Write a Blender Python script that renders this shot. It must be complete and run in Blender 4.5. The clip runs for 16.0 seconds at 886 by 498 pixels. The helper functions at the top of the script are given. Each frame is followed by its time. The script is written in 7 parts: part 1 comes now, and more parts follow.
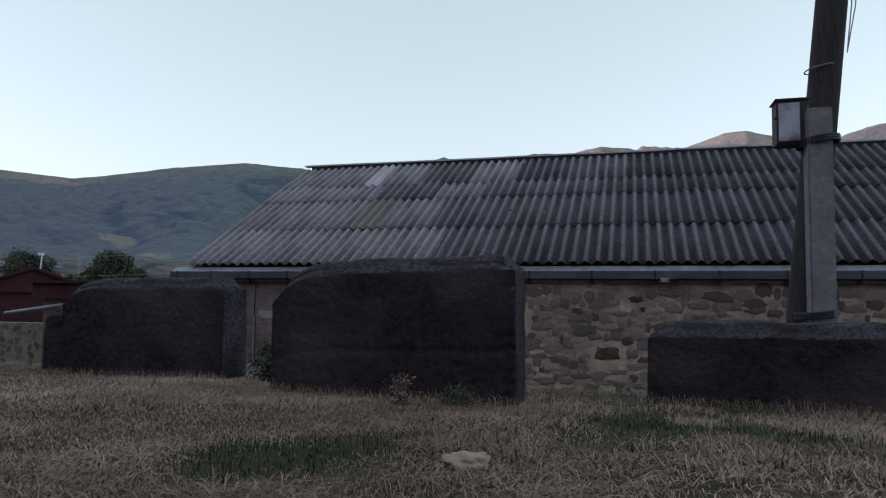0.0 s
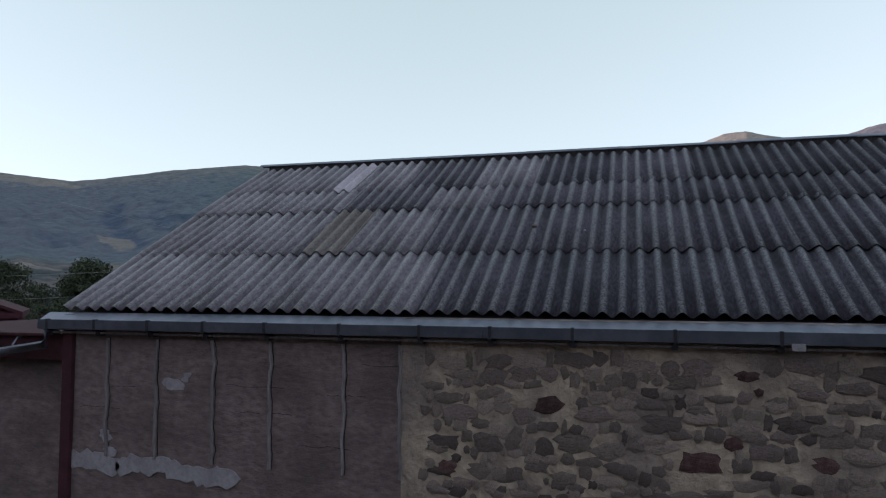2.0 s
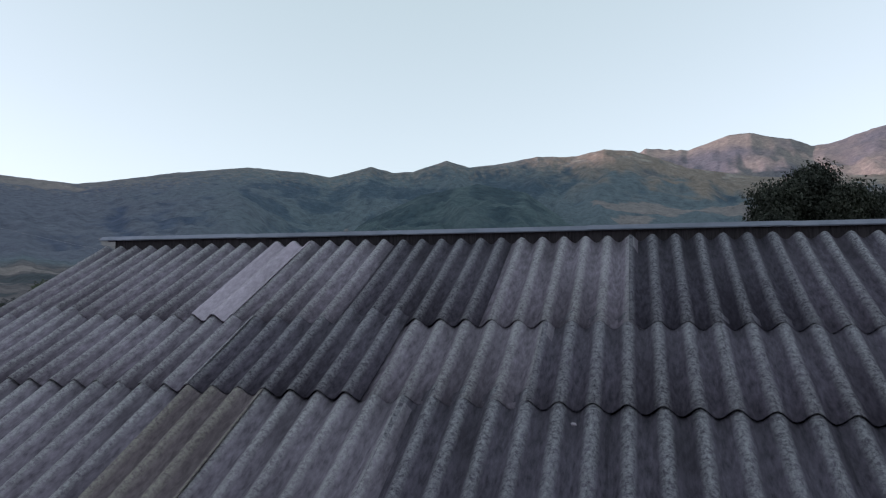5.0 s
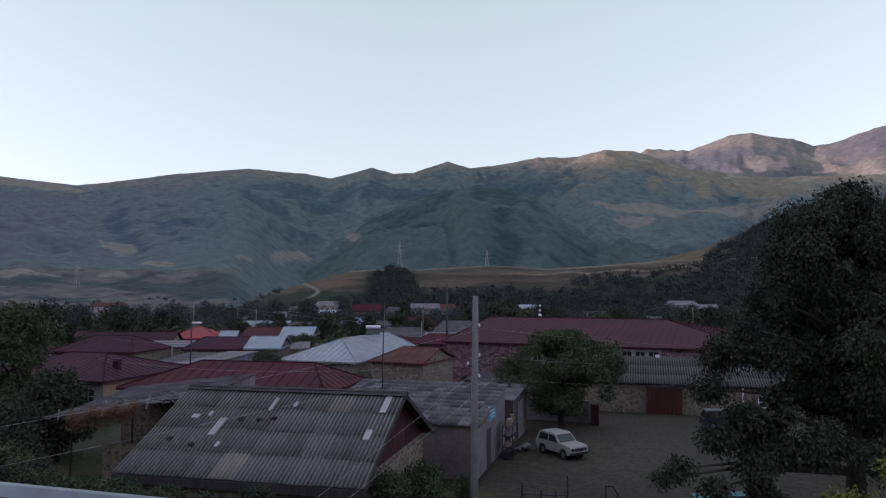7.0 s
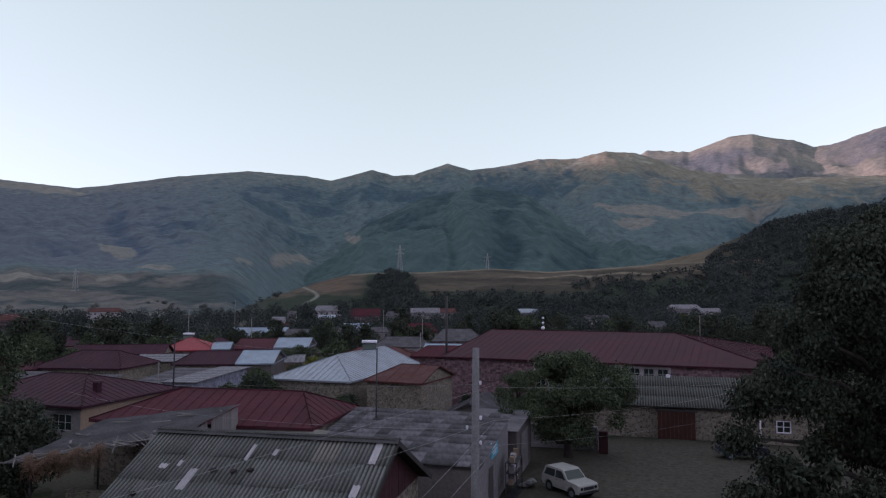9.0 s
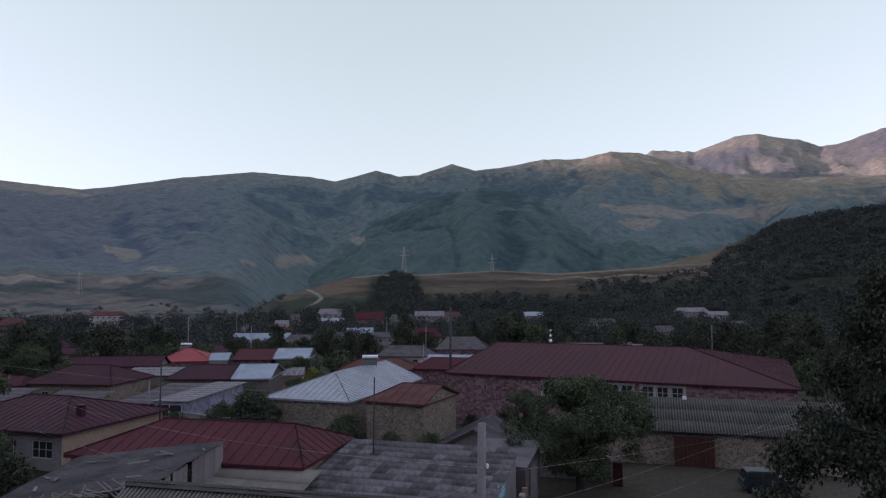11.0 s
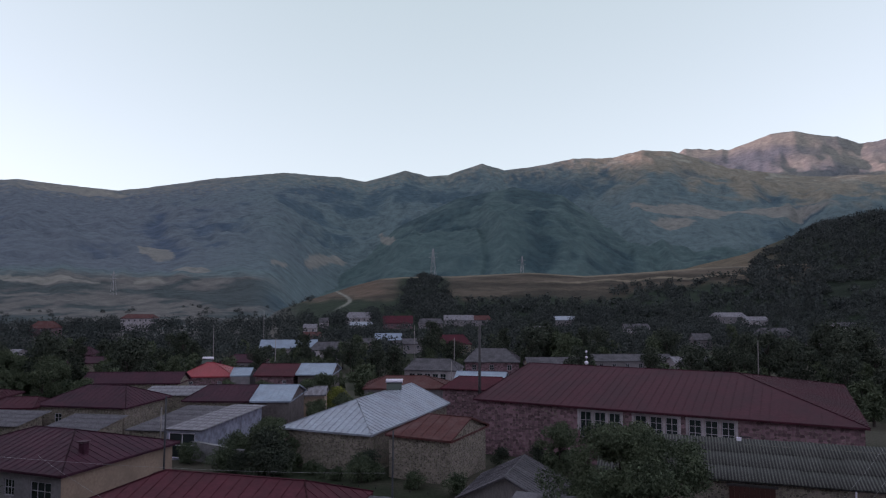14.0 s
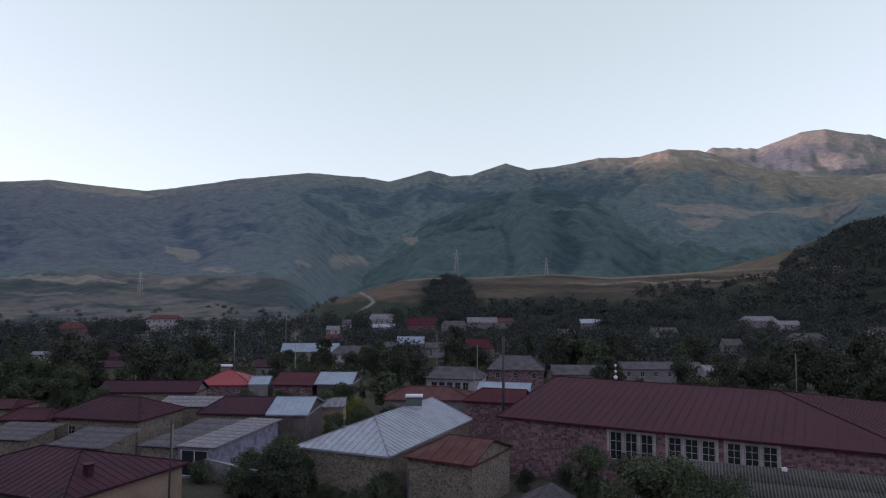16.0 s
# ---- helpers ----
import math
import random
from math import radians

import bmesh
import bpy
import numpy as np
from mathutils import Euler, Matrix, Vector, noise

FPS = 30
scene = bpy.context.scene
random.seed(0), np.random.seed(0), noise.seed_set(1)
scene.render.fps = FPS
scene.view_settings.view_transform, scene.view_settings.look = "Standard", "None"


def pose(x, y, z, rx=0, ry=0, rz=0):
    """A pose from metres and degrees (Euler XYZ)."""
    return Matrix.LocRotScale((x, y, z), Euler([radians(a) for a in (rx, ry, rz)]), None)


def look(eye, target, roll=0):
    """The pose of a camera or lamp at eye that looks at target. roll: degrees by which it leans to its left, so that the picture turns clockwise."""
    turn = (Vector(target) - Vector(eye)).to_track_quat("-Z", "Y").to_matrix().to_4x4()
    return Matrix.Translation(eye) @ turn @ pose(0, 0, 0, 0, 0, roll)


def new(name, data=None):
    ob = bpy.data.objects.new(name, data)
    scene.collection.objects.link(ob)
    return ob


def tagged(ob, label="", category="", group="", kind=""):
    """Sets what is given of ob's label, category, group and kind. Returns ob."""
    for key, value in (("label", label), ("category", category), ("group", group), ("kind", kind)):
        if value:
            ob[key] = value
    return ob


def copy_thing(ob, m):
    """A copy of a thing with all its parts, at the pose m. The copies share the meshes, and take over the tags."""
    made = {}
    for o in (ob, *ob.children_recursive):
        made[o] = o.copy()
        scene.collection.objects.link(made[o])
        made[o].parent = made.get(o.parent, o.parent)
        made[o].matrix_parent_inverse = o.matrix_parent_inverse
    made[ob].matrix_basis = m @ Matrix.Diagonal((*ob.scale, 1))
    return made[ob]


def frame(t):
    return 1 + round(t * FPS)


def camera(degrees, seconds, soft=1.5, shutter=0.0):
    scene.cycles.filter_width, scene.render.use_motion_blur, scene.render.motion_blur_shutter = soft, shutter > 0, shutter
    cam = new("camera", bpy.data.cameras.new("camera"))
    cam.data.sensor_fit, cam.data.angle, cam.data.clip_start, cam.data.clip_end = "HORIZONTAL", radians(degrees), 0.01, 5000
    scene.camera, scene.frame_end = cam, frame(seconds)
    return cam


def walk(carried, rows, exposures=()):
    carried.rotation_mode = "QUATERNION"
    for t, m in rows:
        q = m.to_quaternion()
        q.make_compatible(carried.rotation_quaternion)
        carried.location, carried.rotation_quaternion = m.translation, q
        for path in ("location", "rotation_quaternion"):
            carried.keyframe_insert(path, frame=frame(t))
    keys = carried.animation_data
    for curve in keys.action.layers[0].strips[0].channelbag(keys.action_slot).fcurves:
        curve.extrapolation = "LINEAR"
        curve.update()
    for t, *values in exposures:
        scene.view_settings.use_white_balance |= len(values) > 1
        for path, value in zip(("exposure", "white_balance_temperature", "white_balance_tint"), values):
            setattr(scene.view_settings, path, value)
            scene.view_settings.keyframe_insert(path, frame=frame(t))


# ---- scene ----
cam = camera(65.70, 16.0, soft=1.2)
PATH = [
    (0, (3.190, -11.508, -0.446), (0.500, -1.893, 0.117), 0.32),
    (0.5, (2.924, -10.534, -0.324), (0.233, -0.920, 0.237), 0.19),
    (1, (2.676, -9.543, -0.157), (-0.015, 0.071, 0.415), 0.20),
    (1.5, (2.398, -8.503, 0.041), (-0.294, 1.111, 0.616), 0.20),
    (2, (2.144, -7.467, 0.244), (-0.552, 2.145, 0.829), 0.14),
    (2.5, (1.886, -6.448, 0.474), (-0.821, 3.160, 1.076), 0.11),
    (3, (1.652, -5.404, 0.757), (-1.065, 4.201, 1.359), 0.04),
    (3.5, (1.391, -4.394, 1.086), (-1.327, 5.211, 1.684), 0.24),
    (4, (1.180, -3.378, 1.433), (-1.536, 6.227, 2.031), 0.23),
    (4.5, (0.937, -2.370, 1.813), (-1.788, 7.233, 2.420), 0.14),
    (5, (0.671, -1.420, 2.200), (-2.067, 8.178, 2.811), 0.10),
    (7.5, (-0.093, 3.240, 4.211), (-2.852, 12.832, 4.835), -0.04),
    (8, (-0.316, 4.124, 4.591), (-3.074, 13.715, 5.224), -0.13),
    (8.5, (-0.529, 4.990, 4.950), (-3.286, 14.581, 5.592), -0.12),
    (11, (-1.566, 9.258, 6.887), (-4.388, 18.829, 7.537), -0.18),
    (11.5, (-1.751, 10.140, 7.351), (-4.648, 19.689, 8.000), -0.16),
    (12, (-1.937, 10.987, 7.764), (-4.904, 20.515, 8.409), -0.22),
    (12.5, (-2.187, 11.797, 8.141), (-5.216, 21.305, 8.788), -0.19),
    (13, (-2.413, 12.593, 8.554), (-5.514, 22.078, 9.203), -0.14),
    (13.5, (-2.630, 13.375, 8.976), (-5.799, 22.837, 9.624), -0.07),
    (14, (-2.906, 14.193, 9.387), (-6.137, 23.635, 10.030), -0.02),
    (14.5, (-3.145, 15.072, 9.782), (-6.449, 24.488, 10.425), 0.04),
    (15, (-3.365, 15.891, 10.121), (-6.738, 25.283, 10.762), 0.07),
    (15.5, (-3.590, 16.696, 10.434), (-7.038, 26.061, 11.074), 0.10),
    (16, (-3.847, 17.466, 10.756), (-7.403, 26.791, 11.394), 0.19),
]
walk(cam, [(t, look(e, g, r)) for t, e, g, r in PATH], [(0, 1.54, 6500, 31), (4, 1.52, 6500, 33), (8, 1.51, 6640, 37), (16, 1.51, 6660, 38)])

# ---- world, sun, exposure ----
SUN_AZ, SUN_EL = 250.0, 5.0     # degrees clockwise from +y, and above the horizon
world = bpy.data.worlds.new("world")
scene.world = world
world.use_nodes = True
wn = world.node_tree.nodes
sky = wn.new("ShaderNodeTexSky")
sky.sky_type = "NISHITA"
sky.sun_disc = False
sky.sun_elevation, sky.sun_rotation = radians(SUN_EL), radians(SUN_AZ)
sky.altitude, sky.air_density, sky.dust_density, sky.ozone_density = 1500, 1.0, 1.2, 2.0
wn["Background"].inputs["Strength"].default_value = 0.15
haze = wn.new("ShaderNodeHueSaturation")        # a thin, milky evening sky
haze.inputs["Saturation"].default_value = 0.42
world.node_tree.links.new(sky.outputs[0], haze.inputs["Color"])
veil = wn.new("ShaderNodeMixRGB")              # high thin cloud evens the sky out
veil.inputs[0].default_value = 0.45
veil.inputs[2].default_value = (1.3, 2.22, 1.88, 1)
world.node_tree.links.new(haze.outputs[0], veil.inputs[1])
world.node_tree.links.new(veil.outputs[0], wn["Background"].inputs["Color"])

sun_data = bpy.data.lights.new("sun", "SUN")
sun_data.energy, sun_data.angle, sun_data.color = 1.7, radians(0.5), (1.0, 0.84, 0.73)
sun = new("sun", sun_data)
sun_dir = Vector((math.sin(radians(SUN_AZ)) * math.cos(radians(SUN_EL)), math.cos(radians(SUN_AZ)) * math.cos(radians(SUN_EL)), math.sin(radians(SUN_EL))))
sun.matrix_world = look((0, 0, 60), Vector((0, 0, 60)) - sun_dir)


# ---- materials ----
TINT = (1.05, 0.94, 1.16)        # light's cast put into base colours near the barn, offsets the greenish sky


def mat(name, low, high, rough=0.85, grain=8.0, stain=0.6, bump=0.3, metal=0.0, stain_col=None, stain_amt=0.35, vary=0.0, isl=0.0, stretch=(1, 1, 1), bump_dist=0.01, spec=0.3, cells=None, lit_lichen=None):
    """A worn surface: fine grain between two colours, larger stains, and relief. Texture space is metres."""
    low, high, stain_col = [(c[0] * TINT[0], c[1] * TINT[1], c[2] * TINT[2]) for c in (low, high, stain_col or [q * 0.45 for q in low])]
    m = bpy.data.materials.new(name)
    m.use_nodes = True
    nt = m.node_tree
    b = nt.nodes["Principled BSDF"]
    tc = nt.nodes.new("ShaderNodeTexCoord")
    mp = nt.nodes.new("ShaderNodeMapping")
    mp.inputs["Scale"].default_value = stretch
    nt.links.new(tc.outputs["Object"], mp.inputs[0])
    n1 = nt.nodes.new("ShaderNodeTexNoise")
    n1.inputs["Scale"].default_value, n1.inputs["Detail"].default_value = grain, 6
    n1.inputs["Roughness"].default_value = 0.65
    n2 = nt.nodes.new("ShaderNodeTexNoise")
    n2.inputs["Scale"].default_value, n2.inputs["Detail"].default_value = stain, 5
    nt.links.new(mp.outputs[0], n1.inputs[0])
    nt.links.new(mp.outputs[0], n2.inputs[0])
    r1 = nt.nodes.new("ShaderNodeValToRGB")
    r1.color_ramp.elements[0].position, r1.color_ramp.elements[1].position = 0.3, 0.7
    r1.color_ramp.elements[0].color, r1.color_ramp.elements[1].color = (*low, 1), (*high, 1)
    nt.links.new(n1.outputs[0], r1.inputs[0])
    r2 = nt.nodes.new("ShaderNodeValToRGB")
    r2.color_ramp.elements[0].position, r2.color_ramp.elements[1].position = 0.42, 0.66
    r2.color_ramp.elements[0].color, r2.color_ramp.elements[1].color = (0, 0, 0, 1), (stain_amt,) * 3 + (1,)
    nt.links.new(n2.outputs[0], r2.inputs[0])
    mx = nt.nodes.new("ShaderNodeMixRGB")
    mx.inputs[2].default_value = (*(stain_col or [c * 0.45 for c in low]), 1)
    nt.links.new(r2.outputs[0], mx.inputs[0])
    nt.links.new(r1.outputs[0], mx.inputs[1])
    col = mx.outputs[0]
    if cells:
        # courses of separate stones: (stones a metre across, up, spread of tone, joint width, joint colour)
        m2 = nt.nodes.new("ShaderNodeMapping")
        m2.inputs["Scale"].default_value = (cells[0], cells[0], cells[1])
        nt.links.new(tc.outputs["Object"], m2.inputs[0])
        vo, ve = nt.nodes.new("ShaderNodeTexVoronoi"), nt.nodes.new("ShaderNodeTexVoronoi")
        ve.feature = "DISTANCE_TO_EDGE"
        for v in (vo, ve):
            v.inputs["Scale"].default_value = 1.0
            v.inputs["Randomness"].default_value = cells[5] if len(cells) > 5 else 0.8
            nt.links.new(m2.outputs[0], v.inputs["Vector"])
        sp = nt.nodes.new("ShaderNodeSeparateColor")
        nt.links.new(vo.outputs["Color"], sp.inputs[0])
        mv = nt.nodes.new("ShaderNodeMapRange")
        mv.inputs["To Min"].default_value, mv.inputs["To Max"].default_value = 1 - cells[2], 1 + cells[2]
        nt.links.new(sp.outputs[0], mv.inputs["Value"])
        hv = nt.nodes.new("ShaderNodeHueSaturation")
        nt.links.new(mv.outputs[0], hv.inputs["Value"])
        nt.links.new(col, hv.inputs["Color"])
        je = nt.nodes.new("ShaderNodeMapRange")
        je.inputs["From Max"].default_value = cells[3]
        je.inputs["To Min"].default_value, je.inputs["To Max"].default_value = 1, 0
        nt.links.new(ve.outputs["Distance"], je.inputs["Value"])
        mj = nt.nodes.new("ShaderNodeMixRGB")
        mj.inputs[2].default_value = (*cells[4], 1)
        nt.links.new(je.outputs[0], mj.inputs[0])
        nt.links.new(hv.outputs[0], mj.inputs[1])
        col = mj.outputs[0]
    if lit_lichen:
        # pale specks on the wave crests: lichen, plus the light that crests catch
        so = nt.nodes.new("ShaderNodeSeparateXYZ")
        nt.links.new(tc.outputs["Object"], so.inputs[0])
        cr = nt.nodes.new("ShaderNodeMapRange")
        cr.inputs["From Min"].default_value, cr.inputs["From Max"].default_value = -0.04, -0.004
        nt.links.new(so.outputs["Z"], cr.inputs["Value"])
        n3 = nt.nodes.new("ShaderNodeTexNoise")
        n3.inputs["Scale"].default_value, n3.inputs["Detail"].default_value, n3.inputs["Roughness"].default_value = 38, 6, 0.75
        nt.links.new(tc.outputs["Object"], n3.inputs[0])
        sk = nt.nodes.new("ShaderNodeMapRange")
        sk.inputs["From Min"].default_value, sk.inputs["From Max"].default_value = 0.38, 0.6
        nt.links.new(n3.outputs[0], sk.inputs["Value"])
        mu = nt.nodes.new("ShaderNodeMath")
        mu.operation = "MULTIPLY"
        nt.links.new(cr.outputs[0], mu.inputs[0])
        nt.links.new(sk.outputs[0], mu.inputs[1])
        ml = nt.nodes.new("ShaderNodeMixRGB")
        ml.inputs[2].default_value = (*lit_lichen, 1)
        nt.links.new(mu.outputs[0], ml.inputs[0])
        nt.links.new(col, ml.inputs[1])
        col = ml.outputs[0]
    if vary or isl:
        src = nt.nodes.new("ShaderNodeObjectInfo").outputs["Random"] if vary else nt.nodes.new("ShaderNodeNewGeometry").outputs["Random Per Island"]
        hsv = nt.nodes.new("ShaderNodeHueSaturation")
        mr = nt.nodes.new("ShaderNodeMapRange")
        a = vary or isl
        mr.inputs["To Min"].default_value, mr.inputs["To Max"].default_value = 1 - a, 1 + a
        nt.links.new(src, mr.inputs["Value"])
        nt.links.new(mr.outputs[0], hsv.inputs["Value"])
        nt.links.new(col, hsv.inputs["Color"])
        col = hsv.outputs[0]
    nt.links.new(col, b.inputs["Base Color"])
    b.inputs["Roughness"].default_value, b.inputs["Metallic"].default_value = rough, metal
    b.inputs["Specular IOR Level"].default_value = spec
    if bump:
        bp = nt.nodes.new("ShaderNodeBump")
        bp.inputs["Strength"].default_value, bp.inputs["Distance"].default_value = bump, bump_dist
        nt.links.new(n1.outputs[0], bp.inputs["Height"])
        nt.links.new(bp.outputs[0], b.inputs["Normal"])
    return m


def glass_mat():
    m = bpy.data.materials.new("window_glass")
    m.use_nodes = True
    b = m.node_tree.nodes["Principled BSDF"]
    b.inputs["Base Color"].default_value = (0.02, 0.025, 0.03, 1)
    b.inputs["Roughness"].default_value = 0.08
    b.inputs["Specular IOR Level"].default_value = 0.6
    return m


ASB = mat("asbestos_sheet", (0.024, 0.0225, 0.0265), (0.08, 0.076, 0.085), 0.92, 24, 1.3, 0.8, stain_col=(0.02, 0.0175, 0.022), stain_amt=0.75, vary=0.16, bump_dist=0.008, stretch=(1.6, 0.45, 1), spec=0.2, lit_lichen=(0.225, 0.215, 0.242))
ASB_PALE = mat("pale_grey_sheet", (0.1, 0.092, 0.095), (0.28, 0.26, 0.262), 0.9, 24, 1.3, 0.8, stain_col=(0.05, 0.044, 0.048), stain_amt=0.7, vary=0.12, bump_dist=0.008, stretch=(1.6, 0.45, 1), lit_lichen=(0.38, 0.362, 0.38))
ASB_MID = mat("mid_grey_sheet", (0.042, 0.039, 0.044), (0.135, 0.127, 0.137), 0.92, 24, 1.3, 0.8, stain_col=(0.027, 0.024, 0.028), stain_amt=0.7, vary=0.14, bump_dist=0.008, stretch=(1.6, 0.45, 1), spec=0.2, lit_lichen=(0.285, 0.274, 0.3))
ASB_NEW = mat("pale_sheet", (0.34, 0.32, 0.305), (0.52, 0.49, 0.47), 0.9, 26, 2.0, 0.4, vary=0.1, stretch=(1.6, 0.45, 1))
ASB_TAN = mat("lichened_sheet", (0.1, 0.085, 0.078), (0.23, 0.198, 0.178), 0.95, 24, 1.5, 0.6, stain_col=(0.045, 0.04, 0.037), vary=0.12, stretch=(1.6, 0.45, 1), lit_lichen=(0.3, 0.27, 0.24))
ASB_OLD = mat("old_brown_grey_sheet", (0.042, 0.038, 0.039), (0.125, 0.117, 0.116), 0.92, 18, 1.2, 0.7, stain_col=(0.035, 0.031, 0.031), stain_amt=0.7, vary=0.18, stretch=(1.6, 0.45, 1), lit_lichen=(0.235, 0.225, 0.22))
ZINC = mat("galvanised_metal", (0.17, 0.2, 0.215), (0.27, 0.3, 0.315), 0.45, 5, 0.8, 0.05, metal=0.6, stain_amt=0.3)
ZINC_DARK = mat("dark_gutter_metal", (0.075, 0.085, 0.095), (0.13, 0.14, 0.152), 0.5, 6, 1.2, 0.08, metal=0.4, stain_amt=0.5)
STEEL_DARK = mat("dark_steel", (0.03, 0.03, 0.035), (0.07, 0.07, 0.075), 0.6, 20, 2, 0.1, metal=0.4)
MORTAR = mat("lime_mortar", (0.285, 0.228, 0.155), (0.56, 0.46, 0.32), 0.95, 6, 1.6, 1.0, stain_col=(0.16, 0.13, 0.116), stain_amt=0.8, bump_dist=0.06)
STONE = mat("basalt_rubble", (0.13, 0.1, 0.081), (0.245, 0.192, 0.153), 0.92, 11, 3, 1.0, vary=0.4, bump_dist=0.03, stain_col=(0.2, 0.166, 0.15), stain_amt=0.5)
STONE_TAN = mat("tan_rubble", (0.19, 0.15, 0.114), (0.35, 0.28, 0.21), 0.92, 11, 3, 1.0, vary=0.3, bump_dist=0.03, stain_col=(0.3, 0.248, 0.22), stain_amt=0.45)
STONE_RED = mat("red_tuff", (0.055, 0.028, 0.024), (0.11, 0.054, 0.046), 0.92, 12, 3, 0.9, vary=0.35, bump_dist=0.02, stain_col=(0.18, 0.12, 0.102), stain_amt=0.5)
PLASTER = mat("mauve_plaster", (0.135, 0.104, 0.09), (0.27, 0.208, 0.178), 0.95, 9, 1.1, 0.8, stain_col=(0.1, 0.076, 0.068), stain_amt=0.7, bump_dist=0.03, stretch=(0.9, 1, 1.6))
CEMENT = mat("cement_patch", (0.26, 0.247, 0.234), (0.403, 0.384, 0.364), 0.95, 14, 3, 0.5)
TIMBER = mat("weathered_timber", (0.16, 0.145, 0.131), (0.319, 0.29, 0.261), 0.9, 10, 2, 0.5, stretch=(6, 6, 0.8), vary=0.2)
TIMBER_DARK = mat("tarred_timber", (0.025, 0.022, 0.022), (0.075, 0.066, 0.062), 0.85, 9, 1.5, 0.7, stretch=(7, 7, 0.6))
CONCRETE = mat("grey_concrete", (0.174, 0.17, 0.162), (0.29, 0.283, 0.271), 0.92, 18, 1.6, 0.4, vary=0.1)
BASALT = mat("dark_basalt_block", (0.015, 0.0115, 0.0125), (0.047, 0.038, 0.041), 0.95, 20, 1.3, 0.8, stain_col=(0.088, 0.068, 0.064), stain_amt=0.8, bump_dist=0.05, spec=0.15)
# pitted copy for tops and ends, paler to carry the light there
BASALT_LIT = mat("lit_basalt_face", (0.014, 0.013, 0.015), (0.125, 0.118, 0.125), 0.95, 34, 3, 1.0, stain_col=(0.02, 0.018, 0.02), stain_amt=0.8, bump_dist=0.05)
PAINT_GREY = mat("flaking_grey_paint", (0.4, 0.43, 0.45), (0.55, 0.58, 0.6), 0.6, 6, 5, 0.2, stain_col=(0.05, 0.035, 0.03), stain_amt=0.95)
BOX_DARK = mat("rusted_box_steel", (0.04, 0.035, 0.035), (0.09, 0.08, 0.08), 0.7, 12, 3, 0.2)
DARK = mat("dark_interior", (0.01, 0.01, 0.01), (0.02, 0.02, 0.02), 0.95, 5, 1, 0)
TINT = (1.12, 0.965, 1.22)      # stronger cast in all village base colours, offsets the sky's green light
ROOF_RED = mat("red_painted_metal_roof", (0.07, 0.0165, 0.023), (0.11, 0.028, 0.036), 0.72, 3, 0.35, 0.08, stain_col=(0.045, 0.018, 0.021), stain_amt=0.6, spec=0.14)
ROOF_BRIGHT = mat("bright_red_metal_roof", (0.2592, 0.0252, 0.036), (0.3456, 0.0432, 0.054), 0.45, 3, 0.4, 0.05, stain_col=(0.1728, 0.0216, 0.0288))
ROOF_MAROON = mat("maroon_metal_roof", (0.05, 0.0132, 0.02), (0.08, 0.0222, 0.031), 0.74, 2.5, 0.25, 0.08, stain_col=(0.042, 0.018, 0.023), stain_amt=0.6, spec=0.14)
ROOF_PLUM = mat("plum_metal_roof", (0.044, 0.0155, 0.024), (0.074, 0.026, 0.037), 0.7, 2.5, 0.3, 0.08, stain_col=(0.03, 0.016, 0.023), stain_amt=0.6, spec=0.14)
WHITEWASH = mat("dirty_whitewash", (0.3, 0.29, 0.27), (0.46, 0.44, 0.41), 0.93, 3, 0.5, 0.2, stain_col=(0.16, 0.14, 0.12), stain_amt=0.6)
ROOF_RUST = mat("rusty_metal_roof", (0.07, 0.026, 0.024), (0.12, 0.045, 0.038), 0.7, 4, 0.6, 0.08, stain_col=(0.14, 0.09, 0.08), stain_amt=0.4, spec=0.14)
ROOF_BLUE = mat("pale_blue_metal_roof", (0.2, 0.265, 0.3), (0.3, 0.37, 0.405), 0.45, 3, 0.5, 0.05, metal=0.15, stain_col=(0.17, 0.2, 0.22), stain_amt=0.5)
ROOF_SILVER = mat("silver_metal_roof", (0.24, 0.285, 0.3), (0.36, 0.405, 0.415), 0.42, 3, 0.5, 0.05, metal=0.2, stain_col=(0.22, 0.22, 0.22), stain_amt=0.5)
ROOF_GREY = mat("grey_sheet_roof", (0.066, 0.063, 0.064), (0.155, 0.148, 0.147), 0.9, 7, 0.7, 0.4, stain_col=(0.035, 0.033, 0.034), isl=0.3, stain_amt=0.6)
SLATE = mat("old_slate", (0.06, 0.056, 0.058), (0.15, 0.142, 0.142), 0.9, 9, 1.5, 0.5, vary=0.55, stain_col=(0.03, 0.029, 0.03), stain_amt=0.6, stretch=(3, 1, 1))
DULL_SHEET = mat("dull_corrugated_sheet", (0.019, 0.0175, 0.0175), (0.057, 0.053, 0.051), 0.92, 14, 1.0, 0.5, stain_col=(0.025, 0.022, 0.022), stain_amt=0.6, vary=0.15, lit_lichen=(0.16, 0.152, 0.145))
WINDOW_GREY = mat("grey_window_paint", (0.3, 0.3, 0.3), (0.42, 0.42, 0.41), 0.7, 6, 3, 0.1)
HAY = mat("old_hay", (0.12, 0.07, 0.045), (0.25, 0.16, 0.1), 0.95, 3, 1, 0, isl=0.4)
ROOF_PALE = mat("bleached_sheet_roof", (0.15, 0.147, 0.147), (0.29, 0.285, 0.28), 0.85, 5, 0.8, 0.2, stain_col=(0.08, 0.075, 0.074), stain_amt=0.7, stretch=(3, 0.6, 1))
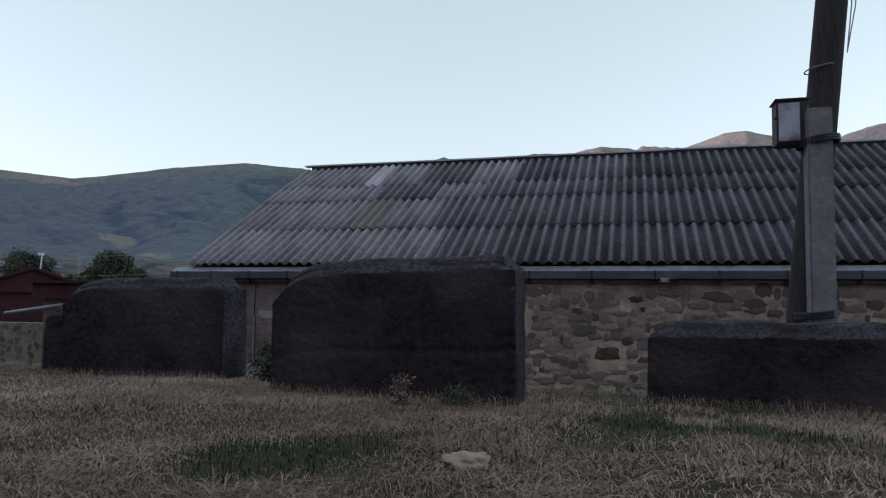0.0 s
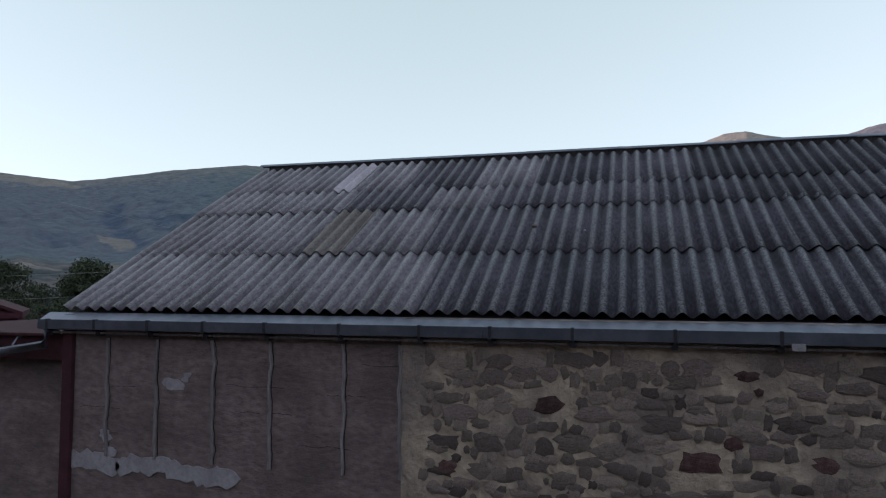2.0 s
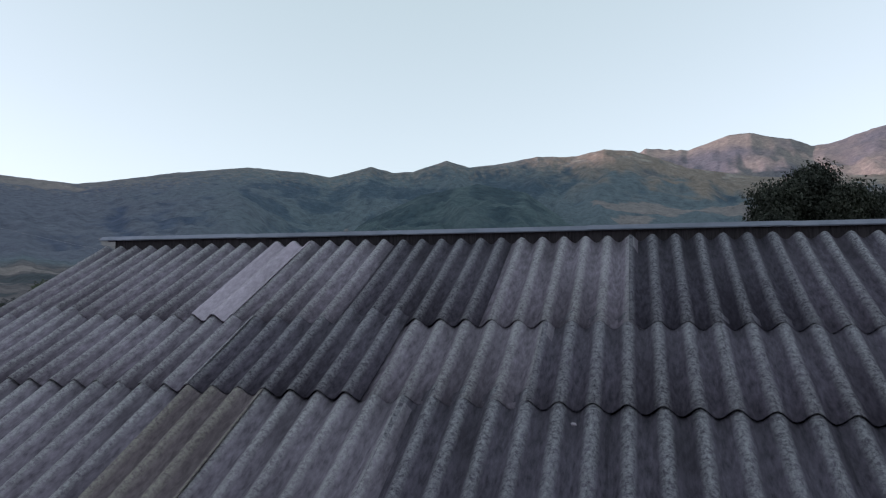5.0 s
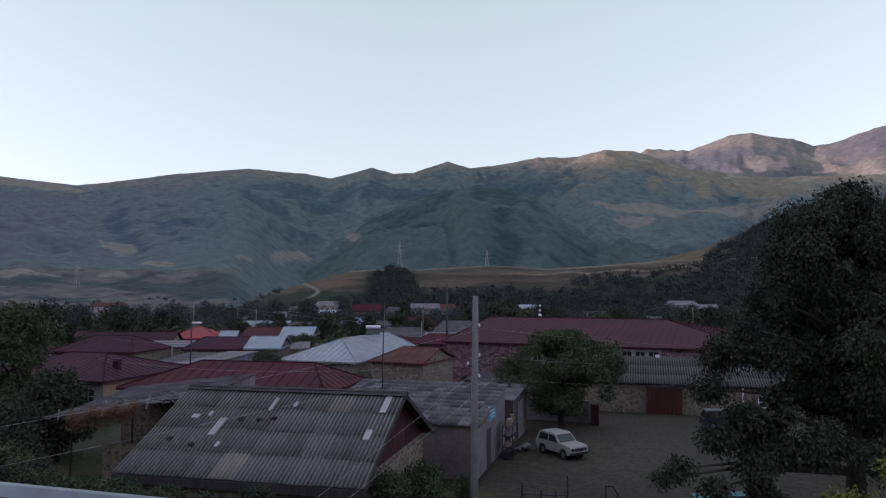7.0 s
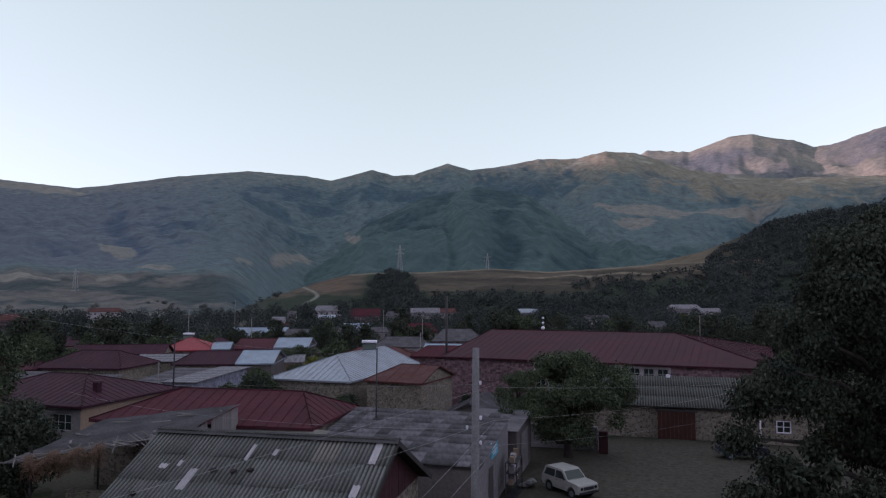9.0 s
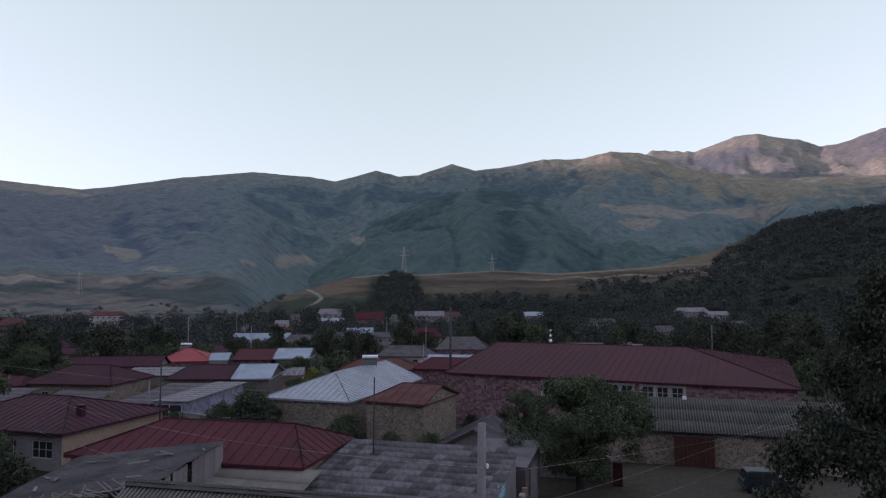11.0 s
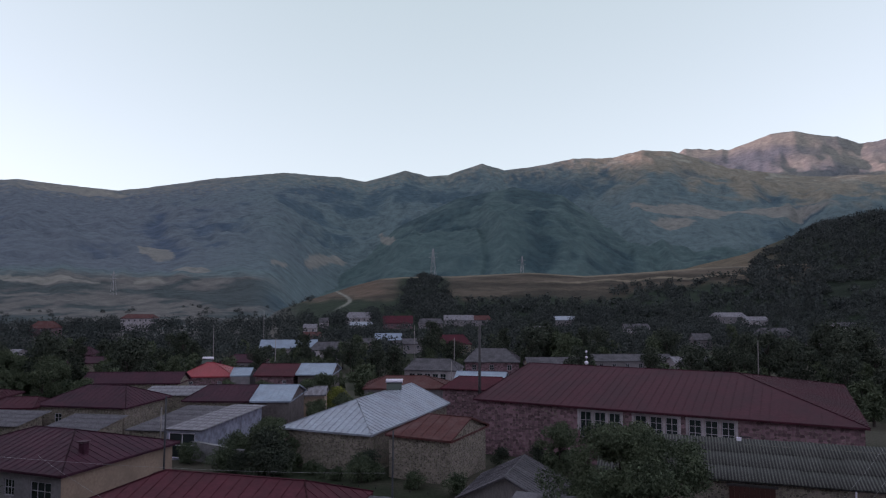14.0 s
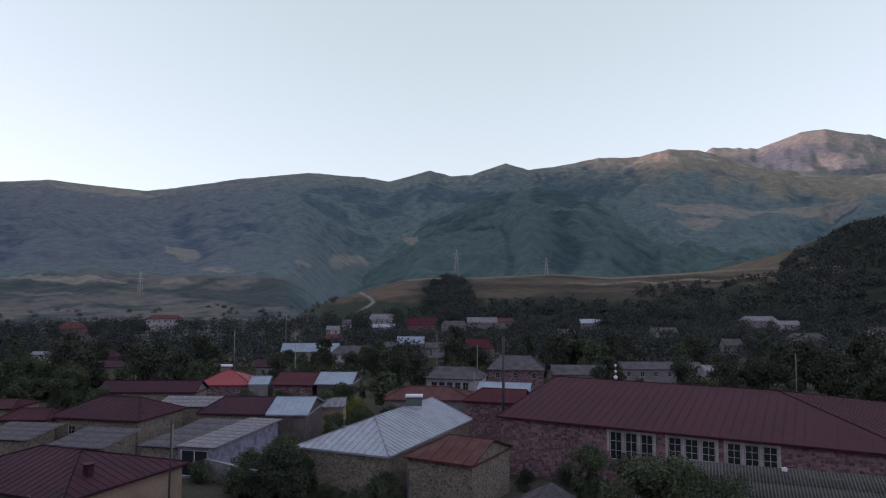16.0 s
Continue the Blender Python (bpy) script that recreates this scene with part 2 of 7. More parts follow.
WALL_STONE = mat("fieldstone_wall", (0.11, 0.092, 0.075), (0.24, 0.2, 0.16), 0.95, 6, 0.6, 0.8, stain_col=(0.09, 0.078, 0.066), bump_dist=0.04, cells=(5.0, 6.2, 0.5, 0.12, (0.27, 0.23, 0.18)))
WALL_DARK = mat("dark_stone_render", (0.065, 0.055, 0.05), (0.135, 0.118, 0.105), 0.95, 5, 0.7, 0.5, stain_col=(0.19, 0.17, 0.15), stain_amt=0.4)
WALL_TUFF = mat("pink_tuff_wall", (0.118, 0.067, 0.073), (0.215, 0.132, 0.136), 0.93, 3, 0.3, 0.4, stain_col=(0.1, 0.065, 0.068), cells=(2.7, 3.6, 0.48, 0.04, (0.22, 0.165, 0.155), 0.5))
WALL_YELLOW = mat("ochre_plaster", (0.24, 0.178, 0.115), (0.34, 0.262, 0.178), 0.92, 4, 0.5, 0.2, stain_col=(0.14, 0.11, 0.08), stain_amt=0.5)
WALL_GREY = mat("grey_render", (0.16, 0.153, 0.145), (0.27, 0.257, 0.24), 0.93, 4, 0.5, 0.3)
WALL_BLUE = mat("flaking_blue_plaster", (0.2, 0.225, 0.26), (0.31, 0.34, 0.37), 0.9, 3, 1.1, 0.3, stain_col=(0.08, 0.08, 0.09), stain_amt=0.7)
BRICK_RED = mat("red_brown_wall", (0.045, 0.016, 0.019), (0.08, 0.029, 0.032), 0.93, 5, 0.6, 0.3)
WHITE = mat("white_paint", (0.7, 0.7, 0.69), (0.82, 0.82, 0.81), 0.45, 5, 1.5, 0.05, stain_amt=0.15)
GLASS = glass_mat()
BARK = mat("bark", (0.04, 0.033, 0.027), (0.095, 0.08, 0.066), 0.95, 10, 2, 0.9, stretch=(3, 3, 0.6), bump_dist=0.03)
LEAF = mat("walnut_leaf", (0.05, 0.07, 0.041), (0.105, 0.135, 0.07), 0.85, 0.7, 0.25, 0, isl=0.45, stain_col=(0.0276, 0.0414, 0.0253), spec=0.12)
LEAF_DARK = mat("dark_leaf", (0.033, 0.043, 0.031), (0.07, 0.086, 0.053), 0.85, 0.6, 0.22, 0, isl=0.5, stain_col=(0.0168, 0.0252, 0.0182), spec=0.12)
# bluer than the near leaves, distance haze put into the colour
LEAF_HAZED = mat("hazed_foliage", (0.036, 0.046, 0.041), (0.069, 0.082, 0.066), 0.85, 0.2, 0.03, 0, isl=0.22, stain_col=(0.01955, 0.02645, 0.0253), spec=0.12)
LEAF_LIME = mat("yellow_green_leaf", (0.12, 0.15, 0.03), (0.22, 0.24, 0.06), 0.85, 0.7, 0.3, 0, isl=0.4, spec=0.12)
TINT = (1.06, 0.94, 1.08)
STRAW = mat("dry_grass", (0.13, 0.091, 0.064), (0.41, 0.31, 0.22), 0.9, 1.2, 0.45, 0, isl=0.85, stain_col=(0.085, 0.06, 0.045), stain_amt=0.6)
GREEN_GRASS = mat("green_grass", (0.022, 0.038, 0.015), (0.05, 0.07, 0.03), 0.8, 1.5, 0.5, 0, isl=0.4)
WIRE = mat("bare_wire", (0.3, 0.3, 0.3), (0.42, 0.42, 0.42), 0.5, 5, 1, 0, metal=0.5)


# ---- mesh helpers ----
def mesh_of(name, bm, material, smooth=False):
    me = bpy.data.meshes.new(name)
    bm.to_mesh(me)
    bm.free()
    me.materials.append(material)
    if smooth:
        me.shade_smooth()
    return me


def part(name, bm, material, parent=None, label="", smooth=False):
    ob = new(name, mesh_of(name, bm, material, smooth))
    if parent is not None:
        ob.parent = parent
    return tagged(ob, label) if label else ob


PLAN = Matrix.Identity(4)       # lays a thing's drawing into the world


def thing(name, label, category, group="", kind="", at=(0, 0, 0), turn=0.0):
    ob = new(name)
    ob.matrix_basis = PLAN @ pose(*at, 0, 0, turn)
    return tagged(ob, label, category, group, kind)


def add_box(bm, lo, hi, bevel=0.0):
    n = len(bm.verts)
    vs = [bm.verts.new((x, y, z)) for x in (lo[0], hi[0]) for y in (lo[1], hi[1]) for z in (lo[2], hi[2])]
    fs = [bm.faces.new([vs[i] for i in q]) for q in ((0, 1, 3, 2), (4, 6, 7, 5), (0, 4, 5, 1), (2, 3, 7, 6), (0, 2, 6, 4), (1, 5, 7, 3))]
    if bevel:
        es = list({e for f in fs for e in f.edges})
        bmesh.ops.bevel(bm, geom=es, offset=bevel, segments=2, affect="EDGES", clamp_overlap=True)
    return bm


def box(lo, hi, bevel=0.0):
    return add_box(bmesh.new(), lo, hi, bevel)


def add_prism(bm, pts, d):
    """A closed solid: a flat polygon of 3D points pushed along the vector d."""
    a = [bm.verts.new(p) for p in pts]
    b = [bm.verts.new(Vector(p) + Vector(d)) for p in pts]
    bm.faces.new(a)
    bm.faces.new(b[::-1])
    for i in range(len(a)):
        j = (i + 1) % len(a)
        bm.faces.new((a[j], a[i], b[i], b[j]))
    return bm


def add_tube(bm, pts, radii, sides=8, cap=True):
    """A tapered round bar along a line of points."""
    rings = []
    pts = [Vector(p) for p in pts]
    for i, p in enumerate(pts):
        d = (pts[min(i + 1, len(pts) - 1)] - pts[max(i - 1, 0)]).normalized()
        side = d.cross(Vector((0.31, 0.17, 0.94)) if abs(d.z) < 0.9 else Vector((1, 0.1, 0))).normalized()
        up = d.cross(side)
        r = radii[i] if isinstance(radii, (list, tuple)) else radii
        rings.append([bm.verts.new(p + (side * math.cos(a) + up * math.sin(a)) * r) for a in [2 * math.pi * k / sides for k in range(sides)]])
    for a, b in zip(rings, rings[1:]):
        for k in range(sides):
            bm.faces.new((a[k], a[(k + 1) % sides], b[(k + 1) % sides], b[k]))
    if cap:
        bm.faces.new(rings[0][::-1])
        bm.faces.new(rings[-1])
    return bm


def tube(pts, radii, sides=8):
    return add_tube(bmesh.new(), pts, radii, sides)


def from_arrays(name, verts, faces, material, smooth=False, parent=None):
    me = bpy.data.meshes.new(name)
    verts, faces = np.asarray(verts, np.float32), np.asarray(faces, np.int32)
    k = faces.shape[1]
    me.vertices.add(len(verts))
    me.vertices.foreach_set("co", verts.ravel())
    me.loops.add(faces.size)
    me.loops.foreach_set("vertex_index", faces.ravel())
    me.polygons.add(len(faces))
    me.polygons.foreach_set("loop_start", np.arange(0, faces.size, k, dtype=np.int32))
    if smooth:
        me.polygons.foreach_set("use_smooth", np.ones(len(faces), bool))
    me.update(calc_edges=True)
    me.materials.append(material)
    ob = new(name, me)
    if parent is not None:
        ob.parent = parent
    return ob


# ---- the land: one sheet from the yard to the mountains ----
def smooth_noise(x, y, seed=0):
    """Value noise on arrays, 0 to 1."""
    xi, yi = np.floor(x).astype(np.int64), np.floor(y).astype(np.int64)
    xf, yf = x - xi, y - yi
    u, v = xf * xf * (3 - 2 * xf), yf * yf * (3 - 2 * yf)

    def h(a, b):
        n = (a * 374761393 + b * 668265263 + seed * 982451653) & 0x7FFFFFFF
        n = ((n ^ (n >> 13)) * 1274126177) & 0x7FFFFFFF
        return ((n ^ (n >> 16)) & 0xFFFF) / 65535.0

    return (h(xi, yi) * (1 - u) + h(xi + 1, yi) * u) * (1 - v) + (h(xi, yi + 1) * (1 - u) + h(xi + 1, yi + 1) * u) * v


def fbm(x, y, octaves=5, seed=0, ridged=False):
    s, a, t = 0.0, 0.5, 0.0
    for o in range(octaves):
        n = smooth_noise(x * 2**o + 17.3 * o, y * 2**o - 9.1 * o, seed + o)
        s = s + a * (1 - abs(2 * n - 1) if ridged else n)
        t += a
        a *= 0.5
    return s / t


def step(a, b, x):
    t = np.clip((x - a) / (b - a), 0, 1)
    return t * t * (3 - 2 * t)


def crest(table, az):
    """A skyline: elevation in degrees over azimuth in degrees to the left of +y."""
    t = sorted(table)
    return np.interp(az, [p[0] for p in t], [p[1] for p in t])


EYE = (-3.0, 14.0, 9.5)     # the middle of the outlook, from which the skyline's angles are given
SKYLINE = [(100, 6.5), (75, 7.2), (62, 7.4), (54, 7.7), (50.9, 8.1), (47.9, 7.92), (44.3, 7.75), (42.4, 8.1), (37.3, 9.1), (32.1, 9.8), (27.7, 9.6), (25.4, 9.25),
           (22, 10.2), (20.1, 9.75), (18.5, 9.85), (15.6, 10.8), (13.7, 10.2), (11.2, 10.5), (8, 11), (4.8, 10.95), (2.6, 11.4), (0.3, 11.2), (-1.5, 10.6), (-4, 9.6), (-9, 8.6), (-20, 8)]
HIGH = [(8, 7), (3, 9), (0.3, 10.6), (-0.7, 11.35), (-4, 11.0), (-6.9, 11.95), (-8.5, 12.0), (-11.4, 11.25), (-12.7, 10.6), (-14.5, 10.9), (-17, 11.6), (-25, 12.2), (-50, 12), (-90, 10)]
DOME = [(33, -0.5), (27.6, 2.0), (22.5, 5.6), (17.8, 7.9), (13, 8.8), (8.9, 8.0), (5.3, 5.4), (2.8, 4.0), (-1, 3.4), (-8, 3), (-16, 2)]
LOW = [(60, -2.7), (38, -2.5), (33, -1.9), (31, -0.9), (29.4, -0.4), (26.5, 0.55), (24, 1.2), (22, 1.35), (17.8, 1.4), (11.7, 1.7), (7.2, 1.4), (2, 1.7), (-2.2, 2.0), (-10, 2.2), (-20, 2)]
HILL = [(60, -7), (30, -6), (14, -3.5), (8, -0.6), (4, 0.6), (-1.6, 2.2), (-5, 3.0), (-7.5, 4.0), (-10.6, 5.15), (-13.5, 5.55), (-16.6, 5.8), (-25, 6.5), (-45, 7), (-80, 5)]


def near_ground(x, y):
    """The slope in front of the barn, the drop behind it and the floor of the village."""
    front = -1.02 - 0.1 * (y + 8.5)
    front = np.where(y < -8.5, -1.02 - 0.03 * (y + 8.5), front)
    front = np.maximum(front, -1.4) - 1.3 * step(-5.4, -1.6, y)
    drop = -2.7 - 5.1 * step(10.5, 43, y)
    z = np.where(y < 0, front, drop)
    z = z - 2.7 * step(56, 134, y) - 2.0 * step(134, 290, y) + 0.012 * np.clip(x, -200, 200) * step(75, 195, y)
    return z + 0.10 * (fbm(x * 0.5, y * 0.5, 3, 3) - 0.5) + 0.9 * (fbm(x * 0.03, y * 0.03, 3, 5) - 0.5) * step(25, 80, np.hypot(x, y - 10))


def land(x, y, full=False, rough_k=1.0):
    dx, dy = x - EYE[0], y - EYE[1]
    r = np.hypot(dx, dy)
    az = np.degrees(np.arctan2(-dx, dy))
    az = np.where(az > 160, az - 360, az)
    z = near_ground(x, y)
    wob = (fbm(x / 900, y / 900, 4, 11) - 0.5)
    n_big = fbm(x / 420, y / 420, 5, 21, True) - 0.55
    n_fine = fbm(x / 110, y / 110, 4, 31, True) - 0.55
    spur = fbm(az / 4.2 + 1.5 * (fbm(x / 700, y / 700, 3, 61) - 0.5), r / 2600, 4, 71, True) - 0.55      # spurs and gullies that run down the slope

    bench = np.exp(-(((az + 1.5) / 6.0) ** 2) - ((r - 2450) / 420) ** 2)
    calm = (1 - 0.85 * bench) * (1 - 0.55 * step(18, 30, az))                 # the mown bench high on the slope lies smooth
    crag = (0.05 + 0.1 * step(12, -2, az)) * (fbm(az * 1.3, az * 0 + 3.3, 4, 75, True) - 0.6)

    def layer(table, dist, foot, power, rough, back=0.5, gullies=0.3):
        """A range whose crest stands at dist, rising from foot."""
        top = EYE[2] + np.tan(np.radians(crest(table, az) + 0.0)) * dist
        s = (r - foot) / (dist - foot)
        up = np.where(s < 1, np.clip(s, 0, 1) ** power, 1 - np.clip((s - 1) * back, 0, 0.9))
        base = -12.0
        inner = np.clip(s, 0, 1) * (1 - np.clip(s, 0, 1)) * 4
        return np.where(s > 0, base + (top - base) * up + (n_big * 0.5 + n_fine * 0.2 + spur * gullies) * rough * inner * calm * rough_k + crag * (dist > 1500) * dist / 57.3 * np.exp(-(((s - 1) / 0.05) ** 2)), -60)

    low = layer(LOW, 640 + 60 * wob, 385, 1.2, 12, 0.5)
    hill = layer(HILL, 880 + 200 * wob, 400, 1.1, 30, 0.4)
    dome = layer(DOME, 2250 + 350 * wob, 1000, 1.15, 190, 0.6)
    main = layer(SKYLINE, 3300 + 500 * wob, 1300 - 720 * step(26, 34, az), 1.35, 260, 0.35)
    high = layer(HIGH, 4300 + 300 * wob, 2300, 1.25, 260, 0.3, 0.25)
    front = np.maximum.reduce([low, hill, dome, main, high])
    ahead = step(112, 92, az) * step(-125, -95, az)
    far = np.where(r > 370, np.maximum(z, front), z)
    z = z * (1 - ahead) + far * ahead
    around = az % 360
    z = z + step(60, 92, around) * step(232, 190, around) * 85 * step(28, 270, r)      # an unseen hillside added left and behind, blocks sky light from there
    return (z, np.where(r > 370, np.argmax([low, hill, dome, main, high], axis=0) + 1, 0) * (far > near_ground(x, y) + 0.5), r, az) if full else z


def soil(x, y):
    """The colour of the land's cover: earth, straw, scrub, woods, fields, rock, and painted haze."""
    z, kind, r, az = land(x, y, True)
    el = np.degrees(np.arctan2(z - EYE[2], r))
    els = np.degrees(np.arctan2(land(x, y, False, 0.0) - EYE[2], r))
    n = fbm(x / 60, y / 60, 4, 51)
    m = fbm(x / 14, y / 14, 4, 52)
    col = np.zeros(x.shape + (3,))

    def mixed(a, b, t):
        return np.array(a) * (1 - t[..., None]) + np.array(b) * t[..., None]

    straw = step(0.35, 0.7, fbm(x * 3.0, y * 3.0, 4, 68))
    grass = mixed((0.042, 0.031, 0.025), (0.1, 0.073, 0.056), straw)
    grass = grass + (np.array((0.03, 0.036, 0.018)) - grass) * np.clip(greenness(x, y) + 0.25 * step(2.0, 3.4, x), 0, 1)[..., None]
    earth = mixed((0.075, 0.062, 0.054), (0.028, 0.031, 0.021), step(0.45, 0.6, fbm(x * 0.08, y * 0.08, 4, 54)))
    yard = mixed((0.085, 0.067, 0.062), (0.05, 0.04, 0.038), m)
    col[:] = np.where((y < 11)[..., None], grass, earth)
    weeds = mixed((0.03, 0.036, 0.016), (0.08, 0.07, 0.045), step(0.4, 0.65, fbm(x * 0.3, y * 0.3, 3, 55)))
    col = np.where(((y >= 11) & (y < 43))[..., None], weeds, col)
    q = np.maximum(abs((x - 3.0) / 12.8), abs((y - 57) / 15.9)) + 0.25 * (fbm(x * 0.3, y * 0.3, 3, 56) - 0.5)
    col = mixed((0, 0, 0), (1, 1, 1), step(1.02, 0.95, q)) * yard + (1 - step(1.02, 0.95, q))[..., None] * col
    low = mixed((0.094, 0.066, 0.057), (0.05, 0.037, 0.033), step(0.35, 0.65, fbm(el * 3.0, az * 0.2, 3, 63)))
    edge = -0.7 + 1.3 * step(8, -2, az)
    wooded = step(edge + 0.25, edge - 0.25, els + 0.8 * (fbm(az * 0.9, els * 1.5, 4, 57) - 0.5)) + step(18.0, 19, az) * step(23.2, 22, az)
    low = low + (np.array((0.022, 0.03, 0.022)) - low) * np.clip(wooded * step(34, 30, az), 0, 1)[..., None]
    # plain leans blue-grey, the valley's haze put into its colour
    plain = mixed((0.05, 0.058, 0.068), (0.125, 0.107, 0.113), step(0.4, 0.56, fbm(x / 90, y / 90, 5, 65)) * step(0.3, 0.5, fbm(x / 22, y / 30, 4, 67)))
    low = low + (plain - low) * step(30, 34, az)[..., None]
    rim = step(0.22, 0.1, crest(LOW, az) - els + 0.1 * (fbm(az * 1.5, az * 0, 3, 93) - 0.5)) * step(25, 23, az)
    low = low + (np.array((0.2, 0.15, 0.125)) - low) * (rim * 0.8)[..., None]
    lane = step(0.09, 0.04, abs(els - 0.75 - 0.045 * (9 - az) - 0.1 * np.sin(az * 1.4))) * step(12, 9, az) * step(-9, -4, az)
    low = low + (np.array((0.21, 0.155, 0.125)) - low) * (0.8 * lane)[..., None]
    bank = step(1.2, 0.6, np.hypot((az - 25.6) / 1.9, (el - 0.35) / 0.8) + 0.8 * (m - 0.5))
    low = low + (np.array((0.115, 0.072, 0.06)) - low) * bank[..., None]
    track = step(0.22, 0.1, abs(az - 27.4 - 0.8 * np.sin(el * 2.6))) * step(-1.6, -1.0, el)
    low = low + (np.array((0.2, 0.18, 0.17)) - low) * track[..., None]
    # hill, dome, main, high: paler and bluer with distance, haze in the colour
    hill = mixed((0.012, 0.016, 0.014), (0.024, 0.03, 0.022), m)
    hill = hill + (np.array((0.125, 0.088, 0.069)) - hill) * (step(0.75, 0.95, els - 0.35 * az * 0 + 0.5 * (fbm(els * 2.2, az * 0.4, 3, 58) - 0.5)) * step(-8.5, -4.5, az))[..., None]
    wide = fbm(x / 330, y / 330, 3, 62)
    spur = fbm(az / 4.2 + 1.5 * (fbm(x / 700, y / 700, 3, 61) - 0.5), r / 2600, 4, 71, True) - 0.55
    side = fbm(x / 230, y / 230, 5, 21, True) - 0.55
    scrub = step(0.12, -0.16, spur + 0.8 * side + 0.5 * (n - 0.5))         # woods darken gullies, dry grass pales spurs; the contrast also paints relief shading
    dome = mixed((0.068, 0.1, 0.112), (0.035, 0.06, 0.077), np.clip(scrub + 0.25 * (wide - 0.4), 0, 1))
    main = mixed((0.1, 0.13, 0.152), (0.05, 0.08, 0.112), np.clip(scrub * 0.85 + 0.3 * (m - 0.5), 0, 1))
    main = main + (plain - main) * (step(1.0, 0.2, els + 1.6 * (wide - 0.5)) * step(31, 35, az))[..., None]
    # left slopes turn bluer still, haze painted in
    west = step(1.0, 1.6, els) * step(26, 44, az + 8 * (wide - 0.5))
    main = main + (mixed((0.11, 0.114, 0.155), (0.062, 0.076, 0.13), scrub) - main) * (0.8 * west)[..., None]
    # bare tan tops, lightened to carry sun and haze too
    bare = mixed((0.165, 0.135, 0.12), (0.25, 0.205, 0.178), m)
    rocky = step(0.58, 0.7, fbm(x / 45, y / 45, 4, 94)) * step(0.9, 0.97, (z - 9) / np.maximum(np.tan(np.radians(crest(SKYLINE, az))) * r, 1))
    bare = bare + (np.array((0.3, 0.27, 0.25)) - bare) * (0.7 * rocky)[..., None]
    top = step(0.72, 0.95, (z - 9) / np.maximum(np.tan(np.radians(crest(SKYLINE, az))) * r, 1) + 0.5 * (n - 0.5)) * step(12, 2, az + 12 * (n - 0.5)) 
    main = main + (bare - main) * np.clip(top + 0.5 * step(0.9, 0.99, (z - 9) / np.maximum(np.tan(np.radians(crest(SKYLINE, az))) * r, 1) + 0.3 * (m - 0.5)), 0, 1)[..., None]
    # blue-grey and tan patches paint haze, shade and sun on the rock
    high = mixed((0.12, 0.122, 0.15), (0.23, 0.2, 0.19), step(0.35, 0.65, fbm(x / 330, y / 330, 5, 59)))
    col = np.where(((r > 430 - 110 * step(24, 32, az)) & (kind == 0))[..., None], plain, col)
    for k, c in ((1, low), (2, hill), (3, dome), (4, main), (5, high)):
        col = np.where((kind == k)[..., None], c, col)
    field = np.zeros_like(x)
    ragged = 0.9 * (fbm(x / 90, y / 90, 4, 66) - 0.5)
    for a, e, wa, we in FIELDS:
        q = ((az - a) / wa) ** 2 + ((els - e - 0.06 * (az - a)) / we) ** 2
        field = np.maximum(field, step(1.15, 0.9, q + 2.6 * ragged) * (r > 900))
    col = col + (mixed((0.185, 0.158, 0.158), (0.245, 0.208, 0.2), m) - col) * (0.8 * field)[..., None]
    return col


FIELDS = [(-0.4, 6.15, 3.4, 0.6), (0.4, 4.9, 1.6, 0.42), (-7.0, 5.6, 4.6, 0.28), (41.6, 2.7, 1.2, 0.5), (28.5, 2.25, 1.7, 0.42), (23.0, 3.85, 1.4, 0.25), (46.0, -0.35, 5.0, 0.17), (44.0, 0.1, 3.6, 0.13), (49.0, 0.5, 4.0, 0.12), (41.8, 0.25, 1.2, 0.4), (39.2, 1.4, 1.3, 0.18), (32.5, 1.8, 0.8, 0.16), (47.5, 7.5, 3.2, 0.35)]


def greenness(x, y):
    """Where the grass in front of the barn stays green."""
    g = 0.4 * step(0.48, 0.66, fbm(x * 0.6, y * 0.6, 3, 53)) * step(2.0, 3.2, x)
    for cx, cy, w in ((2.05, -9.5, 0.3), (2.2, -9.25, 0.2), (3.2, -8.25, 0.26), (0.55, -6.9, 0.2)):
        g = np.maximum(g, step(1.4, 0.6, np.hypot(x - cx, y - cy) / w + 0.5 * (fbm(x * 3, y * 3, 3, 64) - 0.5)))
    return g


def ground_sheet():
    az = np.concatenate([np.arange(-30, 62, 0.16), np.arange(62, 330, 3.0)])
    rad = np.concatenate([np.arange(0.3, 30, 0.3), np.geomspace(30, 300, 90), np.geomspace(303, 4980, 330)])
    cx, cy = -0.5, -2.0
    A, R = np.meshgrid(np.radians(az), rad)
    x, y = cx - np.sin(A) * R, cy + np.cos(A) * R
    z = land(x, y)
    na, nr = len(az), len(rad)
    idx = np.arange(na * nr).reshape(nr, na)
    nxt = np.roll(idx, -1, axis=1)
    faces = np.stack([idx[:-1], nxt[:-1], nxt[1:], idx[1:]], -1).reshape(-1, 4)
    verts = np.stack([x, y, z], -1).reshape(-1, 3)
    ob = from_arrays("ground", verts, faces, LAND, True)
    # these colours include the painted haze of the far ranges
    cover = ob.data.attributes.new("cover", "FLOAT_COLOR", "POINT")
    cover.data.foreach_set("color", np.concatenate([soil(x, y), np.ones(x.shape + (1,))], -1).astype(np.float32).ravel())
    return tagged(ob, "dry grass slope, village earth and wooded mountains", "ground", kind="structure")


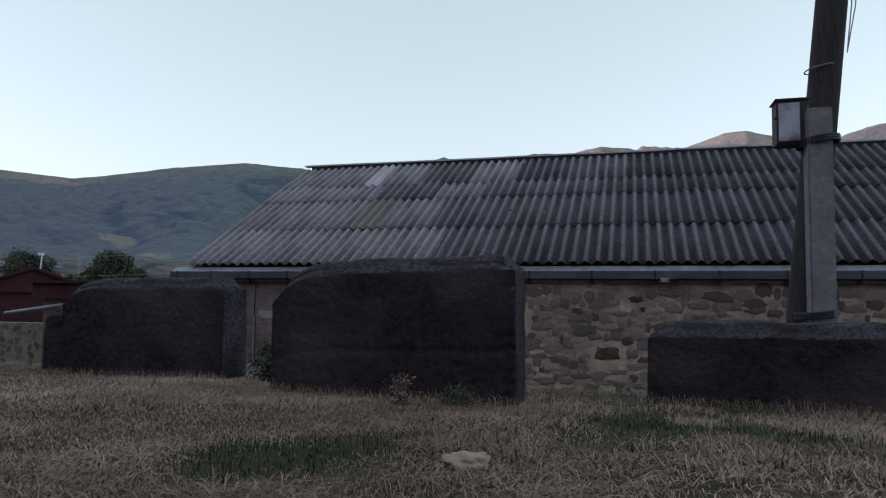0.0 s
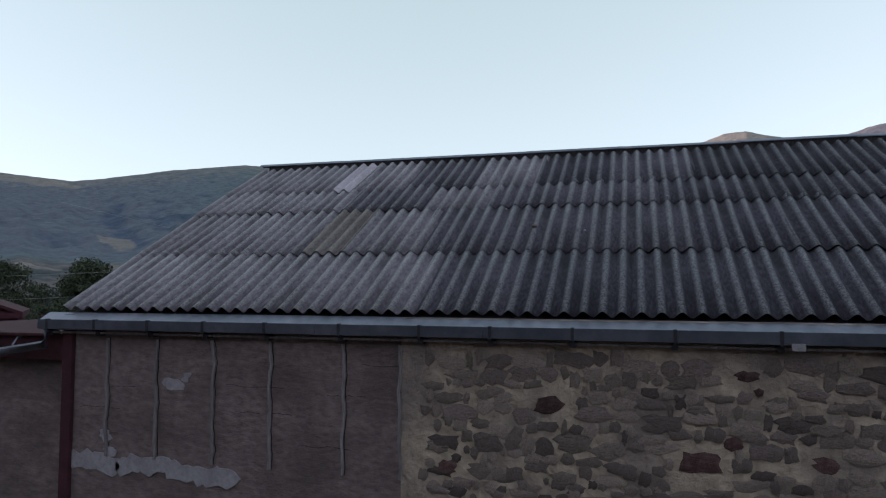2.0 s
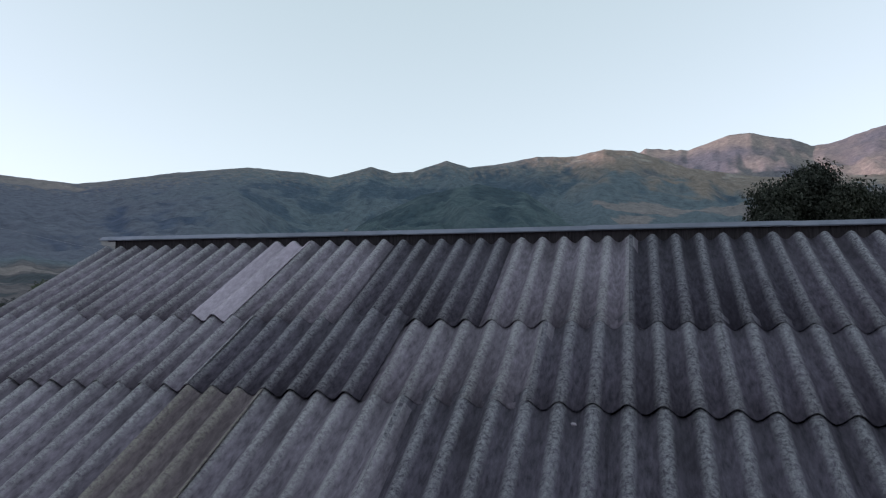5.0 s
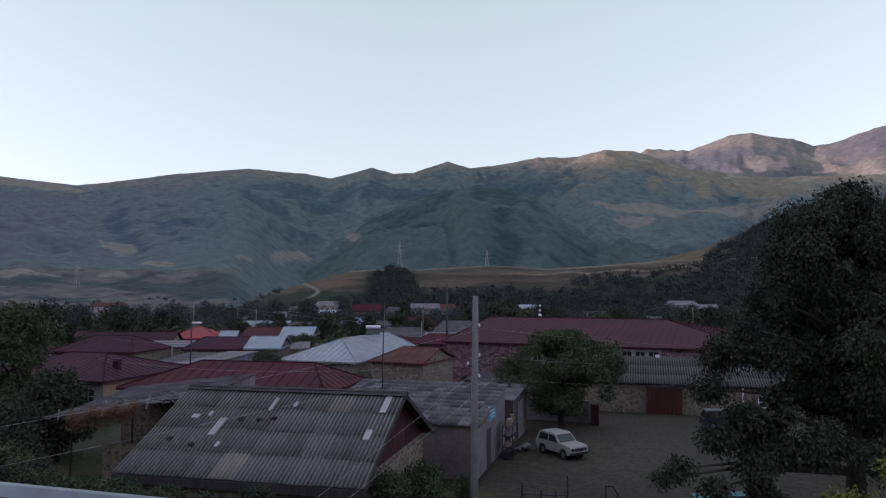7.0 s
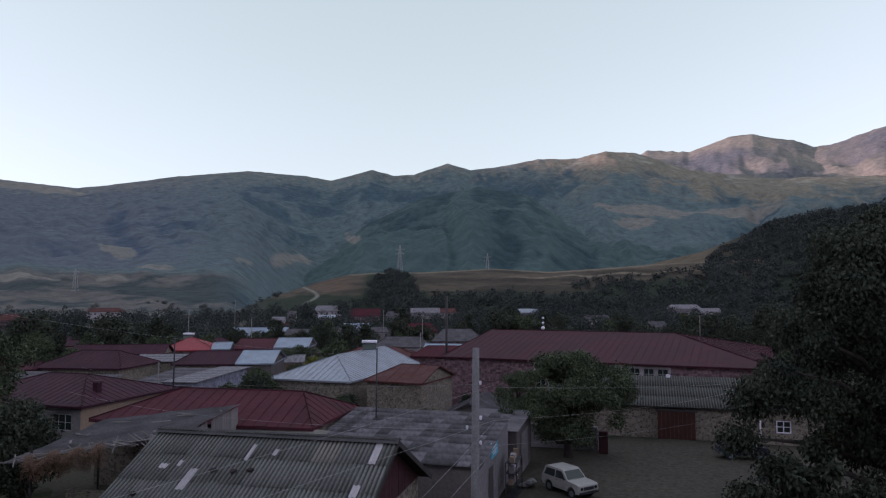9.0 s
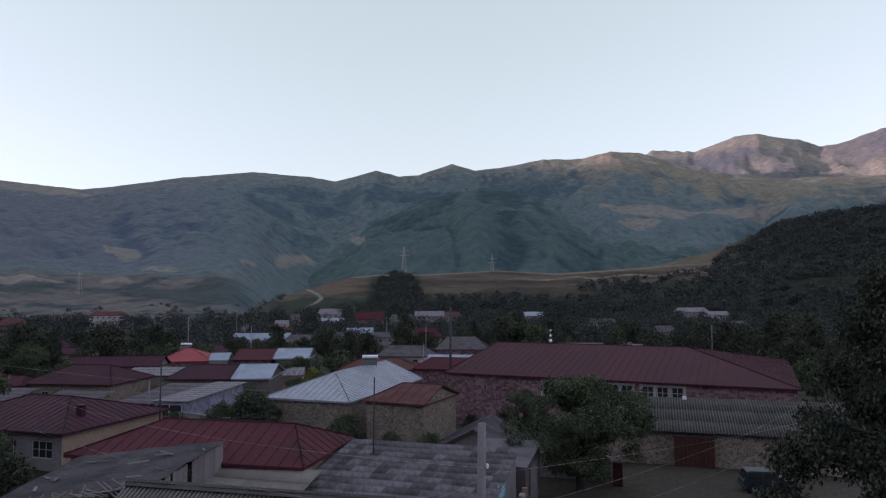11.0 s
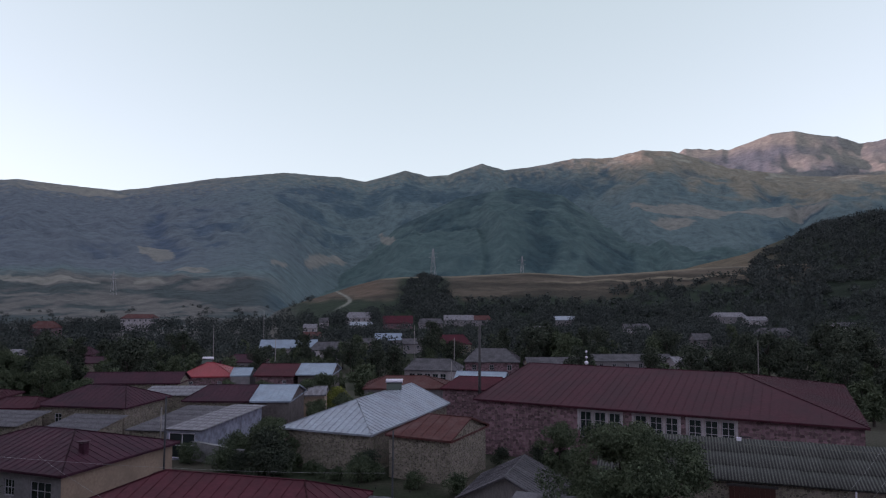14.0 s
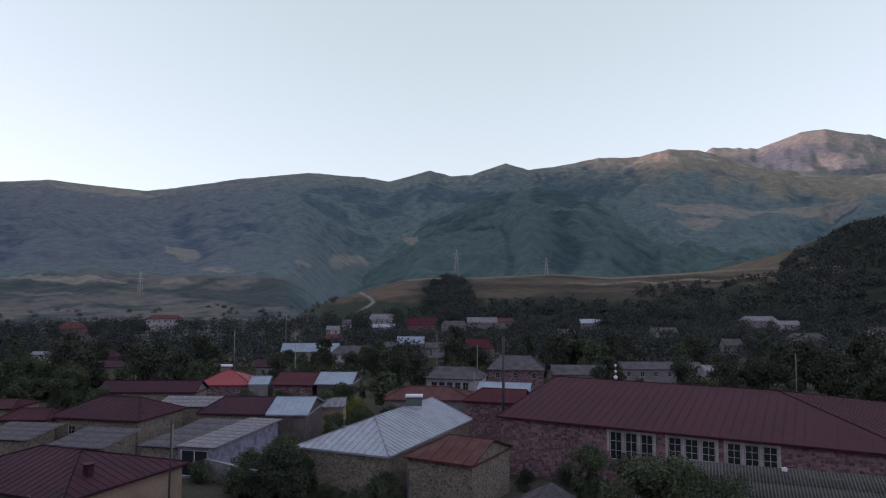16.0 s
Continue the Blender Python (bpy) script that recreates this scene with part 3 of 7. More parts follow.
def land_mat():
    m = bpy.data.materials.new("land")
    m.use_nodes = True
    nt = m.node_tree
    N, L = nt.nodes, nt.links
    b = N["Principled BSDF"]
    b.inputs["Roughness"].default_value = 0.95
    b.inputs["Specular IOR Level"].default_value = 0.1
    geo = N.new("ShaderNodeNewGeometry")
    sep = N.new("ShaderNodeSeparateXYZ")
    L.new(geo.outputs["Position"], sep.inputs[0])

    def noise_of(scale, detail=6, rough=0.6):
        n = N.new("ShaderNodeTexNoise")
        n.inputs["Scale"].default_value, n.inputs["Detail"].default_value, n.inputs["Roughness"].default_value = scale, detail, rough
        L.new(geo.outputs["Position"], n.inputs[0])
        return n.outputs[0]

    def ramp(src, stops):
        r = N.new("ShaderNodeValToRGB")
        e = r.color_ramp.elements
        e[0].position, e[0].color = stops[0][0], (*stops[0][1], 1)
        e[1].position, e[1].color = stops[-1][0], (*stops[-1][1], 1)
        for p, c in stops[1:-1]:
            q = e.new(p)
            q.color = (*c, 1)
        L.new(src, r.inputs[0])
        return r.outputs[0]

    def mix(f, a, c):
        x = N.new("ShaderNodeMixRGB")
        if isinstance(f, float):
            x.inputs[0].default_value = f
        else:
            L.new(f, x.inputs[0])
        L.new(a, x.inputs[1])
        L.new(c, x.inputs[2])
        return x.outputs[0]

    def maprange(src, a, b2, c=0.0, d=1.0):
        x = N.new("ShaderNodeMapRange")
        x.inputs[1].default_value, x.inputs[2].default_value, x.inputs[3].default_value, x.inputs[4].default_value = a, b2, c, d
        L.new(src, x.inputs[0])
        return x.outputs[0]

    att = N.new("ShaderNodeAttribute")
    att.attribute_name = "cover"
    ln = N.new("ShaderNodeVectorMath")
    ln.operation = "LENGTH"
    L.new(geo.outputs["Position"], ln.inputs[0])
    fine = ramp(noise_of(3.0, 8, 0.7), [(0.3, (0.55, 0.55, 0.55)), (0.7, (1.4, 1.4, 1.4))])
    woods = ramp(noise_of(0.05, 9, 0.8), [(0.32, (0.55, 0.57, 0.6)), (0.68, (1.45, 1.43, 1.4))])
    slopes = ramp(noise_of(0.035, 9, 0.8), [(0.34, (0.6, 0.62, 0.66)), (0.66, (1.38, 1.36, 1.32))])
    woods = mix(maprange(ln.outputs["Value"], 1000, 1600), woods, slopes)
    grain = mix(maprange(ln.outputs["Value"], 150, 400), fine, woods)
    x = N.new("ShaderNodeMixRGB")
    x.blend_type = "MULTIPLY"
    x.inputs[0].default_value = 1.0
    L.new(att.outputs["Color"], x.inputs[1])
    L.new(grain, x.inputs[2])
    L.new(x.outputs[0], b.inputs["Base Color"])
    bp = N.new("ShaderNodeBump")
    bp.inputs["Strength"].default_value, bp.inputs["Distance"].default_value = 0.6, 0.04
    L.new(noise_of(9.0), bp.inputs["Height"])
    bp2 = N.new("ShaderNodeBump")
    bp2.inputs["Strength"].default_value, bp2.inputs["Distance"].default_value = 1.0, 9.0
    L.new(noise_of(0.06, 6), bp2.inputs["Height"])
    L.new(maprange(ln.outputs["Value"], 300, 700, 0.0, 0.45), bp2.inputs["Strength"])
    L.new(bp.outputs[0], bp2.inputs["Normal"])
    L.new(bp2.outputs[0], b.inputs["Normal"])
    return m


LAND = land_mat()
ground_sheet()


def sunward_range():
    """A far range, out of view, added on the sun's side to keep the valley in evening shade."""
    u, v = sun_dir.x, sun_dir.y
    k = math.hypot(u, v)
    u, v = u / k, v / k
    s = np.linspace(-14000, 14000, 141)
    top = 1530 + 120 * (fbm(s / 2600, s * 0 + 0.5, 4, 81) - 0.5) + 60 * (fbm(s / 500, s * 0 + 2.5, 4, 82) - 0.5)
    verts, faces = [], []
    for d, h in ((7600, 0.0), (9200, 0.6), (10000, 1.0), (11500, 0.0)):
        for a, t in zip(s, top):
            verts.append((u * d - v * a, v * d + u * a, -200 + (t + 200) * h))
    n = len(s)
    for i in range(3):
        for j in range(n - 1):
            faces.append((i * n + j, i * n + j + 1, (i + 1) * n + j + 1, (i + 1) * n + j))
    m = mat("far_range", (0.08, 0.09, 0.08), (0.16, 0.16, 0.14), 0.95, 0.01, 0.002, 0)
    tagged(from_arrays("backdrop", verts, faces, m, True), "unseen range added on the sunset side to shade the valley", "mountain range", kind="structure")


sunward_range()


def gz(x, y):
    return float(land(np.array([float(x)]), np.array([float(y)]))[0])

# ---- the barn with its corrugated roof ----
PITCH = 0.2
ROWS = [(0.0, 0.0), (1.377, 0.755), (2.793, 1.5225), (3.654, 1.98), (5.039, 2.702)]
BARN_X0, BARN_X1, RIDGE_Y, RIDGE_Z = -5.3, 9.1, 5.2, 2.79


def corrugated(width, length, pitch=PITCH, amp=0.036, thick=0.008, seg=8, sag=0.0):
    """A corrugated sheet in its own frame: x across the waves, y up the slope, crests at z = 0."""
    n = int(round(width / pitch * seg))
    xs = np.linspace(0, width, n + 1)
    zs = amp * np.cos(xs / pitch * 2 * math.pi) - amp
    bm = bmesh.new()
    lines = []
    for y in (0, length * 0.5, length):
        s = sag * math.sin(math.pi * y / length)
        lines.append(([bm.verts.new((x, y, z - s)) for x, z in zip(xs, zs)], [bm.verts.new((x, y, z - s - thick)) for x, z in zip(xs, zs)]))
    for (a, al), (b, bl) in zip(lines, lines[1:]):
        for i in range(n):
            bm.faces.new((a[i], a[i + 1], b[i + 1], b[i]))
            bm.faces.new((al[i + 1], al[i], bl[i], bl[i + 1]))
        for i in (0, n):
            bm.faces.new((a[i], b[i], bl[i], al[i]) if i == 0 else (b[i], a[i], al[i], bl[i]))
    for k in (0, -1):
        a, al = lines[k]
        for i in range(n):
            bm.faces.new((a[i + 1], a[i], al[i], al[i + 1]) if k == 0 else (a[i], a[i + 1], al[i + 1], al[i]))
    return bm


def barn():
    rng = random.Random(4)
    root = thing("barn", "long stone barn with a grey corrugated asbestos roof", "barn")
    wall = part("wall", box((-0.44, 0.0, -3.2), (BARN_X1, 0.5, -0.08)), MORTAR, root, "rubble wall with wide lime mortar joints")
    back = bmesh.new()
    add_box(back, (BARN_X0 + 0.15, 10.0, -3.6), (BARN_X1, 10.4, -0.08))
    add_prism(back, [(BARN_X0 + 0.15, 0.46, -3.4), (BARN_X0 + 0.15, 10.0, -3.6), (BARN_X0 + 0.15, 10.0, -0.1), (BARN_X0 + 0.15, RIDGE_Y, RIDGE_Z - 0.2), (BARN_X0 + 0.15, 0.46, -0.1)], (0.35, 0, 0))
    add_prism(back, [(BARN_X1 - 0.02, 0.5, -3.4), (BARN_X1 - 0.02, 10.0, -3.6), (BARN_X1 - 0.02, 10.0, -0.1), (BARN_X1 - 0.02, RIDGE_Y, RIDGE_Z - 0.2), (BARN_X1 - 0.02, 0.5, -0.1)], (-0.35, 0, 0))
    part("rear_wall", back, WALL_STONE, root)
    plaster = part("plaster_wall", box((BARN_X0 + 0.3, 0.02, -3.2), (-0.44, 0.46, -0.08)), PLASTER, root, "mauve plaster wall panels with cracks")
    for x in (-4.47, -3.73, -2.91, -2.12, -1.16, -0.47):
        pts = [(x + rng.uniform(-0.012, 0.012) + (0.02 if i % 2 else 0), 0.0, -0.4 - 1.6 * i / 6) for i in range(7)]
        pts = [tuple((p[k] * (1 - f) + q[k] * f) + (rng.uniform(-0.008, 0.008) if k == 0 else 0) for k in range(3)) for p, q in zip(pts, pts[1:]) for f in (0, 0.33, 0.66)]
        ws = [rng.uniform(0.012, 0.021) for _ in pts]
        bm = add_prism(bmesh.new(), [(a[0] - w, 0.03, a[2]) for a, w in zip(pts, ws)] + [(a[0] + w, 0.03, a[2]) for a, w in zip(pts[::-1], ws[::-1])], (0, -0.045, 0))
        part("batten", bm, TIMBER, plaster)
        for q in (-1, 1):
            gap = add_prism(bmesh.new(), [(a[0] + q * w, 0.025, a[2]) for a, w in zip(pts, ws)] + [(a[0] + q * (w + rng.uniform(0.006, 0.014)), 0.025, a[2]) for a, w in zip(pts[::-1], ws[::-1])], (0, -0.008, 0))
            part("crack", gap, DARK, plaster)
    # courses in the plaster, one raised lip each
    for z in (-0.62, -0.98, -1.3, -1.62):
        x = -4.9
        while x < -0.6:
            l = rng.uniform(0.3, 0.9)
            if rng.random() < 0.6:
                zz = z + rng.uniform(-0.05, 0.05)
                top = [(x + l * k / 7, 0.022, zz + rng.uniform(-0.012, 0.012)) for k in range(8)]
                low = [(a, b, c - rng.uniform(0.002, 0.007)) for a, b, c in top[::-1]]
                part("crack", add_prism(bmesh.new(), top + low, (0, -0.006, 0)), DARK if rng.random() < 0.6 else PLASTER, plaster)
            x += l + 0.1
    for x0, z0, n, w in ((-4.95, -2.02, 13, 0.2), (-3.55, -0.98, 4, 0.1), (-3.3, -0.86, 2, 0.06), (-4.5, -1.6, 5, 0.09), (-0.32, -1.55, 4, 0.12), (-0.25, -1.72, 3, 0.09)):
        for i in range(n):
            bm = bmesh.new()
            cx, cz = x0 + i * w * (0.95 if n > 4 and z0 < -1.9 else 0.5), z0 + rng.uniform(-0.06, 0.06) - (0.1 * i if x0 == -4.5 else 0)
            k = rng.randint(6, 9)
            add_prism(bm, [(cx + math.cos(a) * w * rng.uniform(0.6, 1.1), 0.024 - 0.002 * i / 10, cz + math.sin(a) * w * rng.uniform(0.4, 0.8)) for a in [2 * math.pi * j / k for j in range(k)]], (0, -0.014 - 0.001 * i, 0))
            part("cement_patch", bm, CEMENT, plaster, "pale cement patch on the plaster")
    part("corner_post", box((BARN_X0 + 0.13, -0.03, -3.2), (BARN_X0 + 0.3, 0.4, -0.1), 0.01), BRICK_RED, root, "dark red corner post")
    # rubble stones
    variants = []
    for v in range(16):
        bm = bmesh.new()
        k = rng.randint(11, 15)
        ring = []
        for j in range(k):
            a = 2 * math.pi * (j + rng.uniform(-0.2, 0.2)) / k
            c, s = math.cos(a), math.sin(a)
            q = max(abs(c), abs(s)) ** -0.85
            ring.append((c * q * rng.uniform(0.66, 1.14) * 0.5, s * q * rng.uniform(0.62, 1.14) * 0.5))
        back_r = [bm.verts.new((x, 0.5, z)) for x, z in ring]
        mid = [bm.verts.new((x, -0.25, z)) for x, z in ring]
        front = [bm.verts.new((x * rng.uniform(0.8, 0.95), -0.42 + rng.uniform(-0.12, 0.15), z * rng.uniform(0.78, 0.94))) for x, z in ring]
        c0 = bm.verts.new((0, -0.62, 0))
        for j in range(k):
            i2 = (j + 1) % k
            bm.faces.new((back_r[j], back_r[i2], mid[i2], mid[j]))
            bm.faces.new((mid[j], mid[i2], front[i2], front[j]))
            bm.faces.new((front[j], front[i2], c0))
        variants.append({m: mesh_of("stone", bm.copy(), m, True) for m in (STONE, STONE_TAN, STONE_RED)})
        bm.free()

    def stone(x, z, w, h, m):
        ob = new("stone", rng.choice(variants)[m])
        ob.parent = wall
        ob.matrix_basis = Matrix.LocRotScale((x, rng.uniform(-0.004, 0.008), z), Euler((0, radians(rng.uniform(-9, 9)), 0)), (w * 1.08, 0.034, h * 1.1))

    fixed = [(1.24, -1.0, 0.3, 0.17), (2.75, -1.5, 0.42, 0.22), (3.9, -1.45, 0.24, 0.15), (3.2, -0.62, 0.22, 0.1)]
    for x, z, w, h in fixed:
        stone(x, z, w, h, STONE_RED)
    z = -0.42
    while z > -2.75:
        h = rng.uniform(0.09, 0.22)
        x = -0.25 + rng.uniform(0, 0.15)
        while x < 8.9:
            w = rng.choice((0.09, 0.14, 0.2, 0.26, 0.34)) * rng.uniform(0.8, 1.25) * (1 if h > 0.14 else 0.75)
            cx, cz = x + w / 2, z - h / 2 + rng.uniform(-0.06, 0.06)
            if not any(abs(cx - f[0]) < (w + f[2]) / 2 and abs(cz - f[1]) < (h + f[3]) / 2 for f in fixed) and rng.random() < 0.98:
                u = rng.random()
                stone(cx, cz, w, h * rng.uniform(0.65, 1.1), STONE_RED if u < 0.015 else STONE_TAN if u < 0.55 else STONE)
            x += w + rng.uniform(0.0, 0.035)
        z -= h * 0.97
    # roof: sheets in four overlapping rows
    roof = new("roof")
    roof.parent = root
    tagged(roof, "weathered grey corrugated asbestos sheets")
    nw = 6
    width = nw * PITCH
    meshes = {}
    cols = int(round((BARN_X1 - BARN_X0) / width))
    x_first = -5.2          # a crest
    for side in (0, 1):
        for r, ((ya, za), (yb, zb)) in enumerate(zip(ROWS, ROWS[1:])):
            shift = (0, 2, 4, 1)[r] * PITCH
            for c in range(-1, cols + 1):
                x0 = x_first + c * width - shift
                x1 = x0 + width + PITCH * 0.5
                x0c, x1c = max(x0, x_first), min(x1, BARN_X1 + 0.1)
                waves = round((x1c - x0c) / (PITCH / 2)) / 2
                if waves < 0.6:
                    continue
                ln = math.hypot(yb - ya, zb - za) + (0.14 if r < 3 else 0.02)
                y2, z2 = ya, za
                key = (round(waves * 2), round(ln, 3))
                if key not in meshes:
                    meshes[key] = mesh_of("sheet", corrugated(waves * PITCH, ln, sag=0.008), ASB, True)
                ob = new("sheet", meshes[key])
                ob.parent = roof
                ang = math.degrees(math.atan2(zb - za, yb - ya)) - 0.55 + rng.uniform(-0.2, 0.2)
                lift = 0.016 + rng.uniform(-0.004, 0.006) + (0.004 if c % 2 else 0)
                if side == 0:
                    ob.matrix_basis = pose(x0c + rng.uniform(-0.004, 0.004), y2 + rng.uniform(-0.012, 0.012), z2 + lift, ang, 0, rng.uniform(-0.25, 0.25))
                else:
                    ob.matrix_basis = pose(x1c, 2 * RIDGE_Y - y2, z2 + lift, ang, 0, 180)
                # sheets turn paler towards the barn's left end, with random spread
                shade = (x0 + 5.2) / 11.0 + rng.uniform(-0.25, 0.25)
                if shade < 0.66:
                    worn = ob.data.copy()
                    worn.materials[0] = ASB_PALE if shade < 0.32 else ASB_MID
                    ob.data = worn
    # the pale repair strip near the ridge and the one below it
    for x0, row, w, m, part_of in ((-3.0, 3, 2.0, ASB_NEW, 1.0), (-2.6, 2, 1.0, ASB_PALE, 1.0), (-2.4, 1, 3.0, ASB_TAN, 1.0)):
        (ya, za), (yb, zb) = ROWS[row], ROWS[row + 1]
        ln = math.hypot(yb - ya, zb - za)
        ob = part("patch_sheet", corrugated(w * PITCH, ln * part_of), m, roof, "pale newer strip of corrugated sheet")
        ob.matrix_basis = pose(x0, ya - 0.02, za + 0.028, math.degrees(math.atan2(zb - za, yb - ya)) - 0.5)
    # small loose stones that lie on the sheets
    for (ya, za), (yb, zb) in zip(ROWS, ROWS[1:]):
        deck = add_prism(bmesh.new(), [(BARN_X0 + 0.16, ya + 0.05, za - 0.1), (BARN_X0 + 0.16, yb + 0.05, zb - 0.1), (BARN_X0 + 0.16, yb + 0.05, zb - 0.16), (BARN_X0 + 0.16, ya + 0.05, za - 0.16)], (BARN_X1 - BARN_X0 - 0.2, 0, 0))
        part("roof_deck", deck, TIMBER_DARK, root, "dark boarding under the sheets")
    for x, y, z, q, m in ((0.8, 2.0, 1.1, 0.045, STONE), (1.5, 1.85, 1.02, 0.02, CEMENT), (0.3, 2.6, 1.4, 0.018, CEMENT), (-1.9, 1.2, 0.66, 0.018, CEMENT), (2.6, 2.9, 1.55, 0.02, CEMENT)):
        bm = bmesh.new()
        bmesh.ops.create_icosphere(bm, subdivisions=2, radius=q)
        for v in bm.verts:
            v.co *= 1 + 0.4 * noise.noise(v.co * 0.9 / q)
            v.co.z *= 0.6
        ob = part("pebble", bm, m, roof, "loose pebble lying on the sheets", True)
        row = max(i for i in range(4) if ROWS[i][0] <= y)
        f = (y - ROWS[row][0]) / (ROWS[row + 1][0] - ROWS[row][0])
        ob.location = (x, y, ROWS[row][1] + f * (ROWS[row + 1][1] - ROWS[row][1]) + 0.02 + q * 0.3)
    # added dark strip, keeps bright sky from showing under the cap
    part("ridge_board", box((BARN_X0 + 0.16, RIDGE_Y - 0.05, RIDGE_Z - 0.2), (BARN_X1, RIDGE_Y + 0.05, RIDGE_Z - 0.012)), TIMBER_DARK, root, "added dark strip closing gaps under the ridge cap")
    # ridge capping, folded from short lengths
    x = BARN_X0 - 0.05
    while x < BARN_X1:
        l = rng.uniform(1.7, 2.1)
        bm = bmesh.new()
        prof = [(-0.075, -0.034), (-0.02, 0.008), (0.02, 0.008), (0.075, -0.034)]
        pts = [(x, RIDGE_Y + a, RIDGE_Z + b + 0.02) for a, b in prof] + [(x, RIDGE_Y + a, RIDGE_Z + b + 0.008) for a, b in prof[::-1]]
        add_prism(bm, pts, (l + 0.05, 0, 0))
        bm.normal_update()
        ob = part("ridge_cap", bm, ZINC, root, "grey folded metal ridge cap")
        ob.location.z = rng.uniform(0, 0.012)
        x += l
    # gutter
    gut = new("gutter")
    gut.parent = root
    tagged(gut, "box gutter with a pale inner flashing")
    x = BARN_X0 - 0.15
    while x < BARN_X1:
        l = min(2.0, BARN_X1 - x)
        part("flashing", add_prism(bmesh.new(), [(x, a, b) for a, b in ((0.03, -0.075), (-0.14, -0.17), (-0.14, -0.177), (0.03, -0.083))], (l, 0, 0)), ZINC, gut, "pale galvanised flashing")
        trough = [(-0.142, -0.168), (-0.168, -0.162), (-0.168, -0.285), (-0.06, -0.3), (-0.06, -0.292), (-0.156, -0.277), (-0.156, -0.176)]
        part("trough", add_prism(bmesh.new(), [(x, a, b) for a, b in trough], (l - 0.004, 0, 0)), ZINC_DARK, gut, "dark gutter trough")
        x += l
    xs = [-5.3, -4.55, -3.75, -2.95, -2.11, -1.15, -0.18, 0.62, 1.5, 2.52, 3.5, 4.45, 5.4, 6.4, 7.4, 8.4]
    for x in xs:
        bm = bmesh.new()
        add_box(bm, (x - 0.016, -0.176, -0.29), (x + 0.016, -0.164, -0.155))
        add_box(bm, (x - 0.016, -0.17, -0.305), (x + 0.016, 0.0, -0.29))
        add_box(bm, (x - 0.016, -0.17, -0.166), (x + 0.016, -0.12, -0.154))
        add_box(bm, (x - 0.04, -0.1, -0.37), (x + 0.04, 0.02, -0.305), 0.01)
        part("bracket", bm, STEEL_DARK, gut, "dark strap bracket")
    part("fascia_rail", box((BARN_X0, -0.09, -0.345), (BARN_X1, -0.05, -0.318), 0.004), TIMBER, gut)
    part("tag", box((3.58, -0.2, -0.34), (3.7, -0.185, -0.27)), CEMENT, gut, "pale scrap hanging from the gutter")
    return root


barn()


def annex():
    """The low wing on the left of the barn, with the pipe that leads the gutter's water away."""
    root = thing("lean_to_shed", "low lean-to with a dark flat roof and brown plaster", "shed")
    part("wall", box((-8.9, 0.25, -3.4), (BARN_X0 + 0.13, 4.6, -0.62), 0.02), PLASTER, root)
    part("roof", box((-9.1, 0.0, -0.4), (BARN_X0 + 0.1, 4.8, -0.36), 0.008), BRICK_RED, root, "thin dark sheet roof")
    part("fascia", box((-9.0, 0.08, -0.72), (BARN_X0 + 0.1, 0.14, -0.4)), BRICK_RED, root, "dark red fascia board")
    pipe = thing("drain_pipe", "pale galvanised drain pipe running along the wall", "pipe")
    part("pipe", tube([(-5.35, -0.1, -0.3), (-5.4, -0.1, -0.5), (-6.2, -0.08, -0.62), (-9.6, 0.0, -1.05)], 0.055, 10), ZINC, pipe, smooth=True)
    part("hanger", tube([(-6.0, -0.08, -0.6), (-5.95, 0.0, -0.42), (-5.95, 0.26, -0.4)], 0.014, 6), ZINC, pipe)


annex()


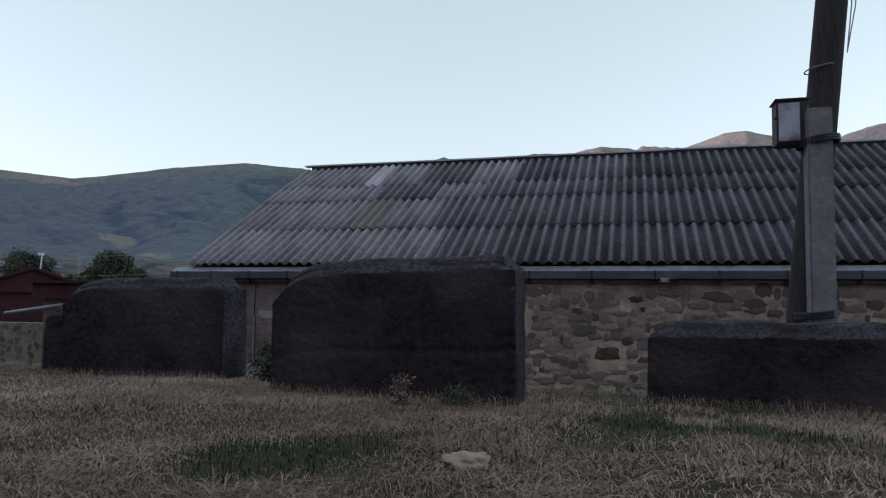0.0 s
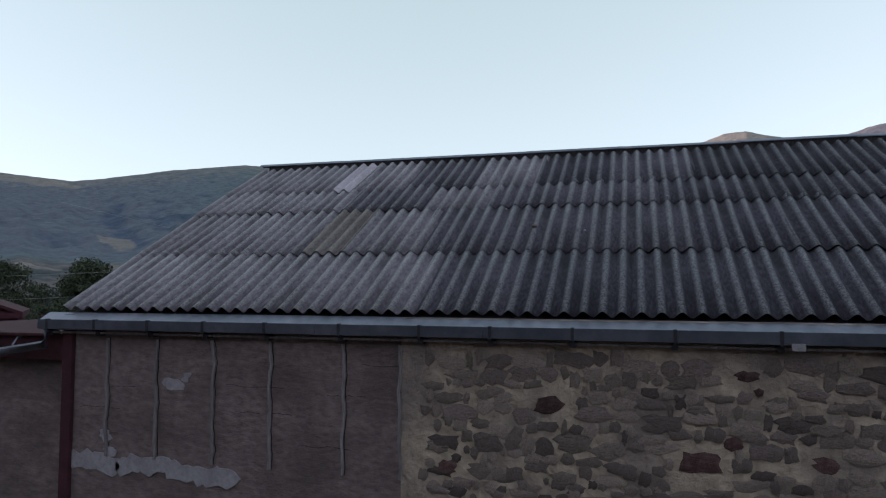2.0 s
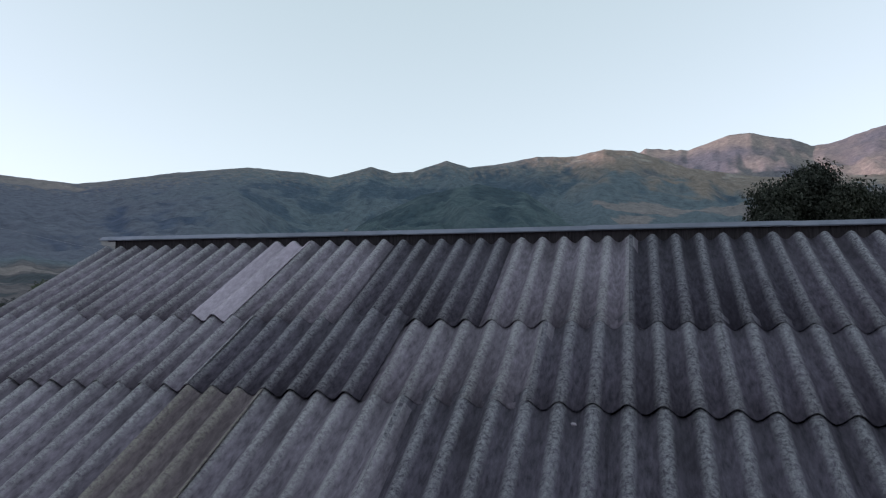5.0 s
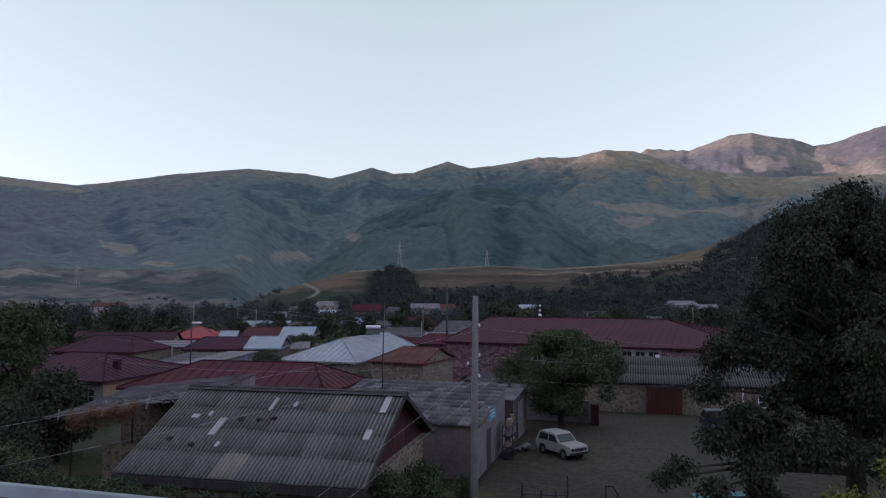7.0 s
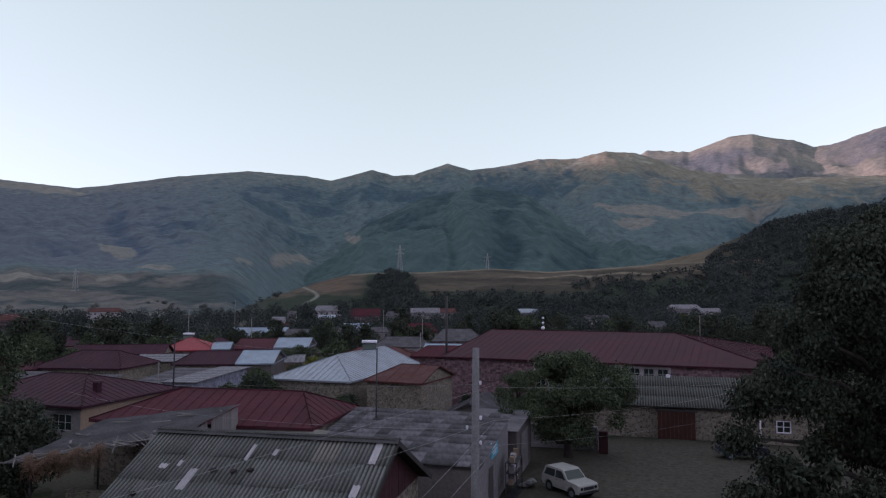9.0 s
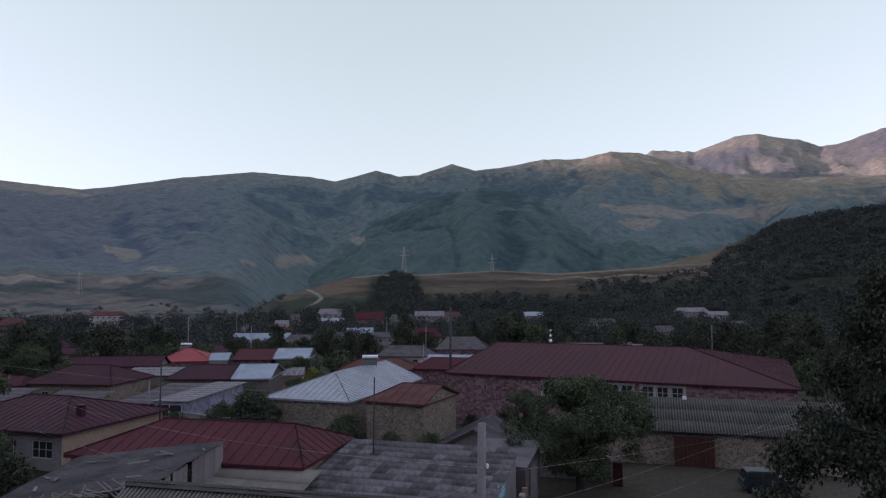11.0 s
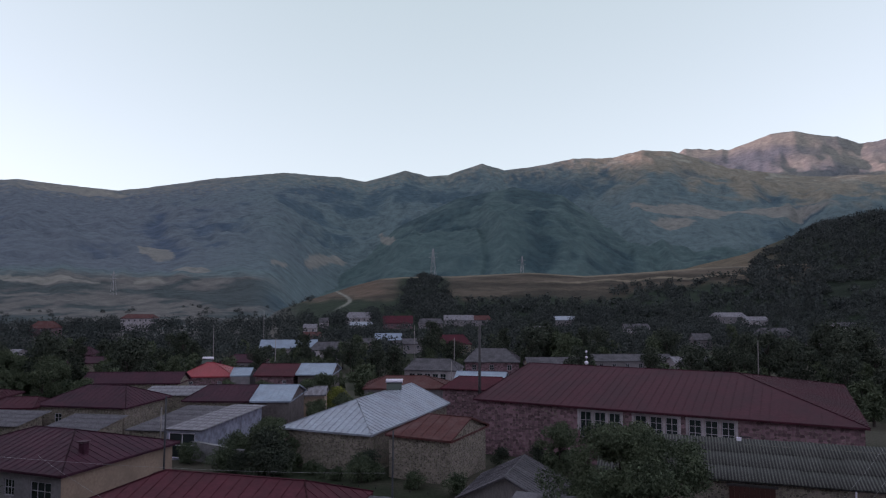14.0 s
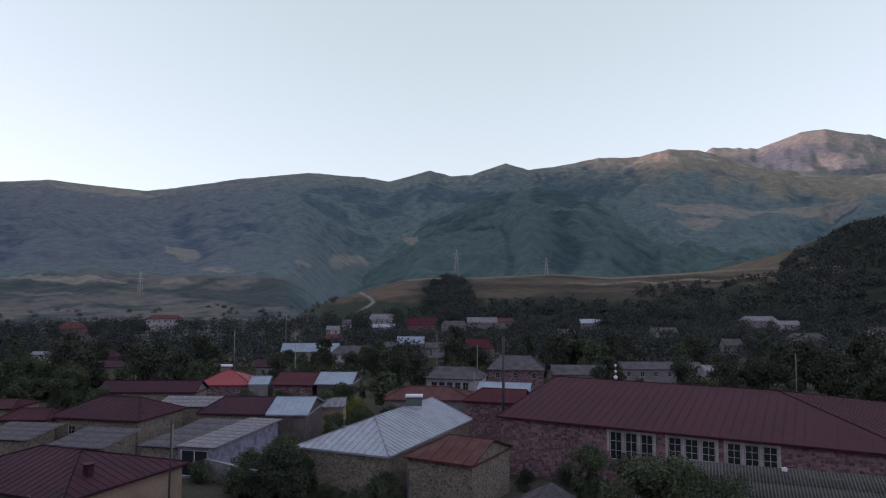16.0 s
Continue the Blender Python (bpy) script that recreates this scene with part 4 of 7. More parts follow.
# ---- carved basalt blocks on the slope ----
def basalt_block(name, label, corners, z0, tops, depth, seed, arch=0.0, line=0.0):
    """A rough block: the front's two lower ends in plan, the height at both ends, its depth, a worn round at the left top."""
    (xa, ya), (xb, yb) = corners
    rng = np.random.RandomState(seed)
    nu, nv, nw = 64, 44, 24
    d = Vector((xb - xa, yb - ya, 0))
    length = d.length
    d.normalize()
    nrm = Vector((-d.y, d.x, 0))
    bm = bmesh.new()
    grid = {}

    def vert(i, j, k):
        key = (i, j, k)
        if key not in grid:
            u, v, w = i / nu, j / nv, k / nw
            top = tops[0] + (tops[1] - tops[0]) * u
            top -= arch * max(0, 1 - u / 0.2) ** 2
            pu, pv, pw = u * length, v * (top - z0), w * depth
            p = Vector((xa, ya, z0)) + d * pu + nrm * pw + Vector((0, 0, pv))
            near_top = max(0, 1 - (top - z0 - pv) / 0.1)
            edge = min(pw, depth - pw, 0.1) / 0.1
            p.z -= 0.05 * near_top * (1 - edge) ** 2
            endr = min(pu, length - pu, 0.1) / 0.1
            p.z -= 0.05 * near_top * (1 - endr) ** 2
            p += d * (0.05 * near_top ** 2 * (1 - endr) * (1 if u < 0.5 else -1)) + nrm * (0.05 * near_top ** 2 * (1 - edge) * (1 if w < 0.5 else -1))
            q = p * 5.0
            off = noise.noise(q) * 0.016 + noise.noise(q * 4.1) * 0.009 + noise.noise(p * 1.7) * 0.02
            out = nrm * (-1 if w < 0.5 else 1) if k in (0, nw) else d * (-1 if u < 0.5 else 1)
            if line and k == 0:
                # an incised line above a plinth and a notched edge
                off -= 0.016 * math.exp(-(((v - line) / 0.018) ** 2))
                off += 0.012 * math.sin(v * 95 + 3 * u) * max(0.0, (u - 0.94) / 0.06)
                off += 0.004 * math.sin(u * 130) * max(0.0, min(1.0, (v - line - 0.03) * 12)) * max(0.0, 0.6 - v) * 2
            if k in (0, nw) or i in (0, nu):
                p += out * off
            if j == nv:
                p.z += off * 0.9 + 0.008 * noise.noise(p * 30) - 0.035 * max(0.0, noise.noise(p * 19) - 0.3)
            grid[key] = bm.verts.new(p)
        return grid[key]

    for i in range(nu):
        for j in range(nv):
            bm.faces.new((vert(i, j, 0), vert(i + 1, j, 0), vert(i + 1, j + 1, 0), vert(i, j + 1, 0)))
            bm.faces.new((vert(i + 1, j, nw), vert(i, j, nw), vert(i, j + 1, nw), vert(i + 1, j + 1, nw)))
        for k in range(nw):
            bm.faces.new((vert(i, nv, k), vert(i + 1, nv, k), vert(i + 1, nv, k + 1), vert(i, nv, k + 1)))
    for k in range(nw):
        for j in range(nv):
            bm.faces.new((vert(0, j, k + 1), vert(0, j, k), vert(0, j + 1, k), vert(0, j + 1, k + 1)))
            bm.faces.new((vert(nu, j, k), vert(nu, j, k + 1), vert(nu, j + 1, k + 1), vert(nu, j + 1, k)))
    bm.normal_update()
    # upward and right-end faces take the paler copy, light put into colour
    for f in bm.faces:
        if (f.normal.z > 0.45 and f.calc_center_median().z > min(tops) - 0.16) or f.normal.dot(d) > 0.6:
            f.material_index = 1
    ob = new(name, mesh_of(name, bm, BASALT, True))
    ob.data.materials.append(BASALT_LIT)
    return tagged(ob, label, "stone block", "carved blocks on the grass")


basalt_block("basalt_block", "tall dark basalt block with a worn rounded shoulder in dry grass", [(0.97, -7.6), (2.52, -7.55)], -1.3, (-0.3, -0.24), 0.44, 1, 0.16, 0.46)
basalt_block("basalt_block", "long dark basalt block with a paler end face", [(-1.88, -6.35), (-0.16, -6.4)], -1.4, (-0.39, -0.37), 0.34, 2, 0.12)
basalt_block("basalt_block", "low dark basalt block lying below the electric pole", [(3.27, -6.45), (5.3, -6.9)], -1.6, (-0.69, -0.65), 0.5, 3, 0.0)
basalt_block("basalt_block", "small dark slab leaning behind a larger block", [(-2.45, -6.0), (-1.95, -6.0)], -1.4, (-0.66, -0.62), 0.3, 4, 0.03)


def pale_rock():
    bm = bmesh.new()
    bmesh.ops.create_icosphere(bm, subdivisions=4, radius=1)
    for v in bm.verts:
        p = v.co.copy()
        n = noise.noise(p * 1.6) * 0.3 + noise.noise(p * 5) * 0.1
        v.co = Vector((p.x * 0.075 * (1 + 1.6 * n), p.y * 0.055 * (1 + 1.6 * n), max(p.z, -0.3) * 0.03 * (1 + 2.5 * n)))
    ob = part("flat_rock", bm, MORTAR, smooth=True)
    ob.location = (2.7, -9.45, gz(2.7, -9.45) + 0.012)
    tagged(ob, "pale flat rock half sunk in dry grass", "rock")


pale_rock()


# ---- electric pole with its concrete stake and meter box ----
def electric_pole():
    root = thing("electric_pole", "tarred wooden pole strapped to a concrete stake", "pole")
    part("pole", tube([(4.53, -4.98, -1.7), (4.57, -4.98, -0.8), (4.86, -4.98, 2.06), (5.3, -4.98, 6.6)], [0.135, 0.135, 0.128, 0.1], 18), TIMBER_DARK, root, "leaning tarred timber pole", True)
    stake = box((4.575, -5.3, -1.7), (4.765, -5.12, 1.06), 0.012)
    part("stake", stake, CONCRETE, root, "square grey concrete stake")
    for z in (0.8, -0.65):
        x = 4.67 + (z - 0.2) * 0.03
        bm = bmesh.new()
        for dz in (-0.018, 0.0, 0.018):
            add_tube(bm, [(x + 0.15 * math.cos(a) * 1.05, -5.13 + 0.2 * math.sin(a), z + dz + 0.02 * math.cos(a)) for a in [2 * math.pi * i / 24 for i in range(25)]], 0.013, 6)
        part("strap", bm, STEEL_DARK, root, "twisted wire strap")
    bm = bmesh.new()
    add_tube(bm, [(4.77 + 0.135 * math.cos(a), -4.98 + 0.135 * math.sin(a), 1.47 + 0.02 * math.cos(a)) for a in [2 * math.pi * i / 24 for i in range(25)]], 0.006, 6)
    part("wire_tie", bm, WIRE, root)
    for dx in (0.0, 0.03):
        part("cable", tube([(5.02 + dx, -5.12, 2.6), (4.97 + dx, -5.14, 1.95), (4.93, -5.13, 1.55)], 0.005, 6), WIRE, root)
    meter = part("meter_box", box((4.36, -5.22, 0.78), (4.6, -5.0, 1.15), 0.008), BOX_DARK, root, "rusted steel meter box")
    part("door", box((4.372, -5.236, 0.8), (4.535, -5.221, 1.125), 0.004), PAINT_GREY, meter, "grey door with flaking paint")
    part("lid", box((4.345, -5.24, 1.151), (4.615, -4.99, 1.165), 0.003), BOX_DARK, meter)
    part("hasp", box((4.335, -5.232, 0.985), (4.362, -5.222, 1.01), 0.003), STEEL_DARK, meter)
    part("lead", tube([(4.58, -5.1, 1.1), (4.62, -5.12, 1.12), (4.6, -5.14, 0.9), (4.64, -5.0, 0.75)], 0.007, 6), WIRE, meter)


electric_pole()


# ---- the village plan, placed to fit the camera's view, then enlarged by 1.22 ----
VILLAGE = Matrix.Translation((-0.028, -0.44, -0.8)) @ Matrix.Scale(1.22, 4)
PLAN = VILLAGE


def pz(x, y):
    """The ground's height under a place of the plan, in the plan's measure."""
    w = VILLAGE @ Vector((x, y, 0))
    return (gz(w.x, w.y) - VILLAGE.translation.z) / VILLAGE.to_scale().z


# ---- houses ----
def add_facade(bm, o, u, length, z0, z1, thick, holes):
    """A wall from o along the flat direction u, with openings (a, b, za, zb) that go through it. The outside is to the right of u."""
    o, u = Vector(o), Vector(u).normalized()
    inward = Vector((-u.y, u.x, 0)) * thick
    us = sorted({0, length, *[h[0] for h in holes], *[h[1] for h in holes]})
    zs = sorted({z0, z1, *[h[2] for h in holes], *[h[3] for h in holes]})
    for a, b in zip(us, us[1:]):
        for c, d in zip(zs, zs[1:]):
            m, n = (a + b) / 2, (c + d) / 2
            if any(h[0] < m < h[1] and h[2] < n < h[3] for h in holes):
                continue
            pts = [o + u * a + Vector((0, 0, c - o.z)), o + u * b + Vector((0, 0, c - o.z)), o + u * b + Vector((0, 0, d - o.z)), o + u * a + Vector((0, 0, d - o.z))]
            add_prism(bm, pts[::-1], inward)
    return bm


def window_at(parent, o, u, a, b, za, zb, frame_mat, bars=(1, 1)):
    """A framed window set into an opening: frame, glazing bars, pane."""
    o, u = Vector(o), Vector(u).normalized()
    inw = Vector((-u.y, u.x, 0))

    def slab(s0, s1, c0, c1, d0, d1):
        bm = bmesh.new()
        add_prism(bm, [o + u * s0 + inw * d0 + Vector((0, 0, c0 - o.z)), o + u * s1 + inw * d0 + Vector((0, 0, c0 - o.z)), o + u * s1 + inw * d0 + Vector((0, 0, c1 - o.z)), o + u * s0 + inw * d0 + Vector((0, 0, c1 - o.z))][::-1], inw * (d1 - d0))
        return bm

    f = 0.08
    fr = bmesh.new()
    loops = []
    for q0, q1, c0, c1, dd in ((a, b, za, zb, 0.08), (a + f, b - f, za + f, zb - f, 0.08), (a + f, b - f, za + f, zb - f, 0.16), (a, b, za, zb, 0.16)):
        loops.append([fr.verts.new(o + u * s + inw * dd + Vector((0, 0, c - o.z))) for s, c in ((q0, c0), (q1, c0), (q1, c1), (q0, c1))])
    for p, q in zip(loops, loops[1:] + loops[:1]):
        for k in range(4):
            fr.faces.new((p[k], p[(k + 1) % 4], q[(k + 1) % 4], q[k]))
    win = part("window", fr, frame_mat, parent)
    for i in range(1, bars[0] + 1):
        x = a + (b - a) * i / (bars[0] + 1)
        part("glazing_bar", slab(x - 0.03, x + 0.03, za + f, zb - f, 0.09, 0.15), frame_mat, win)
    for i in range(1, bars[1] + 1):
        z = za + (zb - za) * i / (bars[1] + 1)
        part("glazing_bar", slab(a + f, b - f, z - 0.025, z + 0.025, 0.095, 0.145), frame_mat, win)
    part("pane", slab(a + f, b - f, za + f, zb - f, 0.115, 0.125), GLASS, win)
    return win


def roof_slopes(x0, x1, y0, y1, ze, zr, axis, hip0, hip1):
    """The slopes of a hipped or gabled roof as rows (eave a, eave b, top b, top a)."""
    if axis == "x":
        ym = (y0 + y1) / 2
        ra, rb = Vector((x0 + hip0, ym, zr)), Vector((x1 - hip1, ym, zr))
        c = [Vector((x0, y0, ze)), Vector((x1, y0, ze)), Vector((x1, y1, ze)), Vector((x0, y1, ze))]
        s = [(c[0], c[1], rb, ra), (c[2], c[3], ra, rb)]
        s += [(c[3], c[0], ra, ra)] if hip0 > 0 else []
        s += [(c[1], c[2], rb, rb)] if hip1 > 0 else []
        gables = ([] if hip0 > 0 else [(c[3], c[0], ra)]) + ([] if hip1 > 0 else [(c[1], c[2], rb)])
    else:
        xm = (x0 + x1) / 2
        ra, rb = Vector((xm, y0 + hip0, zr)), Vector((xm, y1 - hip1, zr))
        c = [Vector((x0, y0, ze)), Vector((x1, y0, ze)), Vector((x1, y1, ze)), Vector((x0, y1, ze))]
        s = [(c[1], c[2], rb, ra), (c[3], c[0], ra, rb)]
        s += [(c[0], c[1], ra, ra)] if hip0 > 0 else []
        s += [(c[2], c[3], rb, rb)] if hip1 > 0 else []
        gables = ([] if hip0 > 0 else [(c[0], c[1], ra)]) + ([] if hip1 > 0 else [(c[2], c[3], rb)])
    return s, gables, ra, rb


def add_seams(bm, slope, spacing, height, width, rng=None):
    """Standing seams that run up a slope square to its eave."""
    a, b, tb, ta = slope
    eave = b - a
    length = eave.length
    e = eave / length
    up = (ta - a) - e * (ta - a).dot(e)
    ua, ub = (ta - a).dot(e), (tb - a).dot(e)
    n = e.cross(up.normalized())
    s = spacing * 0.5
    while s < length:
        f = 1.0
        if s < ua:
            f = s / ua
        elif s > ub:
            f = (length - s) / max(length - ub, 1e-6)
        if f > 0.04:
            p, q = a + e * s, a + e * s + up * f
            w = e * width / 2
            pts = [p - w, p + w, q + w, q - w]
            add_prism(bm, [v - n * 0.01 for v in pts][::-1], n * (height + 0.01))
        s += spacing


def house(name, label, x0, x1, y0, y1, zb, ze, zr, axis, hips, roof_mat, wall_mat, over=0.35, seams=0.55, windows=(), turn=0.0, group="village houses", fascia=None, chimney=None, category="house", seam=(0.035, 0.03), roof_label="", wall_label="", win_mat=None, bars=(1, 1)):
    """A house with walls that have real openings, a roof with thickness, fascia and seams. windows: (side, from, to, sill, head)."""
    cx, cy = (x0 + x1) / 2, (y0 + y1) / 2
    root = thing(name, label, category, group, at=(cx, cy, 0), turn=turn)
    X0, X1, Y0, Y1 = x0 - cx, x1 - cx, y0 - cy, y1 - cy
    sides = {"s": ((X0, Y0, zb), (1, 0, 0), X1 - X0), "e": ((X1, Y0 + 0.35, zb), (0, 1, 0), Y1 - Y0 - 0.7), "n": ((X1, Y1, zb), (-1, 0, 0), X1 - X0), "w": ((X0, Y1 - 0.35, zb), (0, -1, 0), Y1 - Y0 - 0.7)}
    slopes, gables, ra, rb = roof_slopes(X0 - over, X1 + over, Y0 - over, Y1 + over, ze, zr, axis, *hips)
    for k, (o, u, ln) in sides.items():
        wb = add_facade(bmesh.new(), o, u, ln, zb, ze + 0.02, 0.35, [w[1:] for w in windows if w[0] == k])
        bmesh.ops.remove_doubles(wb, verts=wb.verts[:], dist=0.001)
        part("wall", wb, wall_mat, root, wall_label)
    for a, b, t in gables:
        m = (a + b) / 2
        inw = (Vector((0, 0, 0)) - m)
        inw.z = 0
        inw = inw.normalized()
        k = over + 0.02
        aa, bb = a + (b - a).normalized() * over * 1.2 + inw * k, b - (b - a).normalized() * over * 1.2 + inw * k
        tt = m + inw * k
        tt.z = t.z - 0.1
        part("gable", add_prism(bmesh.new(), [aa, bb, tt], inw * 0.3), wall_mat, root)
    for w in windows:
        o, u, ln = sides[w[0]]
        window_at(root, o, u, *w[1:], win_mat or WHITE, bars)
    bm = bmesh.new()
    for s in slopes:
        q = [s[0], s[1], s[2]] + ([s[3]] if (s[2] - s[3]).length > 1e-4 else [])
        add_prism(bm, q, (0, 0, -0.1))
    roof = part("roof", bm, roof_mat, root, roof_label)
    if seams:
        bm = bmesh.new()
        for s in slopes:
            add_seams(bm, s, seams, seam[0], seam[1])
        for p, q in [(ra, rb)] + [(s[0], s[3]) for s in slopes] + [(s[1], s[2]) for s in slopes]:
            if (q - p).length > 0.3:
                add_tube(bm, [p + Vector((0, 0, 0.03)), q + Vector((0, 0, 0.03))], 0.05, 6)
        part("roof_seams", bm, roof_mat, roof)
    bm = bmesh.new()
    for a, b in (((X0 - over, Y0 - over), (X1 + over, Y0 - over)), ((X1 + over, Y0 - over), (X1 + over, Y1 + over)), ((X1 + over, Y1 + over), (X0 - over, Y1 + over)), ((X0 - over, Y1 + over), (X0 - over, Y0 - over))):
        u = (Vector((*b, 0)) - Vector((*a, 0))).normalized()
        v = Vector((u.y, -u.x, 0))
        pa, pb = Vector((*a, ze - 0.2)) - v * 0.06, Vector((*b, ze - 0.2)) - v * 0.06
        add_prism(bm, [pa, pb, pb + Vector((0, 0, 0.17)), pa + Vector((0, 0, 0.17))], v * 0.05)
    part("fascia", bm, fascia or roof_mat, root)
    if chimney:
        px, py, pz, h = chimney
        bm = box((px - cx - 0.28, py - cy - 0.28, pz - 0.5), (px - cx + 0.28, py - cy + 0.28, pz + h), 0.02)
        ch = part("chimney", bm, roof_mat, root, "squat sheet-metal chimney")
        part("cap", box((px - cx - 0.42, py - cy - 0.42, pz + h + 0.1), (px - cx + 0.42, py - cy + 0.42, pz + h + 0.16), 0.01), roof_mat, ch)
        bmp = bmesh.new()
        for sx in (-0.22, 0.22):
            for sy in (-0.22, 0.22):
                add_box(bmp, (px - cx + sx - 0.03, py - cy + sy - 0.03, pz + h - 0.01), (px - cx + sx + 0.03, py - cy + sy + 0.03, pz + h + 0.11))
        part("cap_posts", bmp, roof_mat, ch)
    return root


def row_of(width, n, ze):
    """n windows spaced along the south front."""
    return [("s", width * (i + 0.5) / n - 0.5, width * (i + 0.5) / n + 0.5, ze - 1.9, ze - 0.7) for i in range(n)]


def mono_shed(name, label, x0, x1, y0, y1, zb, zf, zk, roof_mat, wall_mat, over=0.25, pitch=0.0, holes=(), category="shed", wave=0.03, seed=1, turn=0.0, row=1.6):
    """A building whose roof slopes one way: zf at the front eave (y0), zk at the back. pitch: corrugated sheets."""
    rng = random.Random(seed)
    root = thing(name, label, category, "village sheds")
    mx, my = (x0 + x1) / 2, (y0 + y1) / 2
    root.matrix_basis = PLAN @ pose(mx, my, 0, 0, 0, turn) @ pose(-mx, -my, 0)
    wb = add_facade(bmesh.new(), (x0, y0, zb), (1, 0, 0), x1 - x0, zb, zf - 0.06, 0.3, [h[1:] for h in holes if h[0] == "s"])
    bmesh.ops.remove_doubles(wb, verts=wb.verts[:], dist=0.001)
    part("wall", wb, wall_mat, root)
    sl = (zk - zf) / (y1 - y0)
    for xs, d in ((x0, 1), (x1, -1)):
        part("wall", add_prism(bmesh.new(), [(xs, y0 + 0.3, zb), (xs, y1, zb), (xs, y1, zk - 0.06), (xs, y0 + 0.3, zf + sl * 0.3 - 0.06)], (0.3 * d, 0, 0)), wall_mat, root)
    part("wall", box((x0 + 0.3, y1 - 0.3, zb), (x1 - 0.3, y1, zk - 0.08)), wall_mat, root)
    for h in holes:
        window_at(root, (x0, y0, zb), (1, 0, 0), *h[1:], WHITE)
    ang = math.degrees(math.atan2(zk - zf, y1 - y0))
    ln = math.hypot(y1 - y0 + 2 * over, (zk - zf) * (1 + 2 * over / (y1 - y0)))
    ya, za = y0 - over, zf - sl * over
    base = part("roof", box((0, 0, -0.06), (x1 - x0 + 2 * over, ln, -0.012)), TIMBER_DARK if pitch else roof_mat, root)
    base.matrix_basis = pose(x0 - over, ya, za, ang)
    if pitch:
        w = pitch * 7
        rows = max(1, round(ln / row))
        me = mesh_of("sheet", corrugated(w + pitch / 2, ln / rows + 0.12, pitch, wave, 0.008, 6), roof_mat, True)
        for r in range(rows):
            x = 0
            while x < x1 - x0 + 2 * over - 0.1:
                ob = new("sheet", me)
                ob.parent = base
                ob.matrix_basis = pose(x + rng.uniform(-0.01, 0.01), r * ln / rows + rng.uniform(-0.02, 0.02), 2 * wave + 0.012 + rng.uniform(0, 0.01), -0.5 + rng.uniform(-0.2, 0.2), 0, rng.uniform(-0.3, 0.3))
                x += w
    return root


mono_shed("shop_building", "small shop under a patchy roof of old corrugated sheets", -17.2, -8.0, 36.6, 44.2, -6.2, -3.0, -1.95, SLATE, WALL_DARK, 0.15, pitch=0.085, wave=0.012, row=0.75, category="shop", seed=3)
mono_shed("garage", "plain grey garage with a pale metal door beside the shop", -11.0, -7.6, 44.8, 50.0, -6.2, -2.9, -2.6, ROOF_GREY, WALL_DARK, 0.1, seed=5, category="garage")
mono_shed("yard_lean_to", "stone lean-to with a grey corrugated roof beside the yard", -7.6, 12.0, 60.5, 64.6, -6.4, -3.5, -2.0, DULL_SHEET, WALL_STONE, 0.3, pitch=0.2, wave=0.03, holes=[("s", 16.3, 17.3, -5.2, -4.3)], seed=6)
house("small_shed", "low timber store with a grey gabled roof", -15.6, -9.8, 54.0, 59.5, -6.6, -4.5, -2.9, "y", (0, 0), ROOF_GREY, TIMBER, over=0.3, seams=0.4, category="shed", group="village sheds")
PLAN = Matrix.Identity(4)


def home(name, label, cx, cy, turn, w, d, ze, zr, axis, hips, roof_mat, wall_mat, over=0.35, **more):
    """A house given by the middle, turn and size of its eaves, standing on the ground."""
    zb = min(gz(cx + a * w / 2, cy + b * d / 2) for a in (-1, 1) for b in (-1, 1)) - 0.4
    return house(name, label, cx - w / 2 + over, cx + w / 2 - over, cy - d / 2 + over, cy + d / 2 - over, zb, ze, zr, axis, hips, roof_mat, wall_mat, over=over, turn=turn, win_mat=WINDOW_GREY, **more)


home("stone_house", "stone house under a silver standing-seam roof", -36.0, 86.4, -3.0, 10.6, 21.0, -4.3, -2.1, "y", (6.6, 0), ROOF_SILVER, WALL_STONE, seams=0.75, seam=(0.05, 0.04))
home("stone_house", "fieldstone outbuilding with a rusty red metal roof", -25.6, 79.2, -7.9, 7.1, 8.8, -4.03, -2.62, "x", (2.4, 0), ROOF_RUST, WALL_STONE, over=0.3, seams=1.1)
school = home("school_building", "long pink tuff building with a maroon hipped roof", -3.95, 105.1, -7.9, 39.3, 33.0, -2.8, -0.14, "x", (1.0, 12.0), ROOF_MAROON, WALL_TUFF, over=0.4, seams=0.9,
              windows=[("s", a, a + 1.22, z, -3.3) for g, z in ((12.1, -6.1), (17.9, -5.3), (23.25, -5.3)) for a in (g, g + 1.55, g + 3.1)], bars=(1, 2), category="school")
for g in (12.1, 17.9, 23.25):
    # pale plaster piers and lintel round each group of windows
    u0, y0 = g - 19.25, -16.1
    for k, wd in ((-0.28, 0.25), (1.25, 0.27), (2.8, 0.27), (4.35, 0.25)):
        part("window_pier", box((u0 + k, y0 - 0.03, -5.3), (u0 + k + wd, y0 - 0.003, -3.3)), WHITEWASH, school, "pale plaster pier between windows")
    part("lintel", box((u0 - 0.3, y0 - 0.04, -3.29), (u0 + 4.62, y0 - 0.003, -3.12)), WHITEWASH, school, "pale plaster lintel")
part("wall_band", box((-19.15, -16.16, -2.98), (19.15, -16.104, -2.9)), ROOF_MAROON, school, "dark board under the eave")
home("red_roofed_house", "low house under a wide red metal hipped roof", -29.6, 50.2, 3.8, 16.5, 8.9, -3.3, -1.65, "x", (4.4, 2.6), ROOF_RED, WALL_STONE, over=0.3, seams=0.85)
